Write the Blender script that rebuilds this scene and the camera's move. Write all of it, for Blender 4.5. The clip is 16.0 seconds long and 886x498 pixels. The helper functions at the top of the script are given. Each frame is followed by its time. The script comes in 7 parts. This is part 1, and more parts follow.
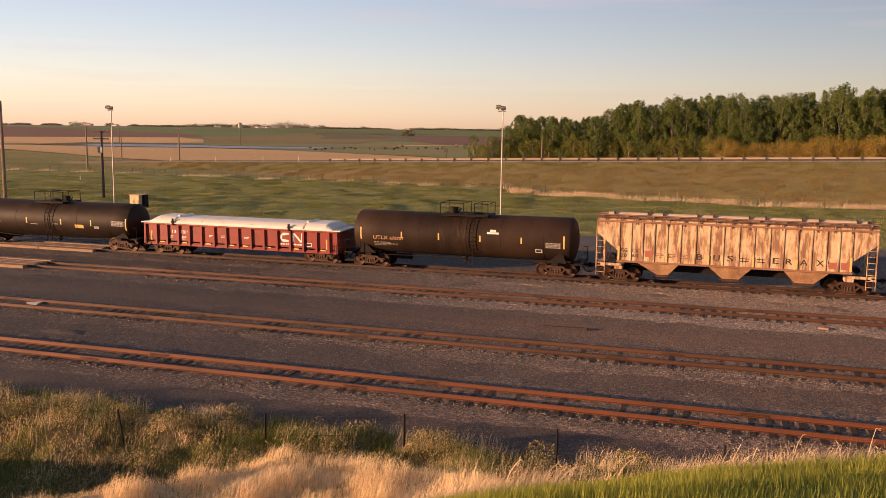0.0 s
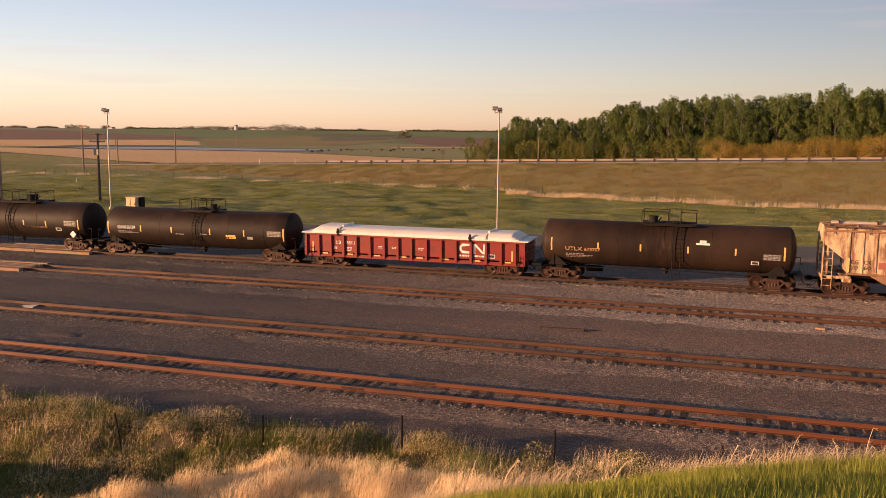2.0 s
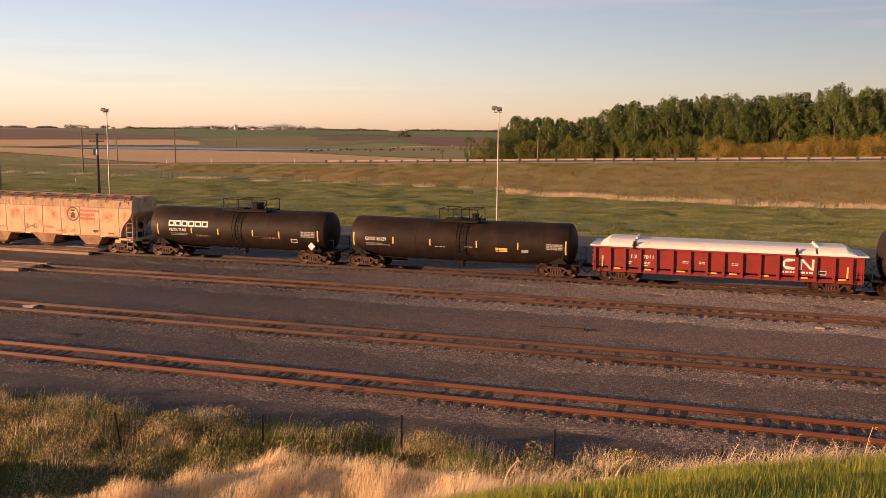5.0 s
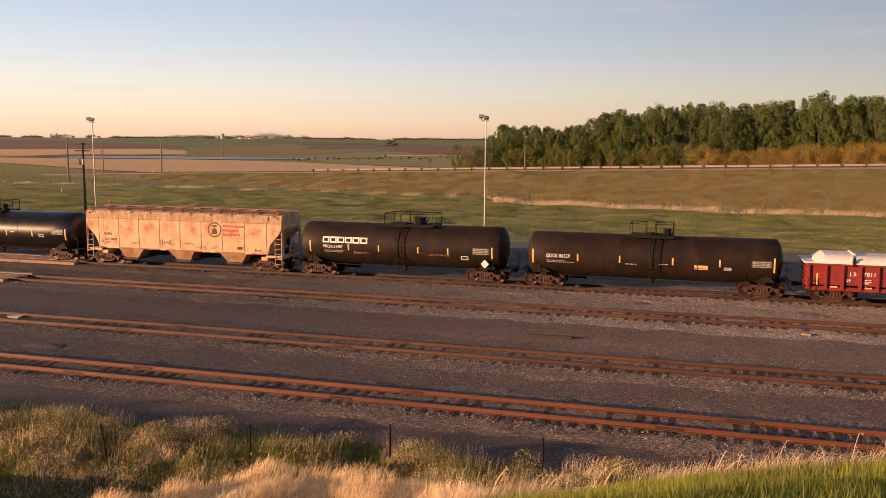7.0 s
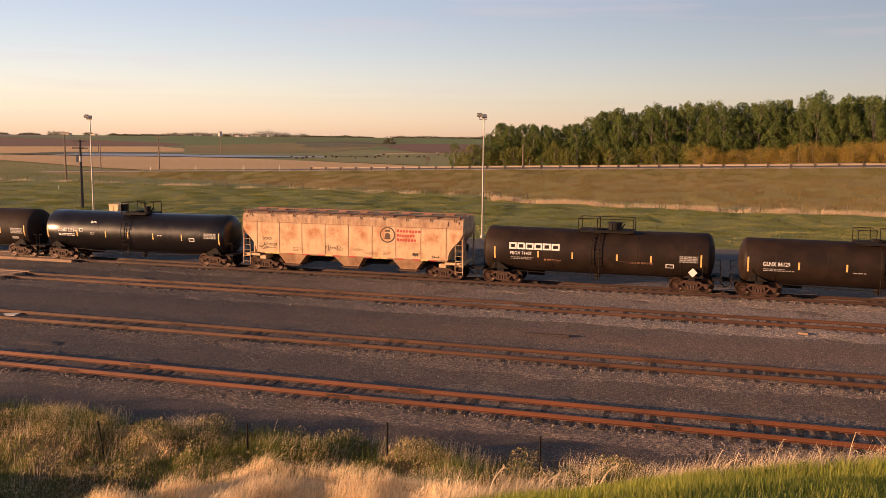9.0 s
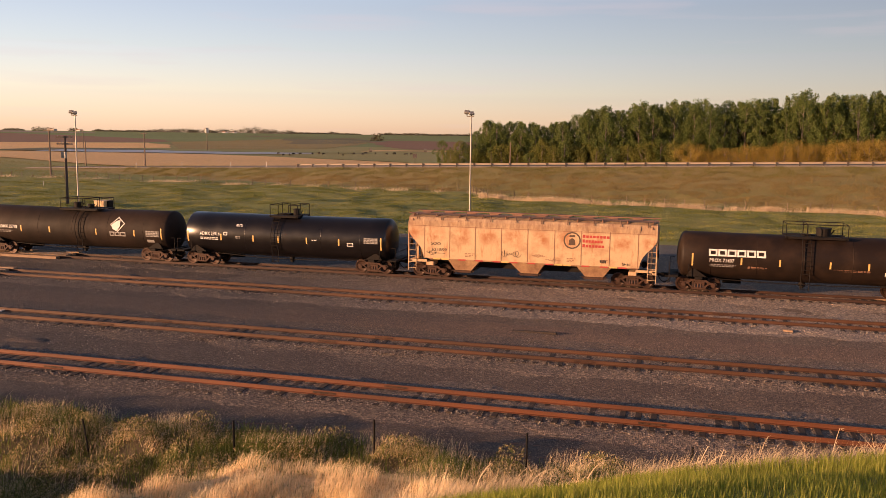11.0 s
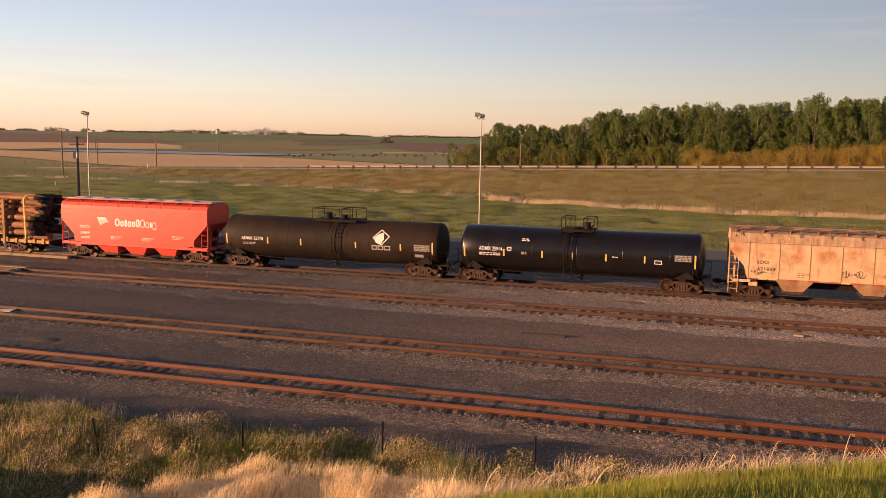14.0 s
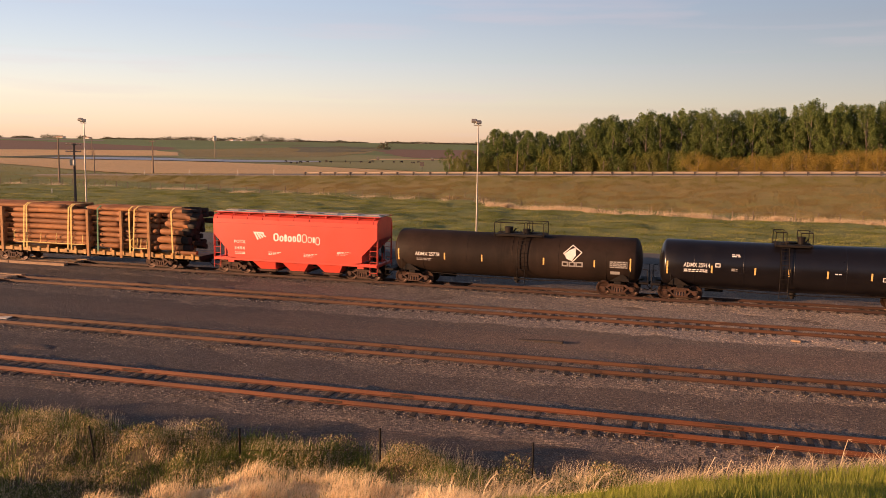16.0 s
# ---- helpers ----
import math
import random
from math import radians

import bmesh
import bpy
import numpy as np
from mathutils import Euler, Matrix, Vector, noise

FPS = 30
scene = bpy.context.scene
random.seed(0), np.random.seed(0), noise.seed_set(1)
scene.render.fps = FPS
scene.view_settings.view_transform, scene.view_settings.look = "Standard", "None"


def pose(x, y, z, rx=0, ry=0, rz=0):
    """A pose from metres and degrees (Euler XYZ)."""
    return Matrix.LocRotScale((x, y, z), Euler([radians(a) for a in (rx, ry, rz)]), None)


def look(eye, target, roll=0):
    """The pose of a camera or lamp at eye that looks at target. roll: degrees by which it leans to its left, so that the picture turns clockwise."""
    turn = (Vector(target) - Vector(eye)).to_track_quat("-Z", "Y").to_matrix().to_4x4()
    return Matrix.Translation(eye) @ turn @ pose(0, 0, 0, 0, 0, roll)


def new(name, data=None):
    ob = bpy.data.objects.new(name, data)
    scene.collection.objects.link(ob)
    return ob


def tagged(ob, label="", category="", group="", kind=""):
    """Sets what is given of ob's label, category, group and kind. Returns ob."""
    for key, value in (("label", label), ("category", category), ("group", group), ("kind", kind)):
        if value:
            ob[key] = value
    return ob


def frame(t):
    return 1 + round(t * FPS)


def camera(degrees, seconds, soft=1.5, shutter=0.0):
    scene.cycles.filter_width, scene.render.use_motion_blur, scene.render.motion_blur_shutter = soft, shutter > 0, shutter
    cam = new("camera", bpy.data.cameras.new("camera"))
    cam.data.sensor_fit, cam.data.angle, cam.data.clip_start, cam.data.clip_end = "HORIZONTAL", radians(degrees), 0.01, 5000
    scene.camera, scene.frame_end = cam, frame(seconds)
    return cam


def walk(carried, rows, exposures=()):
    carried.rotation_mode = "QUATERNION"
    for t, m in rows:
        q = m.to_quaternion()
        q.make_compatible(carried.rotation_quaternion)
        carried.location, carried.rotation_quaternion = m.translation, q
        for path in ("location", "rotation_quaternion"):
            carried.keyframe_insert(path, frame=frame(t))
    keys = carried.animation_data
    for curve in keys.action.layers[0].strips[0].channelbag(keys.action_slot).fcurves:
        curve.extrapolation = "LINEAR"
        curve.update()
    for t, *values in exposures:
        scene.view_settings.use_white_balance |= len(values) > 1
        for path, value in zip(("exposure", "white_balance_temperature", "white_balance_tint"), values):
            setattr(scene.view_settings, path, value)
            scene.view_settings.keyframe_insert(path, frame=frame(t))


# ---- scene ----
# ---- camera and its walk ----
EYE = 9.48
cam = camera(53.76, 16.0, soft=0.85)
walk(cam, [
    (0.0, pose(0, 0, EYE, 82.242, 0, 17.238) @ pose(0, 0, 0, 0, 0, 0.712)),
    (0.5, pose(0, 0, EYE, 82.345, 0, 17.188) @ pose(0, 0, 0, 0, 0, 0.577)),
    (1.0, pose(0, 0, EYE, 82.478, 0, 17.138) @ pose(0, 0, 0, 0, 0, 0.482)),
    (1.5, pose(0, 0, EYE, 82.420, 0, 17.113) @ pose(0, 0, 0, 0, 0, 0.460)),
    (2.0, pose(0, 0, EYE, 82.347, 0, 17.034) @ pose(0, 0, 0, 0, 0, 0.546)),
    (2.5, pose(0, 0, EYE, 82.293, 0, 17.166) @ pose(0, 0, 0, 0, 0, 0.484)),
    (3.0, pose(0, 0, EYE, 82.440, 0, 17.053) @ pose(0, 0, 0, 0, 0, 0.333)),
    (3.5, pose(0, 0, EYE, 82.498, 0, 16.870) @ pose(0, 0, 0, 0, 0, 0.344)),
    (4.0, pose(0, 0, EYE, 82.305, 0, 17.265) @ pose(0, 0, 0, 0, 0, 0.445)),
    (6.5, pose(0, 0, EYE, 82.673, 0, 16.305) @ pose(0, 0, 0, 0, 0, 0.439)),
    (7.0, pose(0, 0, EYE, 82.881, 0, 16.203) @ pose(0, 0, 0, 0, 0, 0.359)),
    (7.5, pose(0, 0, EYE, 82.811, 0, 16.264) @ pose(0, 0, 0, 0, 0, 0.529)),
    (8.0, pose(0, 0, EYE, 82.827, 0, 16.240) @ pose(0, 0, 0, 0, 0, 0.566)),
    (8.5, pose(0, 0, EYE, 82.904, 0, 16.206) @ pose(0, 0, 0, 0, 0, 0.495)),
    (9.0, pose(0, 0, EYE, 82.776, 0, 16.050) @ pose(0, 0, 0, 0, 0, 0.513)),
    (11.5, pose(0, 0, EYE, 82.581, 0, 15.142) @ pose(0, 0, 0, 0, 0, 0.734)),
    (12.0, pose(0, 0, EYE, 82.542, 0, 15.270) @ pose(0, 0, 0, 0, 0, 0.761)),
    (12.5, pose(0, 0, EYE, 82.515, 0, 15.459) @ pose(0, 0, 0, 0, 0, 0.878)),
    (13.0, pose(0, 0, EYE, 82.473, 0, 15.780) @ pose(0, 0, 0, 0, 0, 1.035)),
    (13.5, pose(0, 0, EYE, 82.615, 0, 15.883) @ pose(0, 0, 0, 0, 0, 1.013)),
    (14.0, pose(0, 0, EYE, 82.736, 0, 15.833) @ pose(0, 0, 0, 0, 0, 1.001)),
    (14.5, pose(0, 0, EYE, 82.869, 0, 15.755) @ pose(0, 0, 0, 0, 0, 1.112)),
    (15.0, pose(0, 0, EYE, 83.152, 0, 15.758) @ pose(0, 0, 0, 0, 0, 1.075)),
    (15.5, pose(0, 0, EYE, 83.323, 0, 15.806) @ pose(0, 0, 0, 0, 0, 0.954)),
    (16.0, pose(0, 0, EYE, 83.151, 0, 15.652) @ pose(0, 0, 0, 0, 0, 0.888)),
], [(0.0, 0.97, 6500, 26), (16.0, 0.97, 6500, 26)])

# ---- world, sun, exposure ----
SUN_EL, SUN_AZ = 7.0, 56.0      # degrees above the horizon; degrees round from straight behind the camera to its left
world = bpy.data.worlds.new("sky")
scene.world = world
world.use_nodes = True
wn, wl = world.node_tree.nodes, world.node_tree.links
sky = wn.new("ShaderNodeTexSky")
sky.sky_type = "NISHITA"
sky.sun_disc = False
sky.sun_elevation = radians(SUN_EL)
sky.sun_rotation = radians(180 - SUN_AZ)
sky.altitude = 500
sky.air_density, sky.dust_density, sky.ozone_density = 1.0, 0.4, 1.2
haze = wn.new("ShaderNodeHueSaturation")          # thin haze pales the sky
haze.inputs["Hue"].default_value = 0.487
haze.inputs["Saturation"].default_value = 0.84
tone = wn.new("ShaderNodeMix")
tone.data_type, tone.blend_type = "RGBA", "MULTIPLY"
tone.inputs[0].default_value = 1.0
tone.inputs[7].default_value = (1.0, 0.955, 1.06, 1)
wl.new(sky.outputs[0], haze.inputs["Color"])
wl.new(haze.outputs[0], tone.inputs[6])
# thin wisps of high cloud
way = wn.new("ShaderNodeTexCoord")
drawn = wn.new("ShaderNodeMapping")
drawn.inputs["Scale"].default_value = (2.2, 2.2, 26.0)
drawn.inputs["Rotation"].default_value = (0.0, 0.05, 0.0)
wisp = wn.new("ShaderNodeTexNoise")
wisp.inputs["Scale"].default_value = 1.6
wisp.inputs["Detail"].default_value = 6
spread = wn.new("ShaderNodeMapRange")
spread.inputs["From Min"].default_value = 0.56
spread.inputs["From Max"].default_value = 0.82
spread.inputs["To Max"].default_value = 0.4
veil = wn.new("ShaderNodeMix")
veil.data_type, veil.blend_type = "RGBA", "MIX"
veil.inputs[7].default_value = (5.0, 4.2, 4.0, 1)
wl.new(way.outputs["Generated"], drawn.inputs["Vector"])
wl.new(drawn.outputs[0], wisp.inputs["Vector"])
wl.new(wisp.outputs["Fac"], spread.inputs[0])
wl.new(spread.outputs[0], veil.inputs[0])
wl.new(tone.outputs[2], veil.inputs[6])
wl.new(veil.outputs[2], wn["Background"].inputs[0])
wn["Background"].inputs[1].default_value = 0.0765
sun = new("sun", bpy.data.lights.new("sun", "SUN"))
sun.data.energy = 5.0
sun.data.angle = radians(0.6)
sun.data.color = (1.0, 0.605, 0.3)
SUN_WAY = Vector((-math.sin(radians(SUN_AZ)) * math.cos(radians(SUN_EL)), -math.cos(radians(SUN_AZ)) * math.cos(radians(SUN_EL)), math.sin(radians(SUN_EL))))
sun.matrix_world = look(SUN_WAY * 50, (0, 0, 0))

# ---- materials ----
TRACK_A, TRACK_B, TRACK_C, TRACK_D = 30.14, 37.75, 48.96, 57.1
GROUND = -0.32
rnd = random.Random(7)


class Nodes:
    """A short way to write node materials."""

    def __init__(self, name):
        self.mat = bpy.data.materials.new(name)
        self.mat.use_nodes = True
        self.tree = self.mat.node_tree
        self.bsdf = self.tree.nodes["Principled BSDF"]

    def add(self, kind, **settings):
        n = self.tree.nodes.new(kind)
        for key, value in settings.items():
            if key == "op":
                n.operation = value
            elif key == "blend":
                n.data_type = "RGBA"
                n.blend_type = value
        return n

    def link(self, a, b):
        self.tree.links.new(a, b)

    def coords(self, kind="Object", scale=(1, 1, 1)):
        c = self.add("ShaderNodeTexCoord")
        m = self.add("ShaderNodeMapping")
        m.inputs["Scale"].default_value = scale
        self.link(c.outputs[kind], m.inputs["Vector"])
        return m.outputs[0]

    def noise(self, vec, scale, detail=4, rough=0.6):
        n = self.add("ShaderNodeTexNoise")
        n.inputs["Scale"].default_value = scale
        n.inputs["Detail"].default_value = detail
        n.inputs["Roughness"].default_value = rough
        self.link(vec, n.inputs["Vector"])
        return n.outputs["Fac"]

    def ramp(self, fac, stops):
        r = self.add("ShaderNodeValToRGB")
        el = r.color_ramp.elements
        while len(el) < len(stops):
            el.new(0.5)
        for e, (p, c) in zip(el, stops):
            e.position = p
            e.color = (*c, 1) if len(c) == 3 else c
        self.link(fac, r.inputs[0])
        return r.outputs[0]

    def mix(self, fac, a, b, blend="MIX"):
        m = self.add("ShaderNodeMix", blend=blend)
        for src, slot in ((fac, m.inputs[0]), (a, m.inputs[6]), (b, m.inputs[7])):
            if isinstance(src, (int, float)):
                slot.default_value = src
            elif isinstance(src, tuple):
                slot.default_value = (*src, 1)
            else:
                self.link(src, slot)
        return m.outputs[2]

    def step(self, fac, lo, hi):
        m = self.add("ShaderNodeMapRange")
        m.inputs["From Min"].default_value = lo
        m.inputs["From Max"].default_value = hi
        self.link(fac, m.inputs[0])
        return m.outputs[0]

    def math(self, op, a, b):
        m = self.add("ShaderNodeMath", op=op)
        for src, slot in ((a, m.inputs[0]), (b, m.inputs[1])):
            if isinstance(src, (int, float)):
                slot.default_value = src
            else:
                self.link(src, slot)
        return m.outputs[0]

    def bump(self, height, strength=0.5, distance=0.02):
        b = self.add("ShaderNodeBump")
        b.inputs["Strength"].default_value = strength
        b.inputs["Distance"].default_value = distance
        self.link(height, b.inputs["Height"])
        self.link(b.outputs[0], self.bsdf.inputs["Normal"])

    def done(self, color, rough=0.7, metal=0.0, spec=None):
        for src, key in ((color, "Base Color"), (rough, "Roughness"), (metal, "Metallic")):
            slot = self.bsdf.inputs[key]
            if isinstance(src, tuple):
                slot.default_value = (*src, 1)
            elif isinstance(src, (int, float)):
                slot.default_value = src
            else:
                self.link(src, slot)
        if spec is not None:
            self.bsdf.inputs["Specular IOR Level"].default_value = spec
        return self.mat


def worn(name, base, dirt, scale=1.5, amount=0.5, rough=0.6, metal=0.0, grain=30, bump=0.15, stretch=(1, 1, 1), vary=0.0, kind="Object", spec=None):
    """Painted or bare stuff with blotches of dirt at a large scale and grain at a small one."""
    n = Nodes(name)
    v = n.coords(kind, stretch)
    big = n.noise(v, scale, 5, 0.65)
    fine = n.noise(v, grain, 3, 0.6)
    col = n.mix(n.step(big, 0.62 - amount * 0.3, 0.75), base, dirt)
    col = n.mix(n.math("MULTIPLY", n.step(fine, 0.35, 0.7), 0.35), col, tuple(c * 0.6 for c in dirt))
    if vary:
        info = n.add("ShaderNodeObjectInfo")
        k = n.step(info.outputs["Random"], 0, 1)
        col = n.mix(n.math("MULTIPLY", k, vary), col, dirt)
    n.bump(fine, bump, 0.01)
    r = n.math("ADD", n.math("MULTIPLY", big, 0.25), rough - 0.12)
    return n.done(col, r, metal, spec)


def plain(name, color, rough=0.6, metal=0.0):
    n = Nodes(name)
    v = n.coords()
    f = n.noise(v, 6, 4)
    col = n.mix(n.step(f, 0.3, 0.8), color, tuple(c * 0.72 for c in color))
    return n.done(col, rough, metal)


def ground_stuff(name, tones, scale, stones=0.0, rough=0.95, large=0.06, west_dark=0.0):
    """Earth, gravel or turf: drifts at 10 m, patches at 1 m and grain of single stones."""
    n = Nodes(name)
    v = n.coords("Object")
    drift = n.noise(n.coords("Object", (0.35, 1, 1)), large, 4, 0.6)
    patch = n.noise(v, 0.6, 5, 0.65)
    fine = n.noise(v, scale, 4, 0.7)
    a, b, c = tones
    col = n.mix(n.step(drift, 0.38, 0.62), a, b)
    col = n.mix(n.math("MULTIPLY", n.step(patch, 0.45, 0.7), 0.6), col, c)
    if west_dark:
        # the colour darkens westwards along the yard, with an uneven edge
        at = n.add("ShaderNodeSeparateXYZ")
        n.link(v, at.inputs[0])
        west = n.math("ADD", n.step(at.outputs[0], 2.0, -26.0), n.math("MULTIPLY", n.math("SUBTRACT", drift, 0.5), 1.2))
        col = n.mix(n.math("MULTIPLY", n.step(west, 0.0, 1.0), west_dark), col, (0.05, 0.045, 0.048))
    if stones:
        vor = n.add("ShaderNodeTexVoronoi")
        vor.inputs["Scale"].default_value = stones
        n.link(v, vor.inputs["Vector"])
        k = n.add("ShaderNodeSeparateColor")
        n.link(vor.outputs["Color"], k.inputs[0])
        tone = n.ramp(k.outputs[0], [(0.0, (0.38, 0.36, 0.35)), (0.5, (0.85, 0.82, 0.79)), (0.82, (1.2, 1.15, 1.06)), (1.0, (2.1, 1.95, 1.7))])
        col = n.mix(1.0, col, tone, "MULTIPLY")
        n.bump(vor.outputs["Distance"], 0.8, 0.045)
    else:
        col = n.mix(n.math("MULTIPLY", n.step(fine, 0.35, 0.7), 0.5), col, tuple(t * 0.5 for t in c))
        n.bump(fine, 0.9, 0.12)
    return n.done(col, rough)


M = {}
M["dirt"] = ground_stuff("yard_dirt", ((0.182, 0.134, 0.102), (0.205, 0.148, 0.11), (0.138, 0.1, 0.078)), 9, stones=21, west_dark=0.85)
M["ballast"] = ground_stuff("ballast_stone", ((0.33, 0.265, 0.215), (0.36, 0.285, 0.228), (0.27, 0.215, 0.175)), 12, stones=15, west_dark=0.8)
M["near_dirt"] = ground_stuff("dark_near_yard", ((0.15, 0.106, 0.08), (0.17, 0.119, 0.088), (0.115, 0.082, 0.064)), 9, stones=21, west_dark=0.8)
M["old_ballast"] = ground_stuff("rust_stained_ballast", ((0.22, 0.165, 0.126), (0.245, 0.182, 0.138), (0.17, 0.127, 0.098)), 12, stones=15, west_dark=0.75)
M["access"] = ground_stuff("access_road", ((0.15, 0.11, 0.086), (0.125, 0.094, 0.076), (0.175, 0.126, 0.096)), 7, stones=26, west_dark=0.7)
M["lane"] = ground_stuff("packed_lane", ((0.225, 0.15, 0.108), (0.185, 0.126, 0.094), (0.165, 0.112, 0.085)), 8, stones=26, west_dark=0.75)
M["shoulder"] = ground_stuff("pale_gravel_shoulder", ((0.42, 0.33, 0.24), (0.48, 0.37, 0.27), (0.36, 0.28, 0.2)), 5)
M["asphalt"] = ground_stuff("old_asphalt", ((0.1, 0.095, 0.09), (0.12, 0.112, 0.105), (0.085, 0.08, 0.078)), 6)
M["turf"] = ground_stuff("turf", ((0.13, 0.165, 0.03), (0.2, 0.215, 0.04), (0.32, 0.28, 0.08)), 2.5, large=0.045)
M["bank"] = ground_stuff("bank_grass", ((0.27, 0.2, 0.06), (0.2, 0.19, 0.045), (0.35, 0.24, 0.085)), 2.0, large=0.045)
M["thatch"] = ground_stuff("dry_thatch", ((0.78, 0.57, 0.31), (0.82, 0.62, 0.36), (0.68, 0.49, 0.25)), 6, large=0.2)
M["litter"] = ground_stuff("weed_litter", ((0.14, 0.105, 0.05), (0.19, 0.13, 0.065), (0.11, 0.09, 0.042)), 6, large=0.2)
M["tan_field"] = ground_stuff("stubble_field", ((0.72, 0.42, 0.155), (0.78, 0.47, 0.18), (0.64, 0.38, 0.15)), 0.6, large=0.008)
M["green_field"] = ground_stuff("green_crop", ((0.12, 0.18, 0.025), (0.15, 0.195, 0.03), (0.1, 0.14, 0.022)), 0.3, large=0.004)
M["pasture"] = ground_stuff("pasture", ((0.24, 0.23, 0.05), (0.3, 0.25, 0.065), (0.2, 0.2, 0.045)), 0.5, large=0.01)
M["brown_field"] = ground_stuff("ploughed_field", ((0.19, 0.078, 0.03), (0.22, 0.09, 0.035), (0.16, 0.068, 0.028)), 0.4, large=0.006)
M["meadow"] = ground_stuff("olive_meadow", ((0.21, 0.16, 0.035), (0.26, 0.19, 0.045), (0.16, 0.135, 0.03)), 0.5, large=0.008)
M["dark_crop"] = ground_stuff("dark_young_crop", ((0.09, 0.085, 0.028), (0.1, 0.1, 0.03), (0.075, 0.07, 0.024)), 0.4, large=0.01)
M["fallow"] = ground_stuff("grey_fallow", ((0.22, 0.17, 0.11), (0.25, 0.19, 0.12), (0.19, 0.15, 0.1)), 0.4, large=0.006)
M["water"] = Nodes("slough_water").done((0.26, 0.23, 0.22), 0.4, 0.0, 0.25)
M["rail"] = worn("rusty_rail", (0.16, 0.05, 0.019), (0.06, 0.024, 0.014), 0.35, 0.7, 0.7, 0.1, 40, 0.2, (0.4, 1, 1))
M["rail_used"] = worn("worn_rail", (0.058, 0.024, 0.013), (0.026, 0.013, 0.009), 0.8, 0.6, 0.7, 0.1, 40, 0.2, (0.4, 1, 1))
M["rail_mid"] = worn("brown_rail", (0.1, 0.041, 0.019), (0.04, 0.018, 0.012), 0.5, 0.65, 0.7, 0.1, 40, 0.2, (0.4, 1, 1))
M["tie"] = worn("tie_wood", (0.055, 0.038, 0.028), (0.03, 0.021, 0.016), 3, 0.6, 0.9, 0, 30, 0.6, (6, 1, 1), 0.5)
M["plank"] = worn("crossing_plank", (0.34, 0.22, 0.13), (0.2, 0.13, 0.085), 2, 0.6, 0.85, 0, 30, 0.5, (1, 6, 1), 0.4)
M["iron"] = worn("truck_iron", (0.08, 0.034, 0.018), (0.02, 0.012, 0.009), 3, 0.7, 0.75, 0.2, 25, 0.3)
M["wheel"] = worn("wheel_steel", (0.07, 0.034, 0.02), (0.022, 0.014, 0.01), 4, 0.6, 0.45, 0.5, 25, 0.2)
M["soot"] = worn("black_underframe", (0.01, 0.008, 0.007), (0.022, 0.015, 0.011), 2, 0.5, 0.75, 0, 25, 0.2, spec=0.2)
M["black_glossy"] = worn("glossy_black_tank", (0.006, 0.0048, 0.0055), (0.011, 0.008, 0.008), 0.9, 0.3, 0.32, 0, 40, 0.03)
M["black_satin"] = worn("satin_black_tank", (0.013, 0.0075, 0.005), (0.034, 0.019, 0.011), 0.7, 0.6, 0.6, 0, 40, 0.05, spec=0.22)
def stained(name, base, dust, rust, middle, rough=0.62):
    """Black tank paint with dusty bands between the seams and spill runs below the manway."""
    n = Nodes(name)
    v = n.coords("Object")
    bands = n.noise(n.coords("Object", (0.3, 0.05, 0.09)), 1.4, 2, 0.5)
    runs = n.noise(n.coords("Object", (3.2, 0.4, 0.5)), 1.0, 4, 0.65)
    blot = n.noise(v, 0.8, 6, 0.7)
    at = n.add("ShaderNodeSeparateXYZ")
    n.link(v, at.inputs[0])
    spill = n.step(n.math("ABSOLUTE", n.math("SUBTRACT", at.outputs[0], middle), 0.0), 2.4, 0.3)
    col = n.mix(n.math("MULTIPLY", n.step(bands, 0.4, 0.62), 0.75), base, dust)
    col = n.mix(n.math("MULTIPLY", n.step(blot, 0.45, 0.7), 0.5), col, tuple(c * 0.45 for c in base))
    col = n.mix(n.math("MULTIPLY", n.math("MULTIPLY", spill, n.step(runs, 0.48, 0.66)), 0.8), col, tuple(c * 0.3 for c in base))
    col = n.mix(n.math("MULTIPLY", n.math("MULTIPLY", spill, n.step(runs, 0.42, 0.3)), 0.55), col, rust)
    fine = n.noise(v, 30, 3)
    n.bump(fine, 0.06, 0.01)
    return n.done(col, n.math("ADD", n.math("MULTIPLY", blot, 0.25), rough - 0.12), 0.0, 0.2)


M["black_dusty"] = stained("dusty_black_tank", (0.02, 0.0115, 0.0075), (0.042, 0.024, 0.015), (0.085, 0.05, 0.026), -0.2)
M["black_matte"] = stained("matte_black_tank", (0.015, 0.0092, 0.0064), (0.03, 0.0175, 0.0115), (0.04, 0.024, 0.014), 0.2, 0.66)
M["white"] = worn("white_cover", (0.83, 0.77, 0.67), (0.64, 0.56, 0.46), 1.0, 0.3, 0.45, 0, 30, 0.05)
M["mark"] = plain("white_marking", (0.78, 0.75, 0.7), 0.6)
M["grey_mark"] = plain("grey_marking", (0.34, 0.32, 0.3), 0.6)
M["panel"] = plain("dull_panel", (0.09, 0.08, 0.07), 0.7)
M["dark_mark"] = plain("dark_marking", (0.03, 0.025, 0.022), 0.7)
M["red_mark"] = plain("red_marking", (0.45, 0.055, 0.04), 0.6)
M["faded_dark"] = plain("faded_dark_marking", (0.1, 0.062, 0.04), 0.8)
M["faded_red"] = plain("faded_red_patch", (0.36, 0.12, 0.085), 0.8)
M["stripe"] = plain("yellow_reflector", (0.74, 0.48, 0.15), 0.5)
M["orange_mark"] = plain("orange_marking", (0.58, 0.33, 0.16), 0.6)
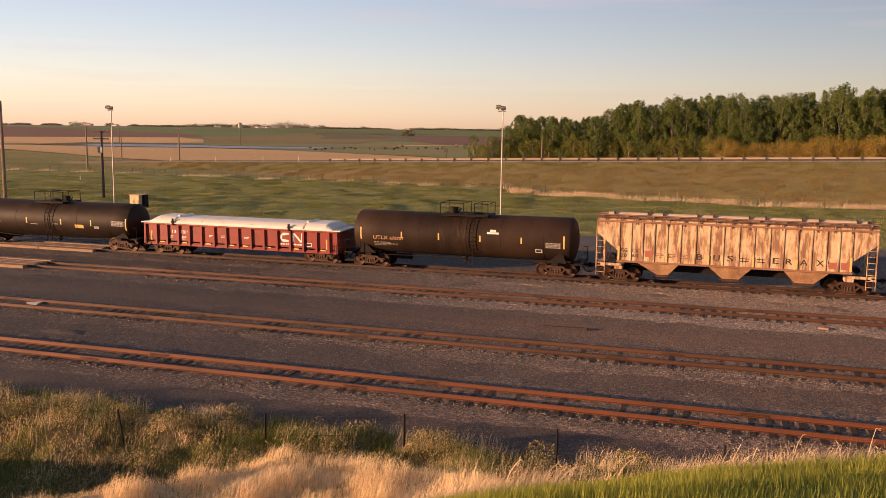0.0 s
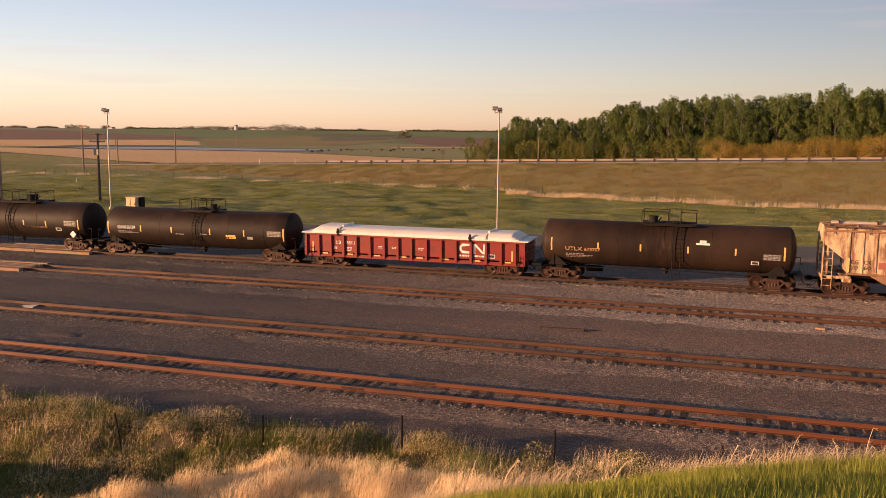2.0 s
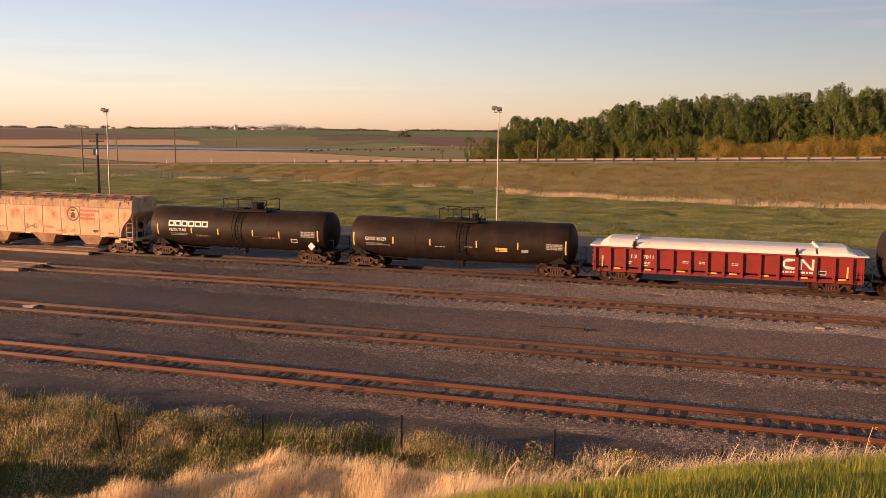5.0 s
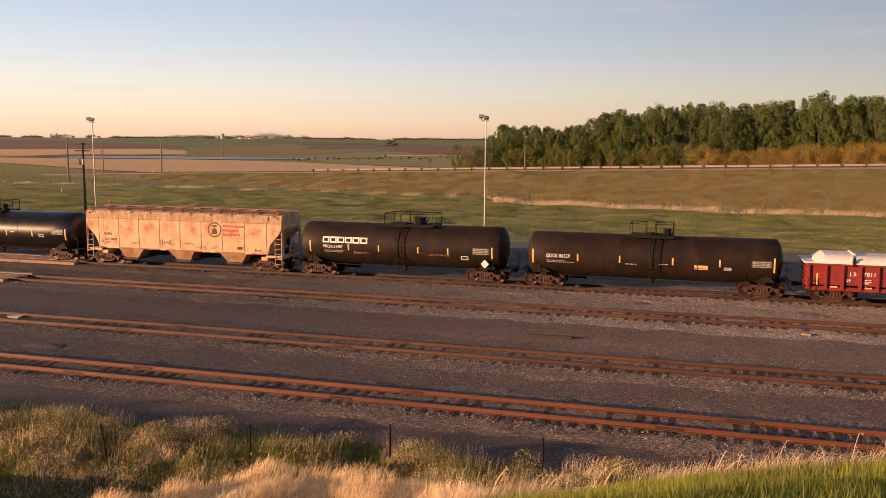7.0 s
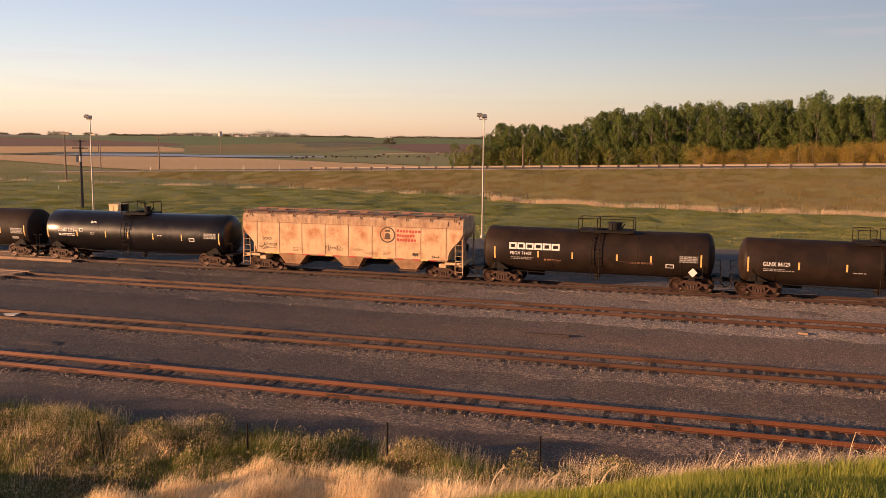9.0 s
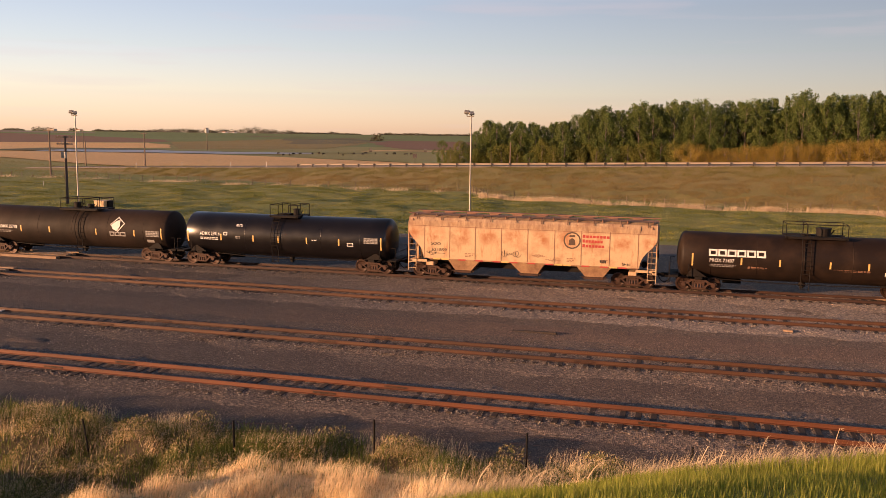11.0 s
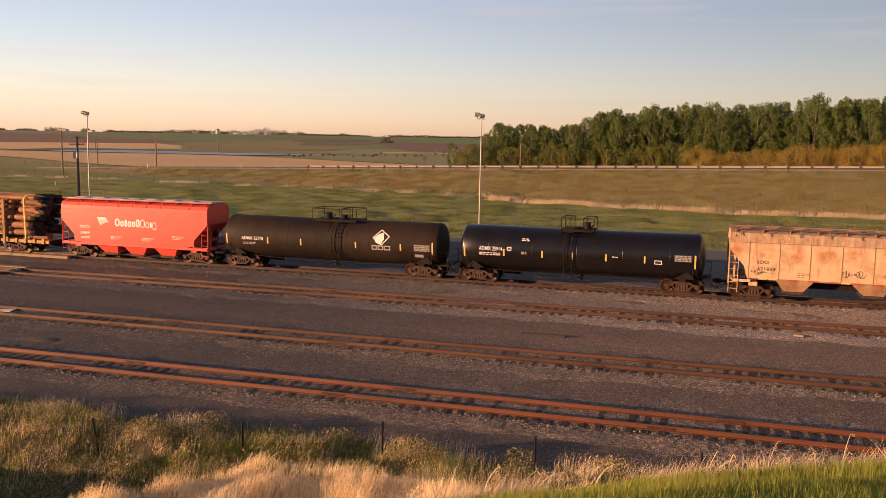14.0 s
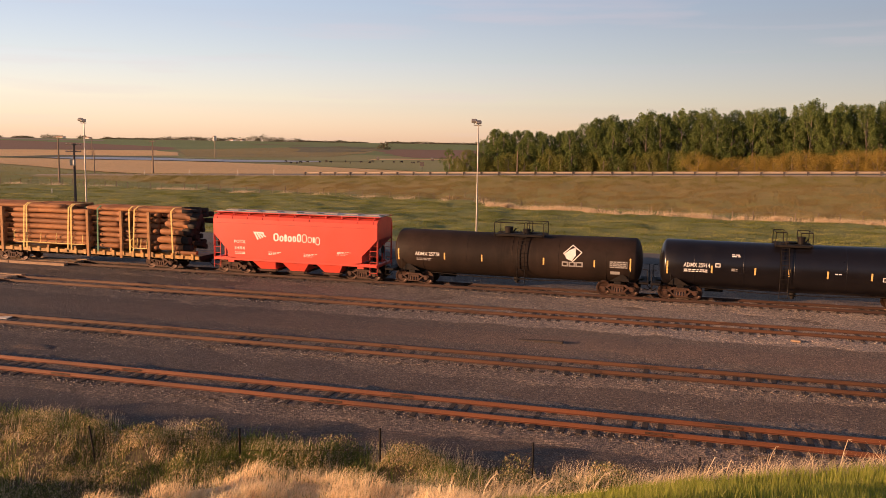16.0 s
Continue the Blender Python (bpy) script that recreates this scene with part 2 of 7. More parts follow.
M["strap"] = plain("pale_webbing", (0.82, 0.6, 0.2), 0.7)
M["green_strap"] = plain("green_webbing", (0.12, 0.26, 0.14), 0.7)
M["stake"] = worn("stake_timber", (0.36, 0.18, 0.065), (0.2, 0.1, 0.045), 2, 0.5, 0.8, 0, 20, 0.3)
M["gondola_red"] = worn("oxide_red_paint", (0.25, 0.026, 0.017), (0.12, 0.024, 0.018), 1.2, 0.4, 0.5, 0, 30, 0.06)
M["red"] = worn("bright_red_paint", (0.64, 0.07, 0.04), (0.5, 0.06, 0.04), 0.8, 0.3, 0.42, 0, 40, 0.03)
M["yellow"] = worn("yellow_deck_paint", (0.58, 0.3, 0.055), (0.13, 0.066, 0.026), 2.2, 1.0, 0.6, 0, 25, 0.1)
M["log"] = worn("brown_pole_wood", (0.4, 0.165, 0.052), (0.13, 0.052, 0.022), 2.2, 0.75, 0.75, 0, 20, 0.3, (0.35, 1, 1), 0.7)
M["log_end"] = worn("tarred_log_end", (0.013, 0.009, 0.007), (0.008, 0.006, 0.005), 4, 0.5, 0.85)
M["galv"] = worn("galvanised_steel", (0.34, 0.31, 0.27), (0.24, 0.22, 0.2), 3, 0.4, 0.45, 0.4)
M["pole_wood"] = worn("weathered_pole", (0.2, 0.145, 0.1), (0.12, 0.09, 0.07), 2, 0.5, 0.9, 0, 30, 0.4, (1, 1, 0.2))
M["dark_pole"] = worn("creosoted_pole", (0.07, 0.055, 0.05), (0.045, 0.038, 0.035), 2, 0.5, 0.9, 0, 30, 0.4, (1, 1, 0.2))
M["box_paint"] = worn("tan_cabinet_paint", (0.62, 0.42, 0.22), (0.5, 0.33, 0.18), 1.5, 0.3, 0.6)


def cream_rust(name, cream, rust, streak=0.5, panel=None):
    n = Nodes(name)
    v = n.coords("Object", (1.6, 1, 0.28))
    w = n.coords("Object", (1, 1, 1))
    runs = n.noise(v, 2.3, 6, 0.7)
    blot = n.noise(w, 0.9, 5, 0.7)
    fine = n.noise(w, 14, 4, 0.7)
    col = n.mix(n.math("MULTIPLY", n.step(runs, 0.6 - 0.12 * streak, 0.74 - 0.12 * streak), 0.85), cream, rust)
    col = n.mix(n.math("MULTIPLY", n.step(blot, 0.5, 0.75), 0.75), col, tuple(c * 0.75 for c in rust))
    col = n.mix(n.math("MULTIPLY", n.step(fine, 0.55, 0.75), 0.45), col, tuple(c * 0.5 for c in rust))
    if panel:
        # rust bloom in the middle of each panel, high on the side
        first, pitch, height = panel
        c = n.add("ShaderNodeTexCoord")
        p = n.add("ShaderNodeSeparateXYZ")
        n.link(c.outputs["Object"], p.inputs[0])
        s = n.math("SINE", n.math("MULTIPLY", n.math("SUBTRACT", p.outputs[0], first), math.pi / pitch), 0.0)
        across = n.step(n.math("ABSOLUTE", s, 0.0), 0.35, 0.95)
        up = n.step(n.math("ABSOLUTE", n.math("SUBTRACT", p.outputs[2], height), 0.0), 0.75, 0.15)
        patch = n.noise(w, 1.7, 6, 0.72)
        k = n.math("MULTIPLY", n.math("MULTIPLY", across, up), n.step(patch, 0.36, 0.6))
        col = n.mix(n.math("MULTIPLY", k, 0.95), col, (rust[0] * 0.95, rust[1] * 0.85, rust[2] * 0.75))
        edge = n.math("MULTIPLY", n.step(p.outputs[2], 3.35, 3.6), n.step(runs, 0.3, 0.6))
        col = n.mix(n.math("MULTIPLY", edge, 0.75), col, (0.22, 0.125, 0.08))
    n.bump(fine, 0.15, 0.01)
    return n.done(col, 0.75)


M["cream_rusty"] = cream_rust("rust_streaked_cream", (0.6, 0.43, 0.26), (0.17, 0.07, 0.032), 1.3)
M["cream"] = cream_rust("faded_cream_paint", (0.55, 0.38, 0.22), (0.38, 0.16, 0.065), 0.3, (-6.98, 1.735, 2.95))
M["bay_rust"] = worn("rusty_bay_plate", (0.4, 0.24, 0.12), (0.16, 0.075, 0.04), 0.9, 0.8, 0.8, 0, 12, 0.2)
M["rust_roof"] = worn("rusty_roof", (0.3, 0.15, 0.085), (0.17, 0.085, 0.055), 1.2, 0.6, 0.8, 0, 20, 0.2)
M["dark_rust"] = worn("dark_rusty_steel", (0.16, 0.085, 0.055), (0.08, 0.045, 0.032), 1.2, 0.6, 0.8, 0, 20, 0.2)
M["pale_roof"] = worn("pale_hatch_cover", (0.5, 0.4, 0.3), (0.3, 0.2, 0.14), 1.5, 0.5, 0.65, 0, 25, 0.1)


# ---- mesh helpers ----
def part(name, bm, material, parent=None, label="", smooth=False):
    """Links a bmesh as one mesh object under a thing or a part."""
    me = bpy.data.meshes.new(name)
    bm.normal_update()
    bm.to_mesh(me)
    bm.free()
    return part_of(name, me, material, parent, label, smooth)


def part_of(name, me, material, parent=None, label="", smooth=False):
    if material and not me.materials:
        me.materials.append(M[material] if isinstance(material, str) else material)
    if smooth:
        me.polygons.foreach_set("use_smooth", [True] * len(me.polygons))
    ob = new(name, me)
    if parent:
        ob.parent = parent
    if label:
        tagged(ob, label)
    return ob


def thing(name, m, label, category, group="", kind=""):
    ob = new(name)
    ob.empty_display_size = 0.3
    ob.matrix_world = m
    return tagged(ob, label, category, group, kind)


def box(bm, x0, x1, y0, y1, z0, z1, bevel=0.0):
    m = Matrix.LocRotScale(((x0 + x1) / 2, (y0 + y1) / 2, (z0 + z1) / 2), None, (abs(x1 - x0), abs(y1 - y0), abs(z1 - z0)))
    r = bmesh.ops.create_cube(bm, size=1, matrix=m)
    if bevel:
        edges = list({e for v in r["verts"] for e in v.link_edges})
        bmesh.ops.bevel(bm, geom=edges, offset=bevel, segments=1, affect="EDGES")


def rod(bm, a, b, r, sides=8, r2=None):
    """A round bar from a to b."""
    a, b = Vector(a), Vector(b)
    d = b - a
    q = d.to_track_quat("Z", "Y").to_matrix().to_4x4()
    m = Matrix.Translation((a + b) / 2) @ q
    bmesh.ops.create_cone(bm, cap_ends=True, segments=sides, radius1=r, radius2=r if r2 is None else r2, depth=d.length, matrix=m)


def chain(bm, points, r, sides=6):
    for a, b in zip(points, points[1:]):
        rod(bm, a, b, r, sides)


def tube(bm, points, r, sides=4):
    """One unbroken thin tube along a nearly straight run of points."""
    pts = [Vector(p) for p in points]
    way = (pts[-1] - pts[0]).normalized()
    a = way.orthogonal().normalized()
    b = way.cross(a)
    loft(bm, [[p + (a * math.cos(2 * math.pi * k / sides) + b * math.sin(2 * math.pi * k / sides)) * r for k in range(sides)] for p in pts])


def slab(bm, outline, y0, y1):
    """An outline in x and z, given a thickness in y."""
    a = [bm.verts.new((x, y0, z)) for x, z in outline]
    b = [bm.verts.new((x, y1, z)) for x, z in outline]
    n = len(a)
    fa, fb = bm.faces.new(a), bm.faces.new(b[::-1])
    for i in range(n):
        bm.faces.new((a[(i + 1) % n], a[i], b[i], b[(i + 1) % n]))
    bmesh.ops.recalc_face_normals(bm, faces=bm.faces[:])


def loft(bm, rings, closed=True, caps=True):
    """Skin between rings of equally many points."""
    vs = [[bm.verts.new(p) for p in ring] for ring in rings]
    n = len(vs[0])
    for r0, r1 in zip(vs, vs[1:]):
        for i in range(n if closed else n - 1):
            j = (i + 1) % n
            bm.faces.new((r0[i], r0[j], r1[j], r1[i]))
    if caps and closed:
        bm.faces.new(vs[0][::-1])
        bm.faces.new(vs[-1])
    bmesh.ops.recalc_face_normals(bm, faces=bm.faces[:])


LETTERS = {}


def letters(words, height, thick=0.004):
    """The mesh of a line of letters, from x = 0, base at y = 0."""
    key = (words, height)
    if key not in LETTERS:
        cu = bpy.data.curves.new("lettering", "FONT")
        cu.body, cu.size, cu.extrude, cu.resolution_u = words, height * 1.38, thick, 2
        cu.offset = height * 0.012
        ob = new("lettering", cu)
        LETTERS[key] = bpy.data.meshes.new_from_object(ob.evaluated_get(bpy.context.evaluated_depsgraph_get()))
        bpy.data.objects.remove(ob)
    return LETTERS[key].copy()


def letter_side(words, x, z, height, material, parent, surface, width=None, name="lettering"):
    """Lettering on a car's side: surface(z) gives y and the way up along it."""
    me = letters(words, height)
    co = np.empty(len(me.vertices) * 3)
    me.vertices.foreach_get("co", co)
    co = co.reshape(-1, 3)
    k = width / max(co[:, 0].max(), 1e-6) if width else 1.0
    out = [surface(x + c[0] * k, z + c[1], 0.006 + c[2]) for c in co]
    me.vertices.foreach_set("co", np.ravel(out))
    me.update()
    return part_of(name, me, material, parent)


def patch_side(x0, x1, z0, z1, material, parent, surface, name, label="", proud=0.006, slant=0.0, steps=4):
    """A thin plate that follows the side, from x0 to x1 and z0 to z1."""
    bm = bmesh.new()
    rows = []
    for i in range(steps + 1):
        z = z0 + (z1 - z0) * i / steps
        s = slant * i / steps
        rows.append([surface(x0 + s, z, proud), surface(x1 + s, z, proud), surface(x1 + s, z, -0.004), surface(x0 + s, z, -0.004)])
    loft(bm, rows)
    return part(name, bm, material, parent, label)


# ---- ground ----
RAMP_X, RAMP_Y, RAMP_TURN = -25.55, 170.6, -0.147       # the raised highway's near edge
RAMP_C, RAMP_S = math.cos(RAMP_TURN), math.sin(RAMP_TURN)


PLAIN_Y = (480, 800, 1000, 1200, 1350, 1500, 4700)      # the plain rises to a low crest that hides what lies beyond
PLAIN_Z = (0, 0.8, 2.2, 5.2, 9.3, 9.5, 0)


def plain_rise(y):
    return float(np.interp(y, PLAIN_Y, PLAIN_Z))


def smooth(a, b, x):
    k = min(1.0, max(0.0, (x - a) / (b - a)))
    return k * k * (3 - 2 * k)


def hill_height(x, y):
    """The grassy spur on which the camera stands."""
    dx, dy = x - 2.5, y + 1.0 - (0.2 * x if y > 1 else 0.2 * x * max(0.0, y))
    r = math.hypot(dx, dy) if dx < 0 else abs(dy)
    z = float(np.interp(r, (0, 4, 6.5, 8, 12, 18, 22.5, 25.5, 28), (8.1, 7.87, 7.38, 6.9, 4.92, 2.2, 0.45, -0.25, GROUND)))
    # an added mound, out of view to the sunward side, shades the low ground
    return max(z, GROUND + 2.3 * math.exp(-((x + 29) / 7.5) ** 2 - ((y - 10.0) / 4.0) ** 2))


def spur_line(x):
    """Where the brow of the straw-covered spur runs."""
    return float(np.interp(x, (-16, -11.6, -10.8, -9.4, -8.7, -6.9, -5.0, -3.0, -1.6, 1), (9.0, 12.8, 13.6, 15.2, 16.2, 16.1, 15.9, 14.6, 12.6, 11.5)))


def spur_height(x, y):
    """A low spur with a brow, facing the low sun, with a hollow beyond it."""
    v = (y - spur_line(x)) * 0.85
    top = float(np.interp(x, (-16, -11, -8.5, -6.9, -5, -3, -1.6, 1), (1.8, 2.34, 2.58, 2.56, 2.64, 3.15, 4.15, 4.5)))
    return top + (0.11 * max(v, -6) if v < 0 else -0.75 * v)


def ramp_height(s):
    return max(GROUND, 3.73 + 0.0275 * s)


def ramp_frame(x, y):
    """Along the highway's edge and towards the camera from it."""
    dx, dy = x - RAMP_X, y - RAMP_Y
    return dx * RAMP_C + dy * RAMP_S, dx * RAMP_S - dy * RAMP_C


def ramp_point(s, d, z):
    return (RAMP_X + s * RAMP_C + d * RAMP_S, RAMP_Y + s * RAMP_S - d * RAMP_C, z)


def wobble(x, y, scale, amount):
    return noise.noise(Vector((x * scale, y * scale, 0.37))) * amount


def ground_height(x, y):
    z = GROUND
    if y < 32:
        h = hill_height(x, y)
        z = max(z, h)
        if y < 25:
            hollow = 0.75 * smooth(23.6, 18.5, y) * smooth(-32, -24, x) * smooth(4, -2, x)
            z = max(z - hollow if h < 0.6 else z, spur_height(x, y))
        z += wobble(x, y, 0.35, 0.22) * smooth(26, 22, y) + wobble(x, y, 1.3, 0.05) * smooth(26, 22, y)
        z += wobble(x + 5, y, 0.75, 0.34) * smooth(26, 24, y) * smooth(15.5, 18.5, y)      # humps in the weeds
        if y < 26 and h < 0.5:
            z += 0.12 * smooth(25.2, 23.5, y)
    elif y > 84:
        s, d = ramp_frame(x, y)
        t = ramp_height(s)
        if d > 0:
            z = max(z, t - 0.165 * d)
        elif d > -12:
            z = max(z, t)
        else:
            z = max(z, t - 0.05 * (-d - 12))
        if d > 1 and y < 260:
            z += wobble(x, y, 0.12, 0.25) + wobble(x, y, 0.5, 0.1)
        if d > 3 and z < GROUND + 0.6:
            # hummocky grazed turf
            z += (wobble(x, y, 0.3, 0.26) + wobble(x + 31, y, 0.9, 0.1)) * smooth(84.5, 88, y) * smooth(230, 170, y)
        z += plain_rise(y)
    return z


def green_share(x, y):
    """Where the slope is green rather than dry: near the top and to the right."""
    dx, dy = x - 2.5, y + 1.0 - 0.2 * x
    r = math.hypot(dx, dy) if dx < 0 else abs(dy)
    return smooth(10.5, 8.2, r + wobble(x, y, 0.6, 1.2))


def brow(x, y):
    """One along the brow of the green slope, none away from it."""
    dx, dy = x - 2.5, y + 1.0 - 0.2 * x
    r = math.hypot(dx, dy) if dx < 0 else abs(dy)
    return smooth(0.75, 0.1, abs(r + wobble(x, y, 0.6, 0.5) - 8.55))


def dry_share(x, y):
    """Dry grass fills the middle of the slope; weeds the low ground to the left."""
    return smooth(-1.6, 0.7, spur_line(x) + 0.4 + 2.4 * smooth(-8.5, -5.5, x) - y + wobble(x, y, 0.5, 1.4))


def far_steps(a, b, first):
    """Steps that grow away from a."""
    out, step = [a], first
    while abs(out[-1] - b) > abs(step):
        out.append(out[-1] + step)
        step *= 1.22
    return out + [b]


def build_ground():
    xs = sorted(set(far_steps(-80, -4600, -1.5) + list(np.arange(-80, 30.1, 0.8)) + far_steps(30, 4600, 1.5)))
    ys = sorted(set(far_steps(-8, -4600, -1.0) + list(np.arange(-8, 27, 0.4)) + list(np.arange(27, 86, 2.0)) + list(np.arange(86, 150, 0.9)) + list(np.arange(150, 200, 1.6)) + far_steps(200, 480, 3.0) + list(np.arange(480, 1500, 20.0)) + far_steps(1500, 4700, 60.0)))
    verts = [(x, y, ground_height(x, y)) for y in ys for x in xs]
    nx = len(xs)
    faces, slots = [], []
    for j in range(len(ys) - 1):
        for i in range(nx - 1):
            faces.append((j * nx + i, j * nx + i + 1, (j + 1) * nx + i + 1, (j + 1) * nx + i))
            x, y = (xs[i] + xs[i + 1]) / 2, (ys[j] + ys[j + 1]) / 2
            s, d = ramp_frame(x, y)
            if y < 24.9 + wobble(x, y, 0.5, 0.5):
                slots.append(1 if green_share(x, y) > 0.5 else 5 if dry_share(x, y) > 0.5 else 6)
            elif y < 84:
                slots.append(0)
            elif d > 0 and ramp_height(s) - 0.165 * d > GROUND - 0.3:
                slots.append(3)
            elif d > -14:
                slots.append(2)
            else:
                slots.append(4)
    me = bpy.data.meshes.new("ground")
    me.from_pydata(verts, [], faces)
    for k in ("dirt", "turf", "turf", "bank", "pasture", "thatch", "litter"):
        me.materials.append(M[k])
    me.polygons.foreach_set("material_index", slots)
    ob = part_of("ground", me, None, smooth=True)
    tagged(ob, "earth yard, grassy slopes and open prairie reaching the horizon", "ground", kind="structure")


build_ground()


def strip(name, x0, x1, ya, yb, z, material, label, rough_edge=0.3, step=0.7, rows=6):
    """A sheet of gravel or tarmac with uneven edges, laid on the ground."""
    xs = np.arange(x0, x1 + step, step)
    verts, faces = [], []
    for x in xs:
        a = ya + wobble(x, ya, 0.45, rough_edge) + wobble(x, ya, 1.7, rough_edge * 0.4)
        b = yb + wobble(x, yb + 9, 0.45, rough_edge) + wobble(x, yb, 1.7, rough_edge * 0.4)
        for k in range(rows + 1):
            y = a + (b - a) * k / rows
            edge = min(1.0, min(k, rows - k) / 1.0)
            verts.append((x, y, GROUND - 0.03 + (z - GROUND + 0.03) * edge + wobble(x, y, 0.8, 0.02) * edge))
    n = rows + 1
    for i in range(len(xs) - 1):
        for k in range(rows):
            faces.append((i * n + k, (i + 1) * n + k, (i + 1) * n + k + 1, i * n + k + 1))
    me = bpy.data.meshes.new(name)
    me.from_pydata(verts, [], faces)
    ob = part_of(name, me, material, smooth=True)
    return tagged(ob, label, name.replace("_", " "), kind="structure")


strip("access_road", -70, 40, 25.0, 28.2, GROUND + 0.02, "access", "dark packed gravel service road along the foot of the slope")
strip("yard_road", -110, 60, 74.5, 83.4, GROUND + 0.03, "asphalt", "grey worn tarmac road behind the moving train", 0.2)
def yard_gravel():
    """Loose gravel between the tracks, rough enough to throw small shadows."""
    xs, ys = np.arange(-72, 16, 0.17), np.arange(28.2, 56.2, 0.17)
    g = np.random.default_rng(61)
    nx = len(xs)
    z = GROUND + 0.012 + g.uniform(-0.007, 0.009, (len(ys), nx))
    for j, y in enumerate(ys):
        z[j] += [wobble(x, y, 0.5, 0.03) for x in xs]
    z[0] = z[-1] = GROUND - 0.02
    X, Y = np.meshgrid(xs, ys)
    X = X + g.uniform(-0.05, 0.05, X.shape)
    me = bpy.data.meshes.new("yard_gravel")
    i = np.arange(nx * len(ys)).reshape(len(ys), nx)
    quads = np.stack([i[:-1, :-1], i[:-1, 1:], i[1:, 1:], i[1:, :-1]], -1).reshape(-1, 4)
    me.from_pydata(np.stack([X, Y, z], -1).reshape(-1, 3).tolist(), [], quads.tolist())
    me.materials.append(M["dirt"])
    me.materials.append(M["near_dirt"])
    me.materials.append(M["ballast"])
    me.polygons.foreach_set("material_index", [1 if y < 40 else 2 if y > 46.4 and x > -30 else 0 for x, y in ((f.center.x + wobble(f.center.y, f.center.x, 0.3, 6), f.center.y + wobble(f.center.x, f.center.y, 0.3, 1.2)) for f in me.polygons)])
    tagged(part_of("yard_gravel", me, None), "dark brown gravel between the yard tracks", "gravel", kind="stuff")


yard_gravel()
strip("track_gap_lane", -75, 45, 41.2, 44.8, GROUND + 0.045, "lane", "packed brown lane between two yard tracks", 0.5)


# ---- tracks ----
def rail_outline():
    half = [(0.037, 0.0), (0.037, -0.035), (0.009, -0.05), (0.009, -0.145), (0.07, -0.16), (0.07, -0.175)]
    return [(a, b) for a, b in half] + [(-a, b) for a, b in reversed(half)]


def rail(parent, y, x0, x1, material):
    bm = bmesh.new()
    prof = rail_outline()
    xs = np.arange(x0, x1 + 3.9, 3.9)
    loft(bm, [[(x, y + a + wobble(x, y, 0.08, 0.02), b + wobble(x, y + 5, 0.06, 0.02)) for a, b in prof] for x in xs])
    return part("rail", bm, material, parent)


TIE = None


def track(name, y, x0, x1, t0, t1, material, label, bed="ballast"):
    top = thing(name, pose(0, 0, 0), label, "railway track", "yard tracks", "structure")
    # ballast bed
    across = np.arange(-3.1, 3.11, 0.155)
    lift = np.interp(np.abs(across), (0, 0.55, 0.95, 1.2, 1.5, 2.0, 2.5, 3.1), (-0.178, -0.18, -0.178, -0.192, -0.215, -0.27, -0.31, GROUND - 0.05))
    if bed == "ballast":        # the tracks beside the train lie in one broad bed
        lift = np.interp(np.abs(across), (0, 0.95, 1.2, 1.5, 2.3, 3.1), (-0.18, -0.178, -0.192, -0.212, -0.25, GROUND - 0.02))
    xs = np.concatenate([np.arange(x0, t0 - 4, 1.4), np.arange(t0 - 4, t1 + 4, 0.135), np.arange(t1 + 4, x1 + 1.4, 1.4)])
    loose = np.random.default_rng(int(y))
    verts, faces = [], []
    for x in xs:
        for a, z in zip(across, lift):
            e = 1.0 if abs(a) > 1.3 else 0.75
            verts.append((x, y + a + wobble(x, y + a, 0.6, 0.6) * (abs(a) > 1.7), z + e * (wobble(x, y + a, 2.1, 0.018) + wobble(x, y + a * 3, 0.4, 0.045) + loose.uniform(-0.012, 0.012)) * (abs(a) < 3)))
    n = len(across)
    for i in range(len(xs) - 1):
        for k in range(n - 1):
            faces.append((i * n + k, (i + 1) * n + k, (i + 1) * n + k + 1, i * n + k + 1))
    me = bpy.data.meshes.new("ballast")
    me.from_pydata(verts, [], faces)
    tagged(part_of("ballast", me, bed, top, "grey-brown crushed stone ballast"), kind="stuff")
    for side in (-0.7525, 0.7525):
        rail(top, y + side, x0, x1, material)
        for x in np.arange(x0 + 3 + (2.3 if side > 0 else 0), t1, 11.9):
            if x > t0:
                bm = bmesh.new()
                for f in (-1, 1):
                    box(bm, x - 0.45, x + 0.45, y + side + f * 0.012, y + side + f * 0.034, -0.13, -0.055)
                    for b in range(4):
                        rod(bm, (x - 0.33 + 0.22 * b, y + side + f * 0.03, -0.09), (x - 0.33 + 0.22 * b, y + side + f * 0.06, -0.09), 0.018, 6)
                part("joint_bar", bm, "iron", top)
    global TIE
    if TIE is None:
        bm = bmesh.new()
        box(bm, -0.115, 0.115, -1.3, 1.3, -0.35, -0.172, 0.015)
        TIE = bpy.data.meshes.new("tie")
        bm.to_mesh(TIE)
        bm.free()
        TIE.materials.append(M["tie"])
    x = t0
    while x < t1:
        ob = new("tie", TIE)
        ob.parent = top
        ob.matrix_world = pose(x, y + rnd.uniform(-0.05, 0.05), rnd.uniform(-0.02, 0.012), 0, 0, rnd.uniform(-1.2, 1.2))
        x += rnd.uniform(0.5, 0.57)
    return top


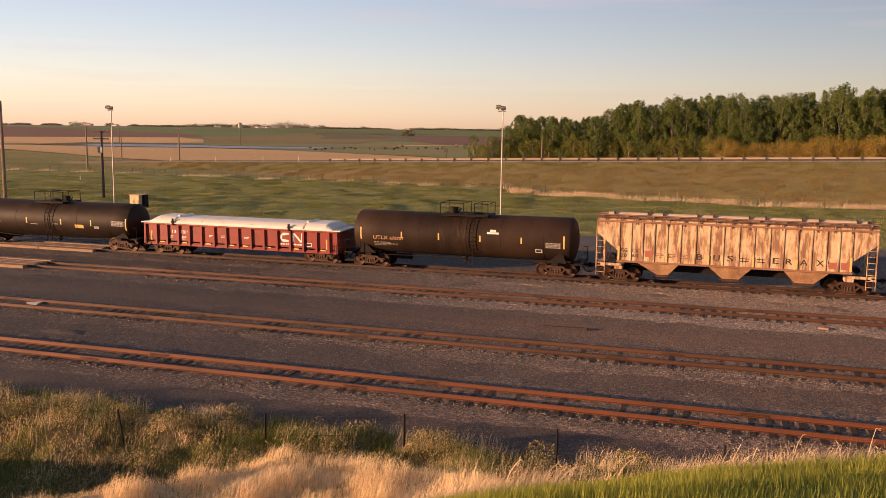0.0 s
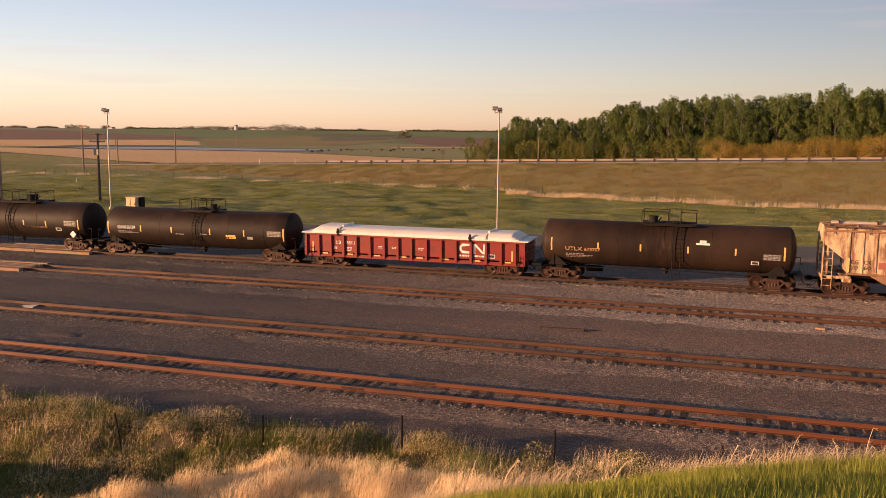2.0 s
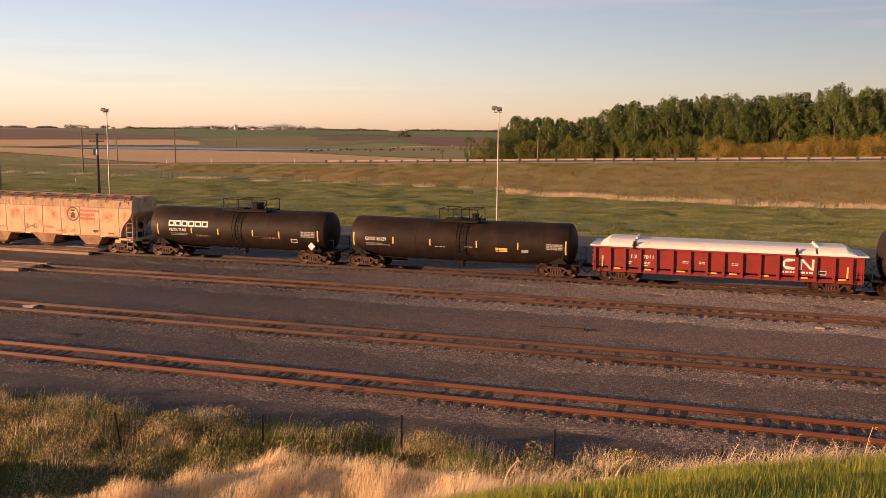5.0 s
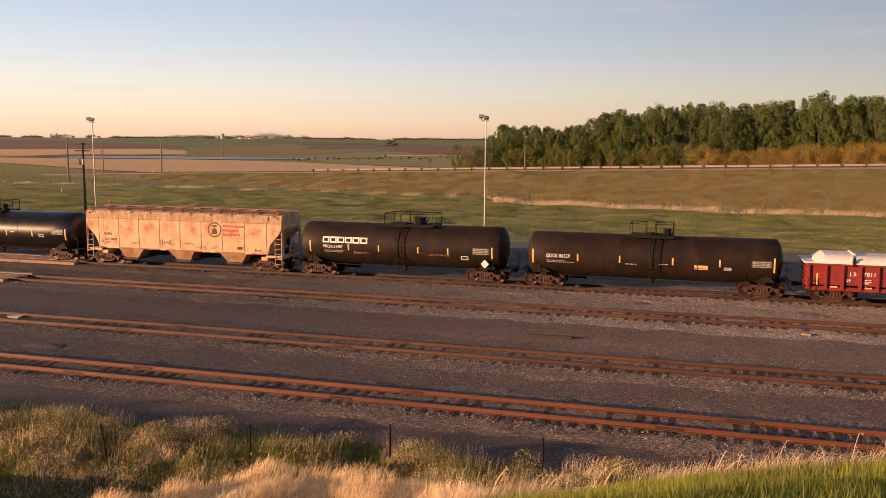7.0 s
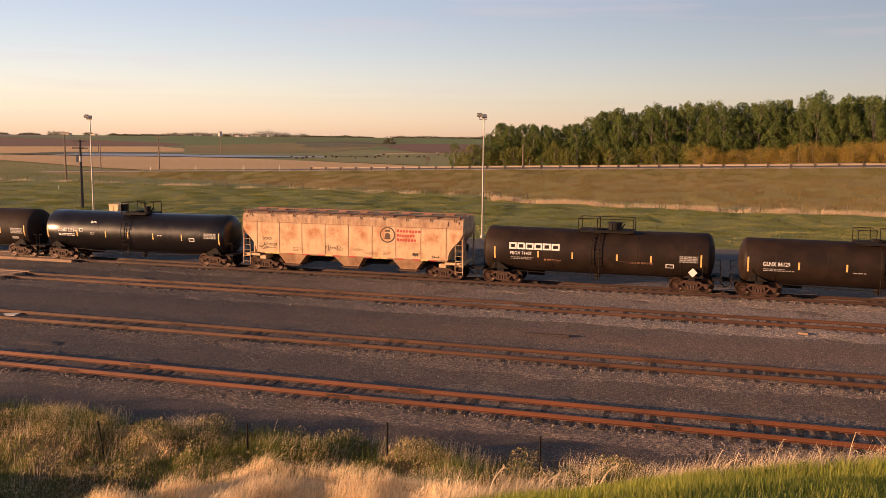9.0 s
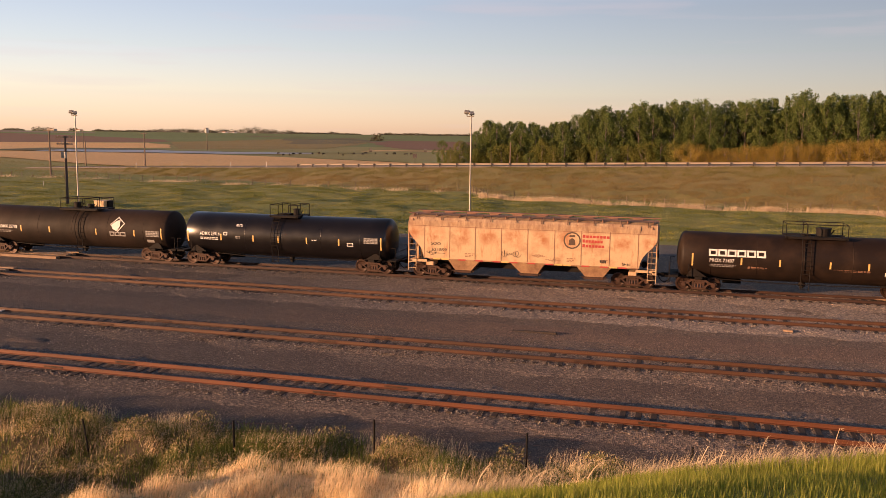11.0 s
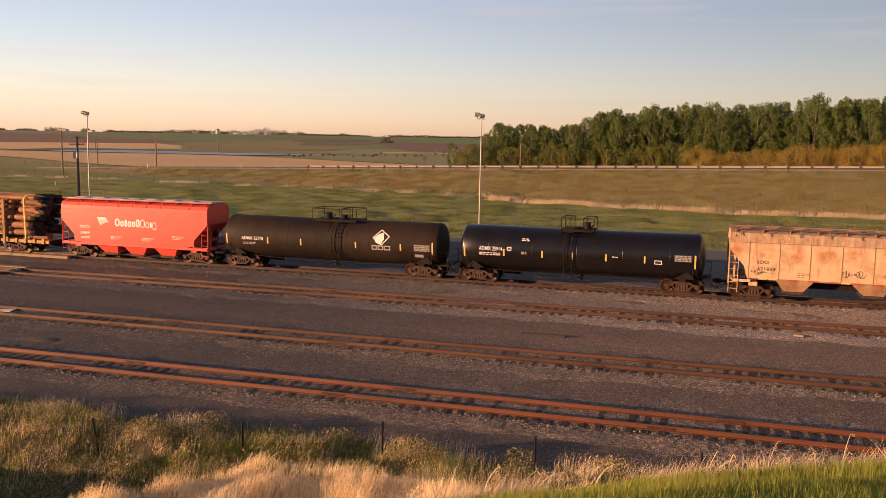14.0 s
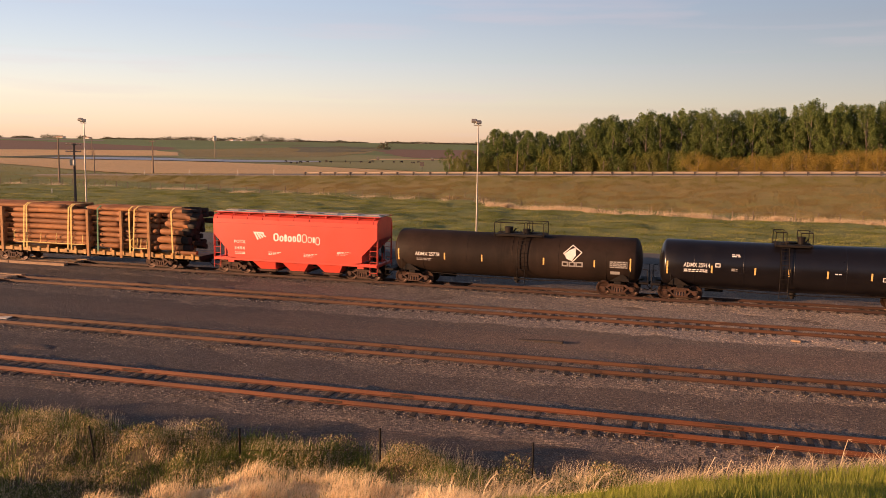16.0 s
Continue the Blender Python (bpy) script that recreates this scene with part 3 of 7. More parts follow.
track("track_front", TRACK_A, -75, 40, -36, 10, "rail", "rust-orange unused rails on dark ties in ballast", "old_ballast")
track("track_middle", TRACK_B, -90, 45, -44, 12, "rail_mid", "brown rusted rails on half-buried ties in ballast", "old_ballast")
track("track_back", TRACK_C, -110, 50, -53, 13, "rail_mid", "brown rails beside the train's track, on stone ballast")
track("track_train", TRACK_D, -190, 120, -62, 15, "rail_used", "track under the moving train, on stone ballast")


def crossing(y, x0, x1, label):
    top = thing("level_crossing", pose((x0 + x1) / 2, y, 0), label, "level crossing", "board crossings")
    for a, w in ((-1.28, 0.42), (-0.46, 0.44), (0.02, 0.44), (0.5, 0.4), (1.25, 0.42)):
        n = 4
        for k in range(n):
            p, q = x0 + (x1 - x0) * k / n, x0 + (x1 - x0) * (k + 1) / n
            bm = bmesh.new()
            box(bm, p + 0.02, q - 0.02 + rnd.uniform(-0.05, 0.3) * (k == n - 1), a - w / 2 + 0.01, a + w / 2 - 0.01, -0.2, 0.015 + rnd.uniform(-0.01, 0.012), 0.012)
            ob = part("plank", bm, "plank", top)
            ob.matrix_parent_inverse = pose(-(x0 + x1) / 2, 0, 0)


crossing(TRACK_C, -60, -44.6, "pale weathered timber boards laid level with the rails")
crossing(TRACK_D, -66, -45.5, "timber crossing boards under the moving train")


# ---- the train ----
ROLLING = []                    # wheelset parts with their place in the truck
CARS = []                       # cars with their place along the train
WHEEL = {}


def wheelset_mesh():
    bm = bmesh.new()
    rings = []
    def disc(side):
        prof = [(0.0, 0.04), (0.12, 0.04), (0.14, -0.01), (0.3, 0.0), (0.37, 0.035), (0.452, 0.04), (0.457, -0.06), (0.485, -0.065), (0.485, -0.09), (0.37, -0.09), (0.3, -0.05), (0.12, -0.06)]
        n = 24
        loft(bm, [[(r * math.cos(a), side * (0.78 + d), r * math.sin(a)) for r, d in prof[1:]] for a in [2 * math.pi * k / n for k in range(n + 1)]], True, False)
        rod(bm, (0, side * 0.7, 0), (0, side * 0.99, 0), 0.125, 12)
    disc(-1)
    disc(1)
    rod(bm, (0, -0.75, 0), (0, 0.75, 0), 0.09, 10)
    for k in range(3):
        a = 2 * math.pi * k / 3
        rod(bm, (0.07 * math.cos(a), -1.0, 0.07 * math.sin(a)), (0.07 * math.cos(a), -0.98, 0.07 * math.sin(a)), 0.02, 6)
    me = bpy.data.meshes.new("wheelset")
    bm.to_mesh(me)
    bm.free()
    me.materials.append(M["wheel"])
    return me


def side_frame_mesh():
    bm = bmesh.new()
    # cast side frame: arched top chord, diagonals, window with springs
    top = [(-1.12, 0.5), (-1.05, 0.62), (-0.7, 0.63), (-0.45, 0.8), (0.45, 0.8), (0.7, 0.63), (1.05, 0.62), (1.12, 0.5), (0.98, 0.47), (0.66, 0.5), (0.4, 0.66), (-0.4, 0.66), (-0.66, 0.5), (-0.98, 0.47)]
    slab(bm, top, -0.08, 0.08)
    low = [(-0.72, 0.56), (-0.36, 0.2), (0.36, 0.2), (0.72, 0.56), (0.6, 0.56), (0.3, 0.3), (-0.3, 0.3), (-0.6, 0.56)]
    slab(bm, low, -0.07, 0.07)
    for x in (-0.32, 0.32):
        box(bm, x - 0.06, x + 0.06, -0.075, 0.075, 0.25, 0.72)
    for x in (-0.17, 0, 0.17):
        rod(bm, (x, -0.03, 0.29), (x, -0.03, 0.52), 0.07, 8)
    box(bm, -0.27, 0.27, -0.06, 0.1, 0.52, 0.64)
    for x in (-0.889, 0.889):
        rod(bm, (x, -0.12, 0.457), (x, 0.02, 0.457), 0.14, 12)
        box(bm, x - 0.17, x + 0.17, -0.07, 0.07, 0.47, 0.6, 0.03)
    me = bpy.data.meshes.new("side_frame")
    bm.normal_update()
    bm.to_mesh(me)
    bm.free()
    me.materials.append(M["iron"])
    return me


def truck(car, x):
    """A two-axle truck under a car at x."""
    if not WHEEL:
        WHEEL["set"] = wheelset_mesh()
        WHEEL["frame"] = side_frame_mesh()
        bm = bmesh.new()
        box(bm, -0.2, 0.2, -1.05, 1.05, 0.5, 0.68, 0.03)
        rod(bm, (0, 0, 0.66), (0, 0, 0.8), 0.2, 14)
        for s in (-1, 1):
            rod(bm, (s * 0.62, -0.85, 0.42), (s * 0.62, 0.85, 0.42), 0.05, 6)
            for y in (-0.76, 0.76):
                box(bm, s * 0.4 - 0.03, s * 0.4 + 0.03, y - 0.06, y + 0.06, 0.32, 0.56)
        WHEEL["bolster"] = bpy.data.meshes.new("truck")
        bm.to_mesh(WHEEL["bolster"])
        bm.free()
        WHEEL["bolster"].materials.append(M["iron"])
    t = part_of("truck", WHEEL["bolster"], None, car, "rusty brown cast-steel truck with two axles")
    t.location = (x, 0, 0)
    for s in (-1, 1):
        f = part_of("side_frame", WHEEL["frame"], None, t)
        f.location = (0, s * 1.0, 0)
        if s > 0:
            f.rotation_euler = (0, 0, math.pi)
        w = part_of("wheelset", WHEEL["set"], None, t, smooth=False)
        ROLLING.append((w, s * 0.889))
    return t


def coupler(car, x, way):
    bm = bmesh.new()
    box(bm, min(x, x + way * 0.75), max(x, x + way * 0.75), -0.09, 0.09, 0.76, 0.93, 0.02)
    box(bm, x + way * 0.62 - 0.12, x + way * 0.62 + 0.16, -0.2, 0.2, 0.7, 0.99, 0.05)
    part("coupler", bm, "soot", car)
    bm = bmesh.new()
    chain(bm, [(x + way * 0.1, -0.28, 0.78), (x + way * 0.3, -0.3, 0.5), (x + way * 0.5, -0.27, 0.38), (x + way * 0.68, -0.2, 0.5)], 0.03)
    part("air_hose", bm, "soot", car)


def ladder(parent, x0, x1, y, z0, z1, material, rungs, name="ladder", r=0.022):
    bm = bmesh.new()
    for x in (x0, x1):
        rod(bm, (x, y, z0), (x, y, z1), r, 6)
    for k in range(rungs):
        z = z0 + (z1 - z0) * (k + 0.5) / rungs
        rod(bm, (x0, y, z), (x1, y, z), r * 0.8, 6)
    return part(name, bm, material, parent)


def start_car(name, x, label, category):
    car = thing(name, pose(x, TRACK_D, 0), label, category, "freight train")
    CARS.append((car, x))
    return car


def data_bars(car, surface, x, z, lines, material="grey_mark", h=0.055, gap=0.1, seed=1, name="data_lines"):
    """Small print too small to read, as short bars."""
    r = random.Random(seed)
    for k, w in enumerate(lines):
        bm = bmesh.new()
        u = x
        while u < x + w:
            v = min(x + w, u + r.uniform(0.08, 0.3))
            zz = z - k * gap
            loft(bm, [[surface(u, zz, 0.006), surface(v, zz, 0.006), surface(v, zz, -0.004), surface(u, zz, -0.004)], [surface(u, zz + h, 0.006), surface(v, zz + h, 0.006), surface(v, zz + h, -0.004), surface(u, zz + h, -0.004)]])
            u = v + 0.06
        tagged(part(name, bm, material, car), kind="stuff")


def tank_car(x, half, radius, axis, truck_half, paint, label, platform, dome, stripes, steps, ladder_x, stripe_z=2.36, seams=5):
    """A tank car; platform and ladder_x along the car from its middle. Returns the car and its side surface."""
    car = start_car("tank_car", x, label, "tank car")

    def surface(u, z, out):
        s = max(-0.98, min(0.98, (z - axis) / radius))
        c = math.sqrt(1 - s * s)
        return (u, -(radius + out) * c, axis + (radius + out) * s)

    n = 40
    rings = []
    prof = [(half, 0.02), (half - 0.03, 0.3), (half - 0.09, 0.55), (half - 0.18, 0.76), (half - 0.27, 0.89), (half - 0.36, 0.965), (half - 0.46, 1.0)]
    stations = [(-a, b) for a, b in prof]
    for k in range(1, 12):
        stations.append((-(half - 0.46) + (2 * half - 0.92) * k / 12, 1.0))
    stations += [(a, b) for a, b in reversed(prof)]
    # the tank sags slightly to its middle, where it drains
    for u, f in stations:
        sag = 0.035 * (1 - abs(u) / half)
        rings.append([(u, radius * f * math.cos(a), axis - sag + radius * f * math.sin(a)) for a in [2 * math.pi * k / n for k in range(n)]])
    bm = bmesh.new()
    loft(bm, rings)
    shell = part("tank", bm, paint, car, smooth=True)
    # weld seams
    for k in range(seams):
        u = -half + 0.7 + (2 * half - 1.4) * (k + 0.5) / seams if seams else 0
        bm = bmesh.new()
        loft(bm, [[(u + d, (radius + e) * math.cos(a), axis - 0.02 + (radius + e) * math.sin(a)) for d, e in ((-0.02, -0.02), (-0.015, 0.008), (0.015, 0.008), (0.02, -0.02))] for a in [2 * math.pi * k / 32 for k in range(33)]], True, False)
        part("weld_seam", bm, paint, shell, smooth=True)
    # cradles and stub sills
    for s in (-1, 1):
        bm = bmesh.new()
        e = s * (half + 0.15)
        box(bm, min(s * (truck_half - 1.5), e), max(s * (truck_half - 1.5), e), -0.3, 0.3, 0.72, 1.02, 0.02)
        box(bm, s * truck_half - 0.22, s * truck_half + 0.22, -1.35, 1.35, 0.82, 1.0, 0.02)
        for y in (-1, 1):
            slab(bm, [(s * truck_half - 0.5 * s, 0.98), (s * truck_half + 0.75 * s, 0.98), (s * truck_half + 0.5 * s, axis - radius * 0.62), (s * truck_half + 0.3 * s, axis - radius * 0.52)], y * (radius * 0.8) - 0.05, y * (radius * 0.8) + 0.05)
        box(bm, e - 0.3, e + 0.3, -1.4, 1.4, 0.92, 1.02)
        part("cradle", bm, "soot", car)
        bm = bmesh.new()
        for y in (-1.38, 1.38):
            chain(bm, [(s * (half - 0.75), y, 0.98), (s * (half - 0.75), y, 1.75)], 0.022)
            chain(bm, [(s * (half + 0.38), y, 0.55), (s * (half + 0.38), y, 1.85), (s * (half + 0.1), y, 1.85)], 0.022)
        chain(bm, [(s * (half + 0.38), -1.38, 1.55), (s * (half + 0.38), 1.38, 1.55)], 0.02)
        chain(bm, [(s * (half + 0.38), -1.38, 0.6), (s * (half + 0.05), -1.38, 0.6)], 0.02)
        part("end_handrail", bm, "soot", car)
        coupler(car, s * (half + 0.2), s)
        truck(car, s * truck_half)
    # brake reservoir and lower piping
    bm = bmesh.new()
    rod(bm, (-truck_half + 1.5, 0.5, 0.62), (-truck_half + 2.6, 0.5, 0.62), 0.2, 12)
    chain(bm, [(-truck_half + 1, -0.75, 0.85), (-2, -0.8, axis - radius - 0.06), (2, -0.8, axis - radius - 0.06), (truck_half - 1, -0.75, 0.85)], 0.03)
    part("brake_rigging", bm, "soot", car)
    bm = bmesh.new()
    rod(bm, (0.1, 0, axis - radius - 0.28), (0.1, 0, axis - radius + 0.1), 0.2, 12)
    rod(bm, (0.1, 0, axis - radius - 0.4), (0.1, 0, axis - radius - 0.2), 0.12, 12)
    part("outlet_valve", bm, "soot", car)
    # top platform with rails
    p0, p1 = platform
    zt = axis + radius - 0.03
    bm = bmesh.new()
    for u in (p0 + 0.1, p1 - 0.1):
        box(bm, u - 0.03, u + 0.03, -1.05, 1.05, zt - 0.1, zt - 0.02)
    for y in (-1.05, 1.0):
        box(bm, p0, p1, y, y + 0.05, zt - 0.1, zt + 0.03)
    platform_part = part("platform", bm, "soot", car)
    for k in range(7):
        y = -0.95 + k * 0.315
        if abs(y) > 0.3:
            bm = bmesh.new()
            box(bm, p0, p1, y - 0.12, y + 0.12, zt - 0.02, zt + 0.03)
            part("grating", bm, "soot", platform_part)
    rail_top = zt + 0.78
    for u0, u1 in steps:
        for y in (-1.0, 1.0):
            bm = bmesh.new()
            chain(bm, [(u0, y, zt), (u0, y, rail_top), (u1, y, rail_top), (u1, y, zt)], 0.026)
            part("guard_rail", bm, "soot", car)
        for u in (u0, u1):
            bm = bmesh.new()
            chain(bm, [(u, -1.0, rail_top), (u, 1.0, rail_top)], 0.022)
            part("end_bar", bm, "soot", car)
    for u, r, h in dome:
        bm = bmesh.new()
        rod(bm, (u, 0, zt - 0.15), (u, 0, zt + h), r, 18)
        rod(bm, (u, 0, zt + h - 0.06), (u, 0, zt + h + 0.02), r * 1.12, 18)
        rod(bm, (u + r * 0.8, 0.1, zt), (u + r + 0.2, 0.1, zt + h * 0.8), 0.04, 6)
        part("manway" if r > 0.25 else "valve_housing", bm, "soot", car)
    # ladder that follows the shell
    bm = bmesh.new()
    for u in (ladder_x - 0.24, ladder_x + 0.24):
        pts = []
        for k in range(9):
            a = math.radians(82 - 112 * k / 8)
            pts.append((u, -(radius + 0.14) * math.cos(a), axis + (radius + 0.14) * math.sin(a)))
        pts.append((u, pts[-1][1] + 0.02, 0.5))
        chain(bm, pts, 0.026)
    for k in range(11):
        a = math.radians(74 - 104 * k / 10)
        q = (-(radius + 0.14) * math.cos(a), axis + (radius + 0.14) * math.sin(a))
        rod(bm, (ladder_x - 0.24, *q), (ladder_x + 0.24, *q), 0.018, 6)
    for z in (0.55, 0.85):
        rod(bm, (ladder_x - 0.24, -(radius + 0.14) * math.cos(math.radians(30)), z), (ladder_x + 0.24, -(radius + 0.14) * math.cos(math.radians(30)), z), 0.018, 6)
    part("ladder", bm, "soot", car)
    for u, tall in stripes:
        u = max(-half + 0.53, min(half - 0.53, u))
        patch_side(u - 0.048, u + 0.048, stripe_z - tall / 2, stripe_z + tall / 2, "stripe", shell, surface, "reflector_stripe", "yellow reflective stripe")
    return car, shell, surface


def test_panel(shell, surface, x0, x1, z0, z1, seed):
    """A stencilled panel: a dull plate with rows of print."""
    plate = patch_side(x0, x1, z0, z1, "panel", shell, surface, "test_data_panel", "grey stencilled data panel")
    n = 4
    for k in range(n):
        data_bars(plate, lambda u, z, out: surface(u, z, out + 0.005), x0 + 0.05, z1 - (z1 - z0) * (k + 0.85) / n, (x1 - x0 - 0.12,), "grey_mark", (z1 - z0) / n * 0.55, seed=seed + k)


def tank_cars():
    # dusty tank with yellow lettering
    x = -16.2
    car, shell, sf = tank_car(x, 7.85, 1.45, 2.43, 6.5, "black_dusty", "dusty brown-black tank car with orange lettering in a moving train", (-1.45, 1.9), [(-0.75, 0.27, 0.42), (0.75, 0.3, 0.12)], [(-7.03, 0.85), (-4.05, 0.42), (-1.4, 0.45), (1.48, 0.42), (4.28, 0.42), (7.08, 0.83)], [(-1.42, 0.2), (0.95, 1.88)], 0.78)
    letter_side("UTLX", -6.15, 2.0, 0.25, "orange_mark", shell, sf, 1.1)
    letter_side("673707", -4.93, 1.99, 0.22, "orange_mark", shell, sf, 1.02)
    data_bars(shell, sf, -6.1, 1.75, (1.2, 1.7, 1.8), "grey_mark", seed=3)
    patch_side(1.95, 2.75, 2.7, 2.82, "mark", shell, sf, "white_patch", "pale placard patch")
    patch_side(2.15, 2.55, 2.83, 2.98, "mark", shell, sf, "white_patch")
    test_panel(shell, sf, 5.85, 6.9, 1.95, 2.32, 61)
    patch_side(5.2, 5.65, 1.6, 1.83, "mark", shell, sf, "lube_panel", "white box stencil")
    patch_side(5.25, 5.6, 1.64, 1.79, "dark_mark", shell, sf, "lube_panel", proud=0.01)
    # plain satin tank
    x = -49.85
    car, shell, sf = tank_car(x, 7.92, 1.4, 2.15, 6.69, "black_satin", "brownish black tank car with small white lettering in a moving train", (-1.3, 1.4), [(-0.1, 0.28, 0.16), (0.95, 0.24, 0.42)], [(-7.65, 0.9), (-4.5, 0.45), (-1.85, 0.45), (1.4, 0.45), (4.2, 0.45), (7.35, 0.9)], [(-1.3, -0.3), (0.25, 1.35)], 0.25, 2.05)
    letter_side("GLNX 86129", -6.55, 2.0, 0.25, "mark", shell, sf, 1.55)
    data_bars(shell, sf, -6.5, 1.78, (1.2, 1.75), "grey_mark", seed=4)
    patch_side(2.7, 3.5, 1.62, 1.88, "stripe", shell, sf, "yellow_placard", "yellow stencil placard")
    test_panel(shell, sf, 6.05, 7.2, 1.9, 2.3, 62)
    patch_side(4.45, 4.9, 1.62, 1.82, "grey_mark", shell, sf, "lube_panel")
    data_bars(shell, sf, -1.5, 1.75, (0.7, 0.6), "grey_mark", seed=5)
    data_bars(shell, sf, 0.55, 1.82, (0.6,), "grey_mark", seed=6)
    # shorter tank with a large white wordmark
    x = -66.55
    car, shell, sf = tank_car(x, 7.42, 1.44, 2.27, 6.04, "black_satin", "black tank car with large white wordmark in a moving train", (-1.1, 2.4), [(1.15, 0.42, 0.5), (0.1, 0.18, 0.1)], [(-6.45, 0.78), (-3.58, 0.42), (-1.37, 0.42), (1.45, 0.42), (3.55, 0.42), (6.57, 0.76)], [(-1.08, 0.1), (0.12, 2.38)], 0.1, 2.08)
    word_blocks(shell, sf, -5.5, 2.36, 0.42, (0.5, 0.5, 0.52, 0.52, 0.52, 0.52), 0.045, "mark")
    letter_side("PROX 71407", -5.45, 2.0, 0.22, "mark", shell, sf, 1.45)
    data_bars(shell, sf, -5.4, 1.8, (1.5, 1.4), "grey_mark", seed=7)
    test_panel(shell, sf, 5.25, 6.4, 1.95, 2.38, 63)
    patch_side(4.45, 4.95, 1.55, 1.8, "mark", shell, sf, "lube_panel", "white box stencil")
    patch_side(4.5, 4.9, 1.59, 1.76, "dark_mark", shell, sf, "lube_panel", proud=0.01)
    data_bars(shell, sf, -3.2, 1.72, (1.1, 2.6), "rust_roof", 0.08, 0.12, seed=8, name="rust_scrawl")
    data_bars(shell, sf, 1.6, 1.75, (2.1,), "rust_roof", 0.1, seed=9, name="rust_scrawl")
    bm = bmesh.new()
    box(bm, -0.2, 0.2, -0.006, 0.006, -0.2, 0.2)
    pl = part("placard", bm, "mark", car, "white diamond hazard placard")
    pl.matrix_basis = pose(6.1, -1.42, 1.35, 0, 45, 0)
    # glossy new tank
    x = -100.65
    car, shell, sf = tank_car(x, 7.93, 1.5, 2.24, 6.57, "black_glossy", "glossy clean black tank car reflecting the sky, moving", (-1.15, 1.0), [(-0.2, 0.3, 0.12), (0.45, 0.22, 0.45)], [(-7.7, 0.8), (-4.75, 0.45), (-2.23, 0.45), (-0.3, 0.45), (1.85, 0.45), (4.25, 0.45), (7.3, 0.85)], [(-1.12, -0.5), (0.3, 0.98)], -0.55, 2.1)
    letter_side("ADMX 25914", -6.42, 2.2, 0.26, "mark", shell, sf, 1.56)
    data_bars(shell, sf, -6.4, 2.0, (1.4, 1.4), "mark", 0.06, 0.11, seed=10)
    patch_side(-4.55, -4.25, 2.24, 2.48, "mark", shell, sf, "lube_panel")
    patch_side(-4.5, -4.3, 2.29, 2.43, "dark_mark", shell, sf, "lube_panel", proud=0.01)
    data_bars(shell, sf, -3.6, 3.0, (0.5, 0.5), "mark", seed=11)
    data_bars(shell, sf, -3.6, 2.15, (0.35, 0.35), "grey_mark", seed=12)
    data_bars(shell, sf, 2.25, 2.15, (0.35,), "mark", seed=13)
    test_panel(shell, sf, 6.05, 7.1, 2.1, 2.5, 64)
    patch_side(4.85, 5.3, 1.85, 2.1, "mark", shell, sf, "lube_panel", "white box stencil")
    patch_side(4.9, 5.25, 1.89, 2.06, "dark_mark", shell, sf, "lube_panel", proud=0.01)
    # long matte tank with an emblem
    x = -117.9
    car, shell, sf = tank_car(x, 8.3, 1.46, 2.22, 6.83, "black_matte", "matte black tank car with a white leaf emblem, moving", (-1.3, 2.0), [(-0.5, 0.26, 0.42), (0.7, 0.24, 0.3)], [(-8.0, 0.75), (-4.55, 0.45), (-2.0, 0.45), (2.1, 0.45), (5.35, 0.45), (7.6, 0.85)], [(-1.28, 0.7), (0.9, 1.98)], 0.62, 2.06)
    letter_side("ADMX 25778", -6.6, 2.05, 0.24, "mark", shell, sf, 1.7)
    data_bars(shell, sf, -6.5, 1.82, (1.1, 1.0), "grey_mark", seed=14)
    test_panel(shell, sf, 6.3, 7.45, 1.85, 2.3, 65)
    patch_side(6.35, 6.95, 1.42, 1.62, "grey_mark", shell, sf, "lube_panel")
    leaf_emblem(shell, sf, 3.95, 2.62)
    word_blocks(shell, sf, 3.28, 1.8, 0.32, (0.4, 0.4, 0.46), 0.04, "grey_mark")


def word_blocks(parent, surface, x, z, height, widths, gap, material, name="wordmark"):
    """A maker's wordmark as a row of plain outlined blocks."""
    for k, w in enumerate(widths):
        t = height * 0.24
        patch_side(x, x + w, z + height - t, z + height, material, parent, surface, name, proud=0.005)
        patch_side(x, x + t, z, z + height - t, material, parent, surface, name, proud=0.005)
        patch_side(x + w - t, x + w, z, z + height - t, material, parent, surface, name, proud=0.005)
        patch_side(x + t, x + w - t, z, z + t, material, parent, surface, name, proud=0.005)
        x += w + gap


def scrawl(parent, surface, x, z, w, h, seed, material, name="graffiti", turns=9, pen=0.028):
    """A sprayed tag that cannot be read: one looping line."""
    r = random.Random(seed)
    bm = bmesh.new()
    pts = []
    for k in range(turns * 6 + 1):
        f = k / (turns * 6)
        a = 2 * math.pi * turns * f
        pts.append((x + w * f + 0.3 * h * math.cos(a) * (0.6 + 0.4 * math.sin(5 * f + seed)), z + h * (0.5 + 0.42 * math.sin(a + r.uniform(-0.3, 0.3)) * (0.55 + 0.45 * math.sin(9 * f + seed * 2)))))
    for (a, b), (c, d) in zip(pts, pts[1:]):
        n = max(1e-4, math.hypot(c - a, d - b))
        ox, oz = -(d - b) / n * pen / 2, (c - a) / n * pen / 2
        bm.faces.new([bm.verts.new(surface(u, v, 0.007)) for u, v in ((a - ox, b - oz), (c - ox, d - oz), (c + ox, d + oz), (a + ox, b + oz))])
    return part(name, bm, material, parent)


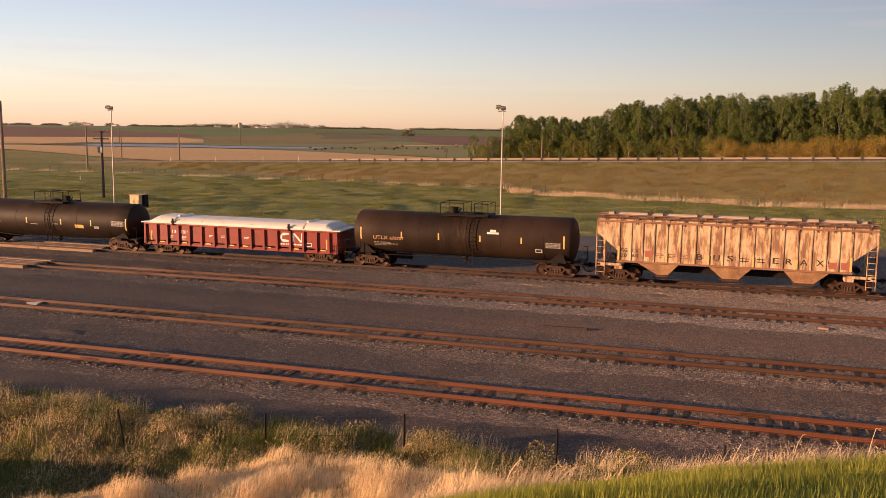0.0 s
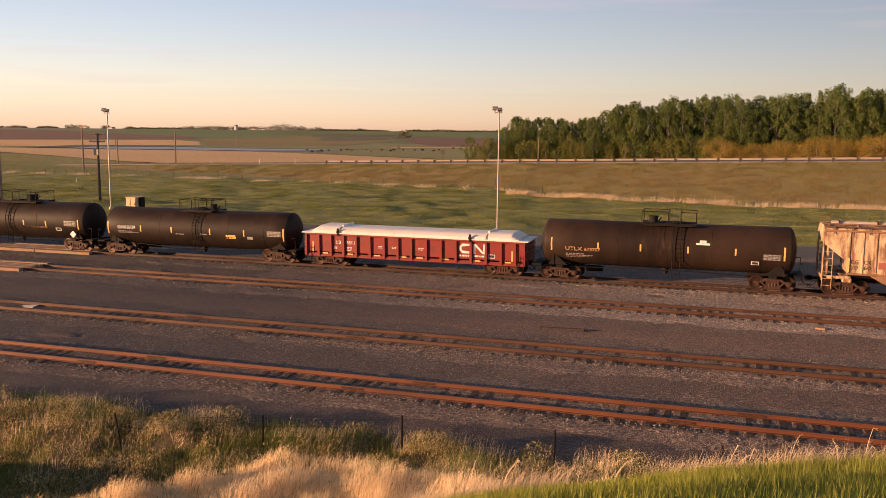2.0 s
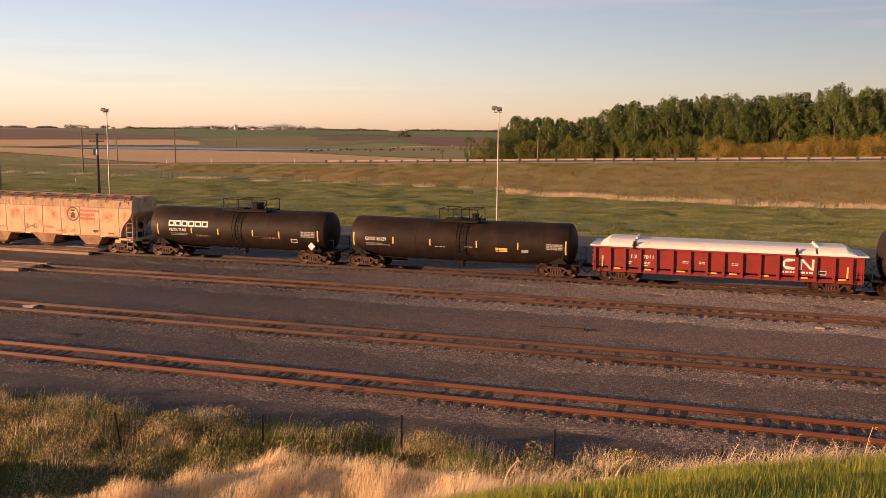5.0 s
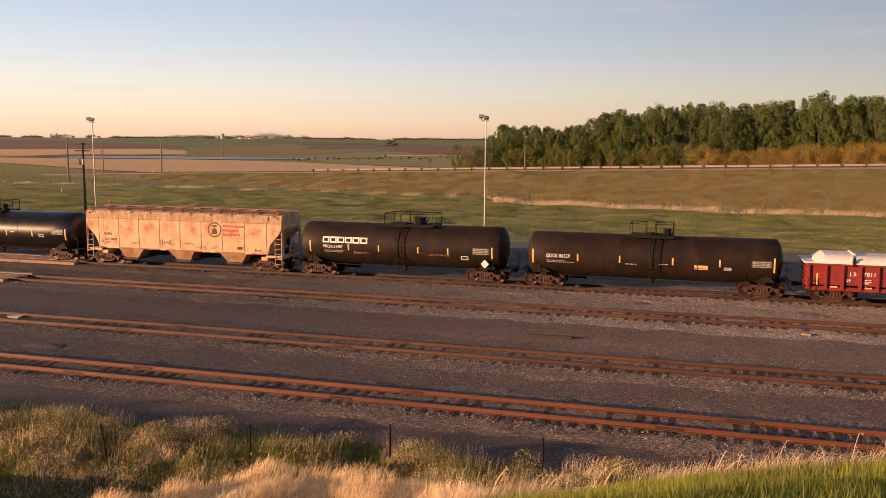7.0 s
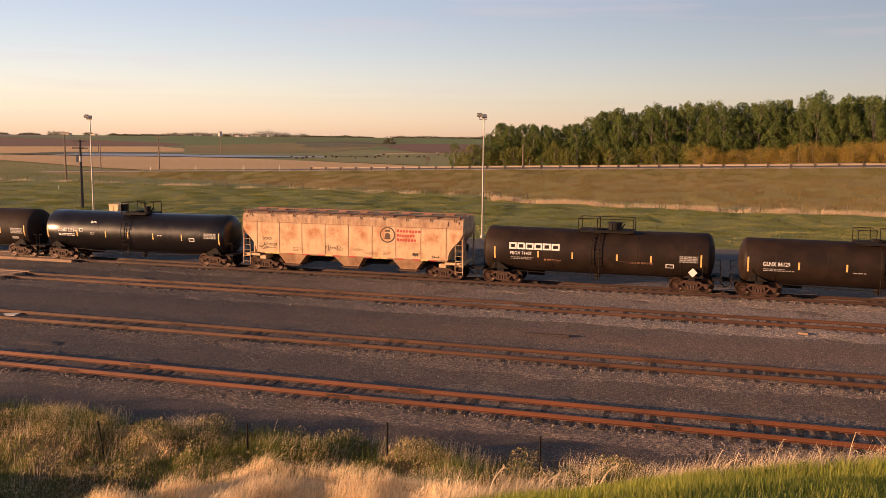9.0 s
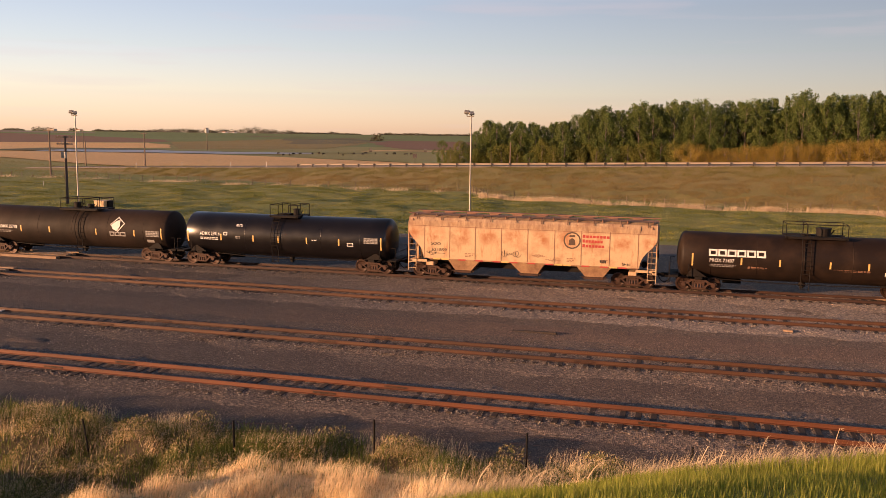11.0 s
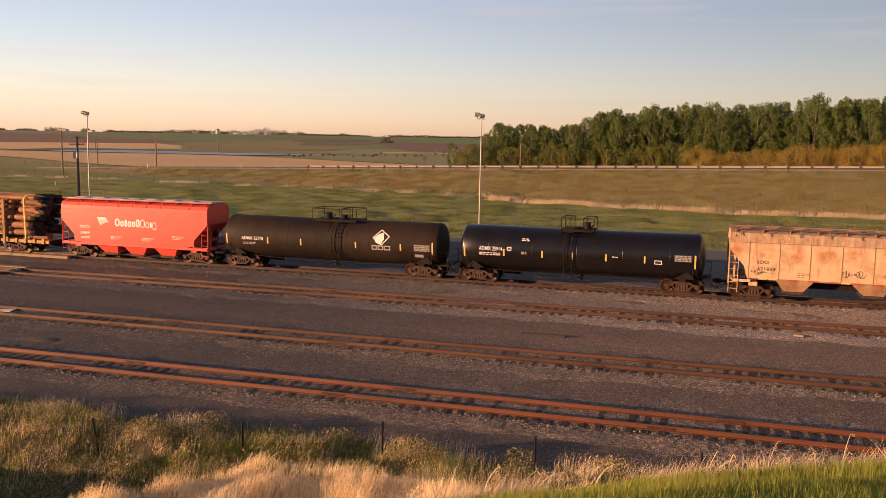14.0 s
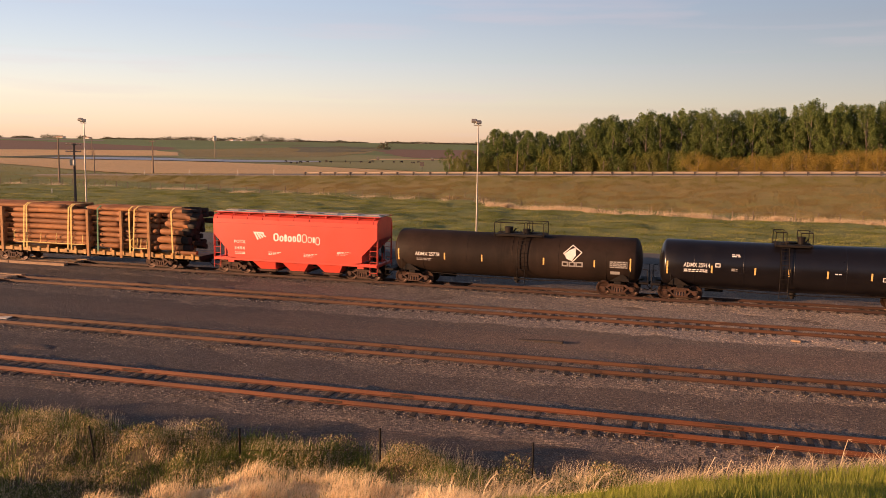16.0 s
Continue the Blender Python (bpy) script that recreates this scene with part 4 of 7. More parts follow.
def outline_patch(parent, surface, pts, material, name, label="", proud=0.006):
    """A flat shape on a side, from an outline in x and z."""
    bm = bmesh.new()
    low, high = min(b for a, b in pts), max(b for a, b in pts)
    rows, n = [], max(3, int((high - low) / 0.06))
    for i in range(n + 1):
        z = low + (high - low) * min(0.998, max(0.002, i / n))
        xs = []
        for (a, b), (c, d) in zip(pts, pts[1:] + pts[:1]):
            if (b > z) != (d > z):
                xs.append(a + (c - a) * (z - b) / (d - b))
        rows.append([surface(min(xs), z, proud), surface(max(xs), z, proud), surface(max(xs), z, -0.004), surface(min(xs), z, -0.004)])
    loft(bm, rows)
    return part(name, bm, material, parent, label)


def leaf_emblem(parent, surface, x, z):
    ring = [(-0.62, 0.0), (-0.02, 0.56), (0.62, 0.12), (0.05, -0.5)]
    for k in range(4):
        (a, b), (c, d) = ring[k], ring[(k + 1) % 4]
        n = math.hypot(c - a, d - b)
        ox, oz = -(d - b) / n * 0.05, (c - a) / n * 0.05
        outline_patch(parent, surface, [(x + a, z + b), (x + c, z + d), (x + c - ox, z + d - oz), (x + a - ox, z + b - oz)], "mark", "emblem", proud=0.012)
    leaf = [(-0.5, 0.0), (-0.2, 0.24), (0.16, 0.38), (0.22, -0.05), (0.02, -0.38), (-0.12, -0.42), (-0.4, -0.3)]
    outline_patch(parent, surface, [(x + a, z + b) for a, b in leaf], "mark", "emblem", "white leaf emblem")


# covered hoppers
def hopper_car(name, x, half, label, paint, roof, width, z_low, z_eave, z_roof, cut, truck_half, bays, bulge, roof_w, sill_paint):
    """A covered hopper. cut: how the side rises at the ends, as (distance from the end, height) from the end inwards."""
    car = start_car(name, x, label, "hopper car")

    def half_width(z):
        if z > z_eave:
            return width
        k = (z - z_low) / (z_eave - z_low)
        return width - bulge * (1 - math.sin(math.pi * min(1, max(0, 0.12 + 0.8 * k))) ** 0.6)

    def surface(u, z, out):
        return (u, -(half_width(z) + out), z)

    stations = [(-half + d, z) for d, z in cut]
    inner = cut[-1][0]
    for k in range(1, 8):
        stations.append((-half + inner + (2 * half - 2 * inner) * k / 8, z_low))
    stations += [(half - d, z) for d, z in reversed(cut)]
    rings = []
    for u, zb in stations:
        near = []
        for k in range(9):
            z = zb + (z_eave - zb) * k / 8
            near.append((u, -half_width(z), z))
        top = []
        for k in range(1, 8):
            a = math.pi * k / 8
            top.append((u, -width * math.cos(a) * 0.995, z_eave + (z_roof - z_eave) * math.sin(a) ** 0.7))
        far = [(p[0], -p[1], p[2]) for p in reversed(near)]
        rings.append(near + top + far)
    bm = bmesh.new()
    loft(bm, rings)
    body = part("body", bm, paint, car, smooth=False)
    # centre sill and end platforms
    bm = bmesh.new()
    box(bm, -half, half, -0.28, 0.28, 0.72, 1.05)
    part("centre_sill", bm, "soot", car)
    for s in (-1, 1):
        bm = bmesh.new()
        box(bm, min(s * half, s * (half - 0.25)), max(s * half, s * (half - 0.25)), -1.45, 1.45, 1.0, 1.2, 0.015)
        box(bm, s * truck_half - 0.25, s * truck_half + 0.25, -1.35, 1.35, 0.85, 1.1, 0.02)
        for y in (-1.4, 1.4):
            box(bm, min(s * half, s * (half - inner - 0.2)), max(s * half, s * (half - inner - 0.2)), y - 0.05, y + 0.05, 1.08, 1.24)
        part("end_sill", bm, sill_paint, car)
        bm = bmesh.new()
        for y in (-1.42, 1.42):
            box(bm, s * half - 0.05, s * half + 0.05, y - 0.05, y + 0.05, 0.95, z_eave - 0.05)
        for y in (-0.5, 0.5):
            box(bm, s * (half - 0.35) - 0.05, s * (half - 0.35) + 0.05, y - 0.05, y + 0.05, 1.1, z_eave - 0.6)
        part("end_post", bm, sill_paint, car)
        ladder(car, s * (half - 0.5) - 0.02 * s, s * half, -1.49, 0.45, z_eave - 0.9 if s > 0 else z_eave - 0.6, sill_paint, 7)
        ladder(car, s * (half - 0.5) - 0.02 * s, s * half, 1.49, 0.45, z_eave - 0.9, sill_paint, 7)
        bm = bmesh.new()
        rod(bm, (s * (half - 0.8), 0.3, 1.35), (s * (half - 0.8), 1.1, 1.35), 0.2, 12)
        part("air_reservoir", bm, "soot", car)
        bm = bmesh.new()
        rod(bm, (s * (half + 0.05), -0.6, 2.2), (s * (half + 0.1), -0.6, 2.2), 0.28, 14)
        part("brake_wheel", bm, "soot", car)
        coupler(car, s * half, s)
        truck(car, s * truck_half)
    # discharge bays
    for a0, a1, b0, b1, zb in bays:
        bm = bmesh.new()
        w1 = 1.28
        zt = z_low + 0.02
        loft(bm, [[(a0, -half_width(zt) + 0.06, zt), (a1, -half_width(zt) + 0.06, zt), (a1, half_width(zt) - 0.06, zt), (a0, half_width(zt) - 0.06, zt)], [(b0, -w1, zb), (b1, -w1, zb), (b1, w1, zb), (b0, w1, zb)]])
        bay = part("discharge_bay", bm, "bay_rust" if paint != "red" else paint, car)
        bm = bmesh.new()
        box(bm, b0 - 0.08, b1 + 0.08, -w1 - 0.12, w1 + 0.12, zb - 0.12, zb + 0.03, 0.02)
        rod(bm, (b0 - 0.25, -w1 - 0.05, zb), (b1 + 0.25, -w1 - 0.05, zb), 0.04, 6)
        part("gate", bm, "iron", bay)
    # running board and its brackets
    bm = bmesh.new()
    for s in (-1, 1):
        box(bm, -half - 0.1, half + 0.1, s * roof_w - 0.16, s * roof_w + 0.16, z_roof + 0.02, z_roof + 0.06)
    part("running_board", bm, roof, car)
    for k in range(11):
        u = -half + 0.3 + (2 * half - 0.6) * k / 10
        for s in (-1, 1):
            bm = bmesh.new()
            slab(bm, [(u - 0.05, z_eave - 0.03), (u + 0.05, z_eave - 0.03), (u + 0.05, z_roof + 0.03), (u - 0.05, z_roof + 0.03)], s * (roof_w + 0.1) - 0.03 if s < 0 else s * (roof_w + 0.1) - 0.03, s * (roof_w + 0.1) + 0.03)
            rod(bm, (u, s * (width - 0.02), z_eave), (u, s * (roof_w + 0.12), z_roof + 0.03), 0.035, 6)
            part("roof_bracket", bm, roof, car)
    return car, body, surface


def roof_walk(car, half, y, z, brackets, material):
    """Running boards along both eaves of the roof, on brackets."""
    for s in (1, -1):
        bm = bmesh.new()
        box(bm, -half, half, y * s - 0.14, y * s + 0.14, z, z + 0.045, 0.01)
        board = part("running_board", bm, material, car, "narrow steel running board")
        for k in range(brackets):
            u = -half + 0.5 + (2 * half - 1.0) * k / (brackets - 1)
            bm = bmesh.new()
            chain(bm, [(u, y * s, z), (u, (abs(y) + 0.16) * math.copysign(1, y * s), z), (u, 1.6 * math.copysign(1, y * s), z - 0.36)], 0.028, 5)
            part("bracket", bm, material, board)


def ribbed_hopper():
    x = 1.12
    car, body, sf = hopper_car("hopper_car", x, 8.12, "rust-streaked cream ribbed covered hopper with dark graffiti, moving", "cream_rusty", "rust_roof", 1.5, 1.42, 3.86, 4.22, [(0.0, 3.15), (1.35, 2.05), (1.36, 1.42)], 6.72,
        [(-5.75, -2.95, -4.3, -3.7, 0.6), (-1.4, 1.35, -0.4, 0.5, 0.58), (2.95, 5.75, 3.75, 4.75, 0.58)], 0.0, 0.75, "cream_rusty")
    us = [-6.74, -6.01, -5.29, -4.57, -3.81, -3.0, -2.1, -1.3, -0.47, 0.43, 1.29, 2.18, 2.96, 3.75, 4.53, 5.33, 6.03, 6.72]
    for k, u in enumerate(us):
        for y in (-1, 1):
            bm = bmesh.new()
            box(bm, u - 0.055, u + 0.055, min(y * 1.5, y * 1.55), max(y * 1.5, y * 1.55), 1.44, 3.86, 0.015)
            part("side_rib", bm, "cream_rusty", body)
        if k in (0, 4, 7, 10, 13, 17):
            bm = bmesh.new()
            box(bm, u - 0.06, u + 0.06, -1.562, -1.55, 1.5, 2.35 if k in (0, 17) else 2.05)
            part("reflector_stripe", bm, "stripe", body, "faded yellow stripe")
    bm = bmesh.new()
    for y in (-1, 1):
        box(bm, -8.12, 8.12, min(y * 1.5, y * 1.58), max(y * 1.5, y * 1.58), 3.86, 3.98, 0.02)
        box(bm, -6.85, 6.85, min(y * 1.5, y * 1.58), max(y * 1.5, y * 1.58), 1.34, 1.46, 0.015)
    part("side_chord", bm, "rust_roof", car, "rusty top and bottom chords")
    for k in range(5):
        u = -7.6 + k * 3.05
        bm = bmesh.new()
        rod(bm, (u, 0, 4.2), (u + 3.05, 0, 4.2), 0.19, 12)
        part("hatch_cover", bm, "pale_roof", car, "pale round-topped trough hatch")
        for d in (0.4, 2.5):
            bm = bmesh.new()
            box(bm, u + d - 0.04, u + d + 0.04, -0.3, 0.3, 4.24, 4.42)
            part("hatch_clamp", bm, "iron", car)
    roof_walk(car, 8.1, -1.3, 4.12, 17, "dark_rust")
    # lettering and scrawl
    letter_side("CG", -6.62, 2.0, 0.24, "dark_mark", body, sf, 0.42)
    letter_side("CX", -5.92, 2.0, 0.24, "dark_mark", body, sf, 0.42)
    letter_side("20", -6.62, 1.68, 0.24, "dark_mark", body, sf, 0.4)
    letter_side("60", -5.92, 1.68, 0.24, "dark_mark", body, sf, 0.4)
    for word, u in (("B", -2.05), ("U", -1.05), ("S", -0.25), ("E", 2.35), ("R", 3.1), ("A", 3.95), ("X", 4.85), ("!", 5.45)):
        letter_side(word, u, 1.75, 0.36, "dark_mark", body, sf, 0.42 if word != "!" else 0.1, name="graffiti")
    for u in (0.55, 1.5):
        for a, b, c, d in ((0.0, 0.05, 0.5, 0.1), (0.0, 0.2, 0.5, 0.25), (0.12, 0.0, 0.16, 0.36), (0.32, 0.0, 0.36, 0.36)):
            patch_side(u + a, u + c, 1.72 + b, 1.72 + d, "dark_mark", body, sf, "graffiti")
    for u, z in ((-5.2, 1.75), (5.45, 1.6), (6.1, 1.6)):
        patch_side(u + 0.08, u + 0.55, z, z + 0.4, "faded_red", body, sf, "red_patch", "faded red painted patch")
    for u in (-4.45, -3.7, -2.9):
        data_bars(body, sf, u, 1.95, (0.45, 0.5, 0.4), "rust_roof", seed=int(u * 10) + 90)


def smooth_hopper():
    x = -83.25
    cut = [(0.0, 3.15), (0.12, 2.9), (0.35, 2.6), (0.62, 2.35), (0.85, 2.05), (0.98, 1.75), (1.05, 1.45), (1.06, 1.36)]
    car, body, sf = hopper_car("hopper_car", x, 8.1, "faded cream smooth-sided covered hopper with rust bloom, moving", "cream", "rust_roof", 1.56, 1.36, 3.85, 4.28, cut, 6.65,
        [(-5.45, -3.15, -4.9, -3.85, 0.58), (-1.25, 1.1, -0.45, 0.6, 0.6), (3.05, 5.4, 3.7, 4.8, 0.6)], 0.12, 1.05, "cream")
    for u in (-6.98, -5.25, -3.52, -1.77, -0.04, 1.7, 3.41, 5.19, 6.95):
        patch_side(u - 0.02, u + 0.02, 1.4, 3.83, "rust_roof", body, sf, "panel_seam", proud=0.012, steps=8)
    bm = bmesh.new()
    for y in (-1, 1):
        box(bm, -6.7, 7.0, min(y * 1.42, y * 1.5), max(y * 1.42, y * 1.5), 1.28, 1.38, 0.012)
    part("side_sill", bm, "rust_roof", car)
    for k in range(23):
        u = -6.4 + k * 0.58
        bm = bmesh.new()
        w = 0.5
        box(bm, u, u + w, -1.514, -1.502, 1.285, 1.375)
        part("reflector_stripe", bm, "stripe" if k in (0, 1, 8, 14, 15, 20) else "red_mark" if k % 2 else "bay_rust", car)
    for k in range(10):
        u = -7.2 + k * 1.56
        bm = bmesh.new()
        box(bm, u - 0.3, u + 0.3, -0.3, 0.3, 4.26, 4.34, 0.03)
        rod(bm, (u - 0.4, 0, 4.36), (u + 0.4, 0, 4.36), 0.035, 6)
        part("roof_hatch", bm, "rust_roof", car)
    roof_walk(car, 8.0, -1.18, 4.3, 10, "dark_rust")
    letter_side("SOO", -6.55, 2.26, 0.21, "dark_mark", body, sf, 0.7)
    letter_side("121859", -6.5, 1.86, 0.2, "dark_mark", body, sf, 1.05)
    patch_side(-8.0, 8.0, 3.5, 3.53, "rust_roof", body, sf, "panel_seam", proud=0.014, steps=1)
    # round emblem
    c = [(2.82 + 0.55 * math.cos(2 * math.pi * k / 28), 2.95 + 0.55 * math.sin(2 * math.pi * k / 28)) for k in range(28)]
    i = [(2.82 + 0.46 * math.cos(2 * math.pi * k / 28), 2.95 + 0.46 * math.sin(2 * math.pi * k / 28)) for k in range(28)]
    outline_patch(body, sf, c, "faded_dark", "emblem", "faded dark round emblem", proud=0.004)
    outline_patch(body, sf, i, "cream", "emblem", proud=0.009)
    outline_patch(body, sf, [(2.6, 2.65), (3.04, 2.65), (3.0, 3.0), (2.82, 3.1), (2.64, 3.0)], "faded_dark", "emblem", proud=0.013)
    outline_patch(body, sf, [(2.62, 3.16), (3.02, 3.16), (2.98, 3.3), (2.66, 3.3)], "faded_dark", "emblem", proud=0.013)
    for k, (w, z) in enumerate(((1.72, 3.15), (1.3, 2.85), (1.4, 2.55))):
        n = 8 if k == 0 else 7
        for j in range(n):
            patch_side(3.48 + w * j / n, 3.48 + w * (j + 0.8) / n, z, z + (0.16 if j else 0.2), "red_mark", body, sf, "wordmark", "red wordmark" if j == 0 else "", proud=0.006, steps=2)
    data_bars(body, sf, -6.5, 1.7, (1.0,), "dark_mark", 0.03, seed=21)
    scrawl(body, sf, -1.75, 1.62, 1.15, 0.55, 3, "dark_mark", turns=7)
    scrawl(body, sf, 0.25, 1.7, 0.8, 0.32, 5, "rust_roof", turns=6)
    scrawl(body, sf, 1.15, 1.5, 0.9, 0.26, 8, "rust_roof", turns=6)
    scrawl(body, sf, -6.85, 1.5, 0.8, 0.5, 11, "faded_dark", turns=4, pen=0.035)
    scrawl(body, sf, 6.0, 1.46, 0.5, 0.22, 13, "dark_mark", turns=5)
    for u, w in ((2.5, 0.6), (-4.2, 0.7), (4.7, 0.5)):
        data_bars(body, sf, u, 1.75, (w, w * 0.8, w * 0.6), "rust_roof", 0.045, 0.1, seed=int(u * 10) + 60, name="data_lines")
    patch_side(4.6, 5.0, 1.6, 1.78, "dark_mark", body, sf, "lube_panel")
    

def red_hopper():
    x = -133.4
    cut = [(0.0, 2.95), (0.05, 2.85), (1.1, 1.75), (1.11, 1.3)]
    car, body, sf = hopper_car("hopper_car", x, 6.22, "clean bright red covered hopper with white wordmark, moving", "red", "red", 1.56, 1.12, 3.98, 4.4, cut, 4.95,
        [(-3.35, -1.4, -2.6, -1.5, 0.45), (-1.0, 1.2, -0.3, 0.7, 0.42), (1.6, 3.7, 2.3, 3.35, 0.45)], 0.05, 1.1, "red")
    for s in (-1, 1):
        bm = bmesh.new()
        box(bm, -6.2, 6.2, s * 1.5 - 0.05, s * 1.5 + 0.05, 1.02, 1.2, 0.02)
        part("side_sill", bm, "red", car)
    bm = bmesh.new()
    for s in (-1, 1):
        box(bm, -6.25, 6.25, s * 0.62 - 0.3, s * 0.62 + 0.3, 4.44, 4.48)
    part("roof_walk", bm, "galv", car, "grey steel grating on the roof")
    for k in range(8):
        bm = bmesh.new()
        u = -5.4 + k * 1.54
        box(bm, u - 0.5, u + 0.5, -0.28, 0.28, 4.38, 4.52, 0.03)
        part("roof_hatch", bm, "pale_roof", car)
    patch_side(-6.2, 6.2, 3.67, 3.69, "gondola_red", body, sf, "eave_seam", proud=0.012, steps=1)
    # wordmark: six bold blocks, then four thin-lined ones
    u = -1.5
    for k, w in enumerate((0.4, 0.32, 0.2, 0.32, 0.28, 0.32, 0.38, 0.32, 0.16, 0.32)):
        z, tall = (2.38, 0.56) if k == 9 else (2.52, (0.58, 0.42, 0.52, 0.42, 0.42, 0.58, 0.58, 0.42, 0.42, 0.42)[k])
        c = 0.3 * w
        ring = [(u + c, z), (u + w - c, z), (u + w, z + c), (u + w, z + tall - c), (u + w - c, z + tall), (u + c, z + tall), (u, z + tall - c), (u, z + c)]
        outline_patch(body, sf, ring, "mark", "wordmark", "white wordmark block" if k == 0 else "", proud=0.005)
        t = 0.11 if k < 6 else 0.055
        if w > 0.25:
            d = 0.3 * (w - 2 * t)
            inner = [(u + t + d, z + t), (u + w - t - d, z + t), (u + w - t, z + t + d), (u + w - t, z + tall - t - d), (u + w - t - d, z + tall - t), (u + t + d, z + tall - t), (u + t, z + tall - t - d), (u + t, z + t + d)]
            outline_patch(body, sf, inner, "red", "wordmark", proud=0.009)
        u += w + 0.055
    for k in range(4):
        a = -3.05 + k * 0.2
        outline_patch(body, sf, [(a, 3.1 - k * 0.05), (a + 0.14, 3.1 - k * 0.05), (a + 0.42, 2.6 + k * 0.08), (a + 0.3, 2.55 + k * 0.08)], "mark", "emblem", "white striped emblem")
    outline_patch(body, sf, [(-3.1, 3.13), (-2.3, 3.13), (-2.18, 2.95), (-2.3, 2.85), (-2.34, 3.0), (-3.0, 3.05)], "mark", "emblem")
    letter_side("POTX", -4.6, 2.28, 0.22, "mark", body, sf, 0.92)
    letter_side("3484", -4.58, 1.83, 0.22, "mark", body, sf, 0.84)
    data_bars(body, sf, -4.5, 1.6, (0.8, 0.8), "mark", 0.05, seed=31)
    for u, z in ((-1.9, 1.72), (0.8, 1.7), (3.3, 1.95)):
        data_bars(body, sf, u, z, (1.0, 0.8, 0.6), "mark", 0.035, 0.09, seed=int(u * 10) + 41)


def gondola():
    x = -32.8
    car = start_car("gondola_car", x, "oxide red gondola car with white arched cover, moving", "gondola car")
    h, w = 7.85, 1.5
    bm = bmesh.new()
    for y in (-1, 1):
        box(bm, -h, h, min(y * (w - 0.02), y * w), max(y * (w - 0.02), y * w), 0.78, 2.28)
    box(bm, -h, h, -w, w, 0.98, 1.08)
    body = part("side_wall", bm, "gondola_red", car)
    for s in (-1, 1):
        bm = bmesh.new()
        box(bm, s * h - 0.03, s * h + 0.03, -w, w, 0.9, 2.28)
        for k in range(4):
            box(bm, s * (h + 0.03), s * (h + 0.12), -w, w, 1.1 + k * 0.3, 1.2 + k * 0.3)
        part("end_wall", bm, "gondola_red", car)
        coupler(car, s * (h + 0.1), s)
        truck(car, s * 6.27)
        ladder(car, s * (h - 0.45), s * (h - 0.05), -1.62, 0.5, 1.5, "soot", 3, "grab_iron")
    bm = bmesh.new()
    for y in (-1, 1):
        box(bm, -h - 0.05, h + 0.05, min(y * (w - 0.03), y * (w + 0.1)), max(y * (w - 0.03), y * (w + 0.1)), 2.24, 2.36, 0.02)
        box(bm, -h, h, min(y * w, y * (w + 0.06)), max(y * w, y * (w + 0.06)), 0.74, 0.9, 0.015)
    box(bm, -h, h, -0.28, 0.28, 0.62, 0.98)
    part("chord", bm, "gondola_red", car)
    us = [-7.8, -6.84, -5.92, -4.96, -4.02, -3.0, -1.96, -0.96, 0.02, 1.08, 2.12, 3.16, 4.2, 5.24, 6.25, 7.2, 7.8]
    for u in us:
        for y in (-1, 1):
            bm = bmesh.new()
            slab(bm, [(u - 0.09, 0.8), (u + 0.09, 0.8), (u + 0.06, 2.26), (u - 0.06, 2.26)], y * w, y * (w + 0.13))
            part("side_post", bm, "gondola_red", body)
    sf = lambda u, z, out: (u, -(w + out), z)
    # the cover: a shallow arch with raised dams towards the ends
    def arch(u, f, zl):
        return [(u, -(w + 0.12) * math.cos(math.pi * k / 12), zl + f * min(1.0, 1.25 * math.sin(math.pi * k / 12)) * (0.9 + 0.1 * math.sin(math.pi * k / 12))) for k in range(13)]
    bm = bmesh.new()
    # rim all round
    box(bm, -h - 0.25, h + 0.25, -w - 0.17, w + 0.17, 2.36, 2.44, 0.02)
    cover = part("cover", bm, "white", car, "white fibreglass arched cover")
    for a, b, f in ((-h + 0.4, -h + 2.5, 0.42), (-h + 2.65, h - 2.65, 0.36), (h - 2.5, h - 0.4, 0.42)):
        bm = bmesh.new()
        ring = []
        n = 9
        for k in range(n):
            u = a + (b - a) * k / (n - 1)
            outer = k if a < -4 else n - 1 - k
            e = min(1.0, 0.25 + 0.4 * outer) if f > 0.4 else 1.0
            ring.append(arch(u, f * e + 0.02, 2.44))
        loft(bm, ring, True, True)
        part("cover_panel", bm, "white", cover, smooth=False)
    for s in (-1, 1):
        u = s * (h - 2.57)
        bm = bmesh.new()
        slab(bm, [(u - 0.2, 2.44), (u + 0.2, 2.44), (u + 0.05, 2.94), (u - 0.05, 2.94)], -0.95, 0.95)
        part("cover_ridge", bm, "white", cover)
        bm = bmesh.new()
        v = s * 4.15 if s > 0 else -5.35
        box(bm, v - 0.07, v + 0.07, -w - 0.22, -w - 0.1, 2.25, 2.75, 0.02)
        rod(bm, (v - 0.12, -w - 0.18, 2.5), (v + 0.12, -w - 0.18, 2.5), 0.05, 6)
        part("cover_latch", bm, "soot", car, "dark latch bracket")
    for u in (-3, -1.2, 1.1, 2.6):
        bm = bmesh.new()
        slab(bm, [(u - 0.1, 2.44), (u + 0.1, 2.44), (u, 2.62)], -w - 0.08, -w + 0.02)
        part("lifting_lug", bm, "white", cover)
    # yellow stripes low on the side
    for u, p in ((-6.4, 0.45), (-4.5, 0.4), (-2.5, 0.5), (-0.6, 0.5), (0.6, 0.45), (2.4, 0.5), (4.6, 0.5), (6.72, 0.4)):
        patch_side(u - p / 2, u + p / 2, 0.93, 1.02, "stripe", body, sf, "reflector_stripe", "yellow reflective stripe")
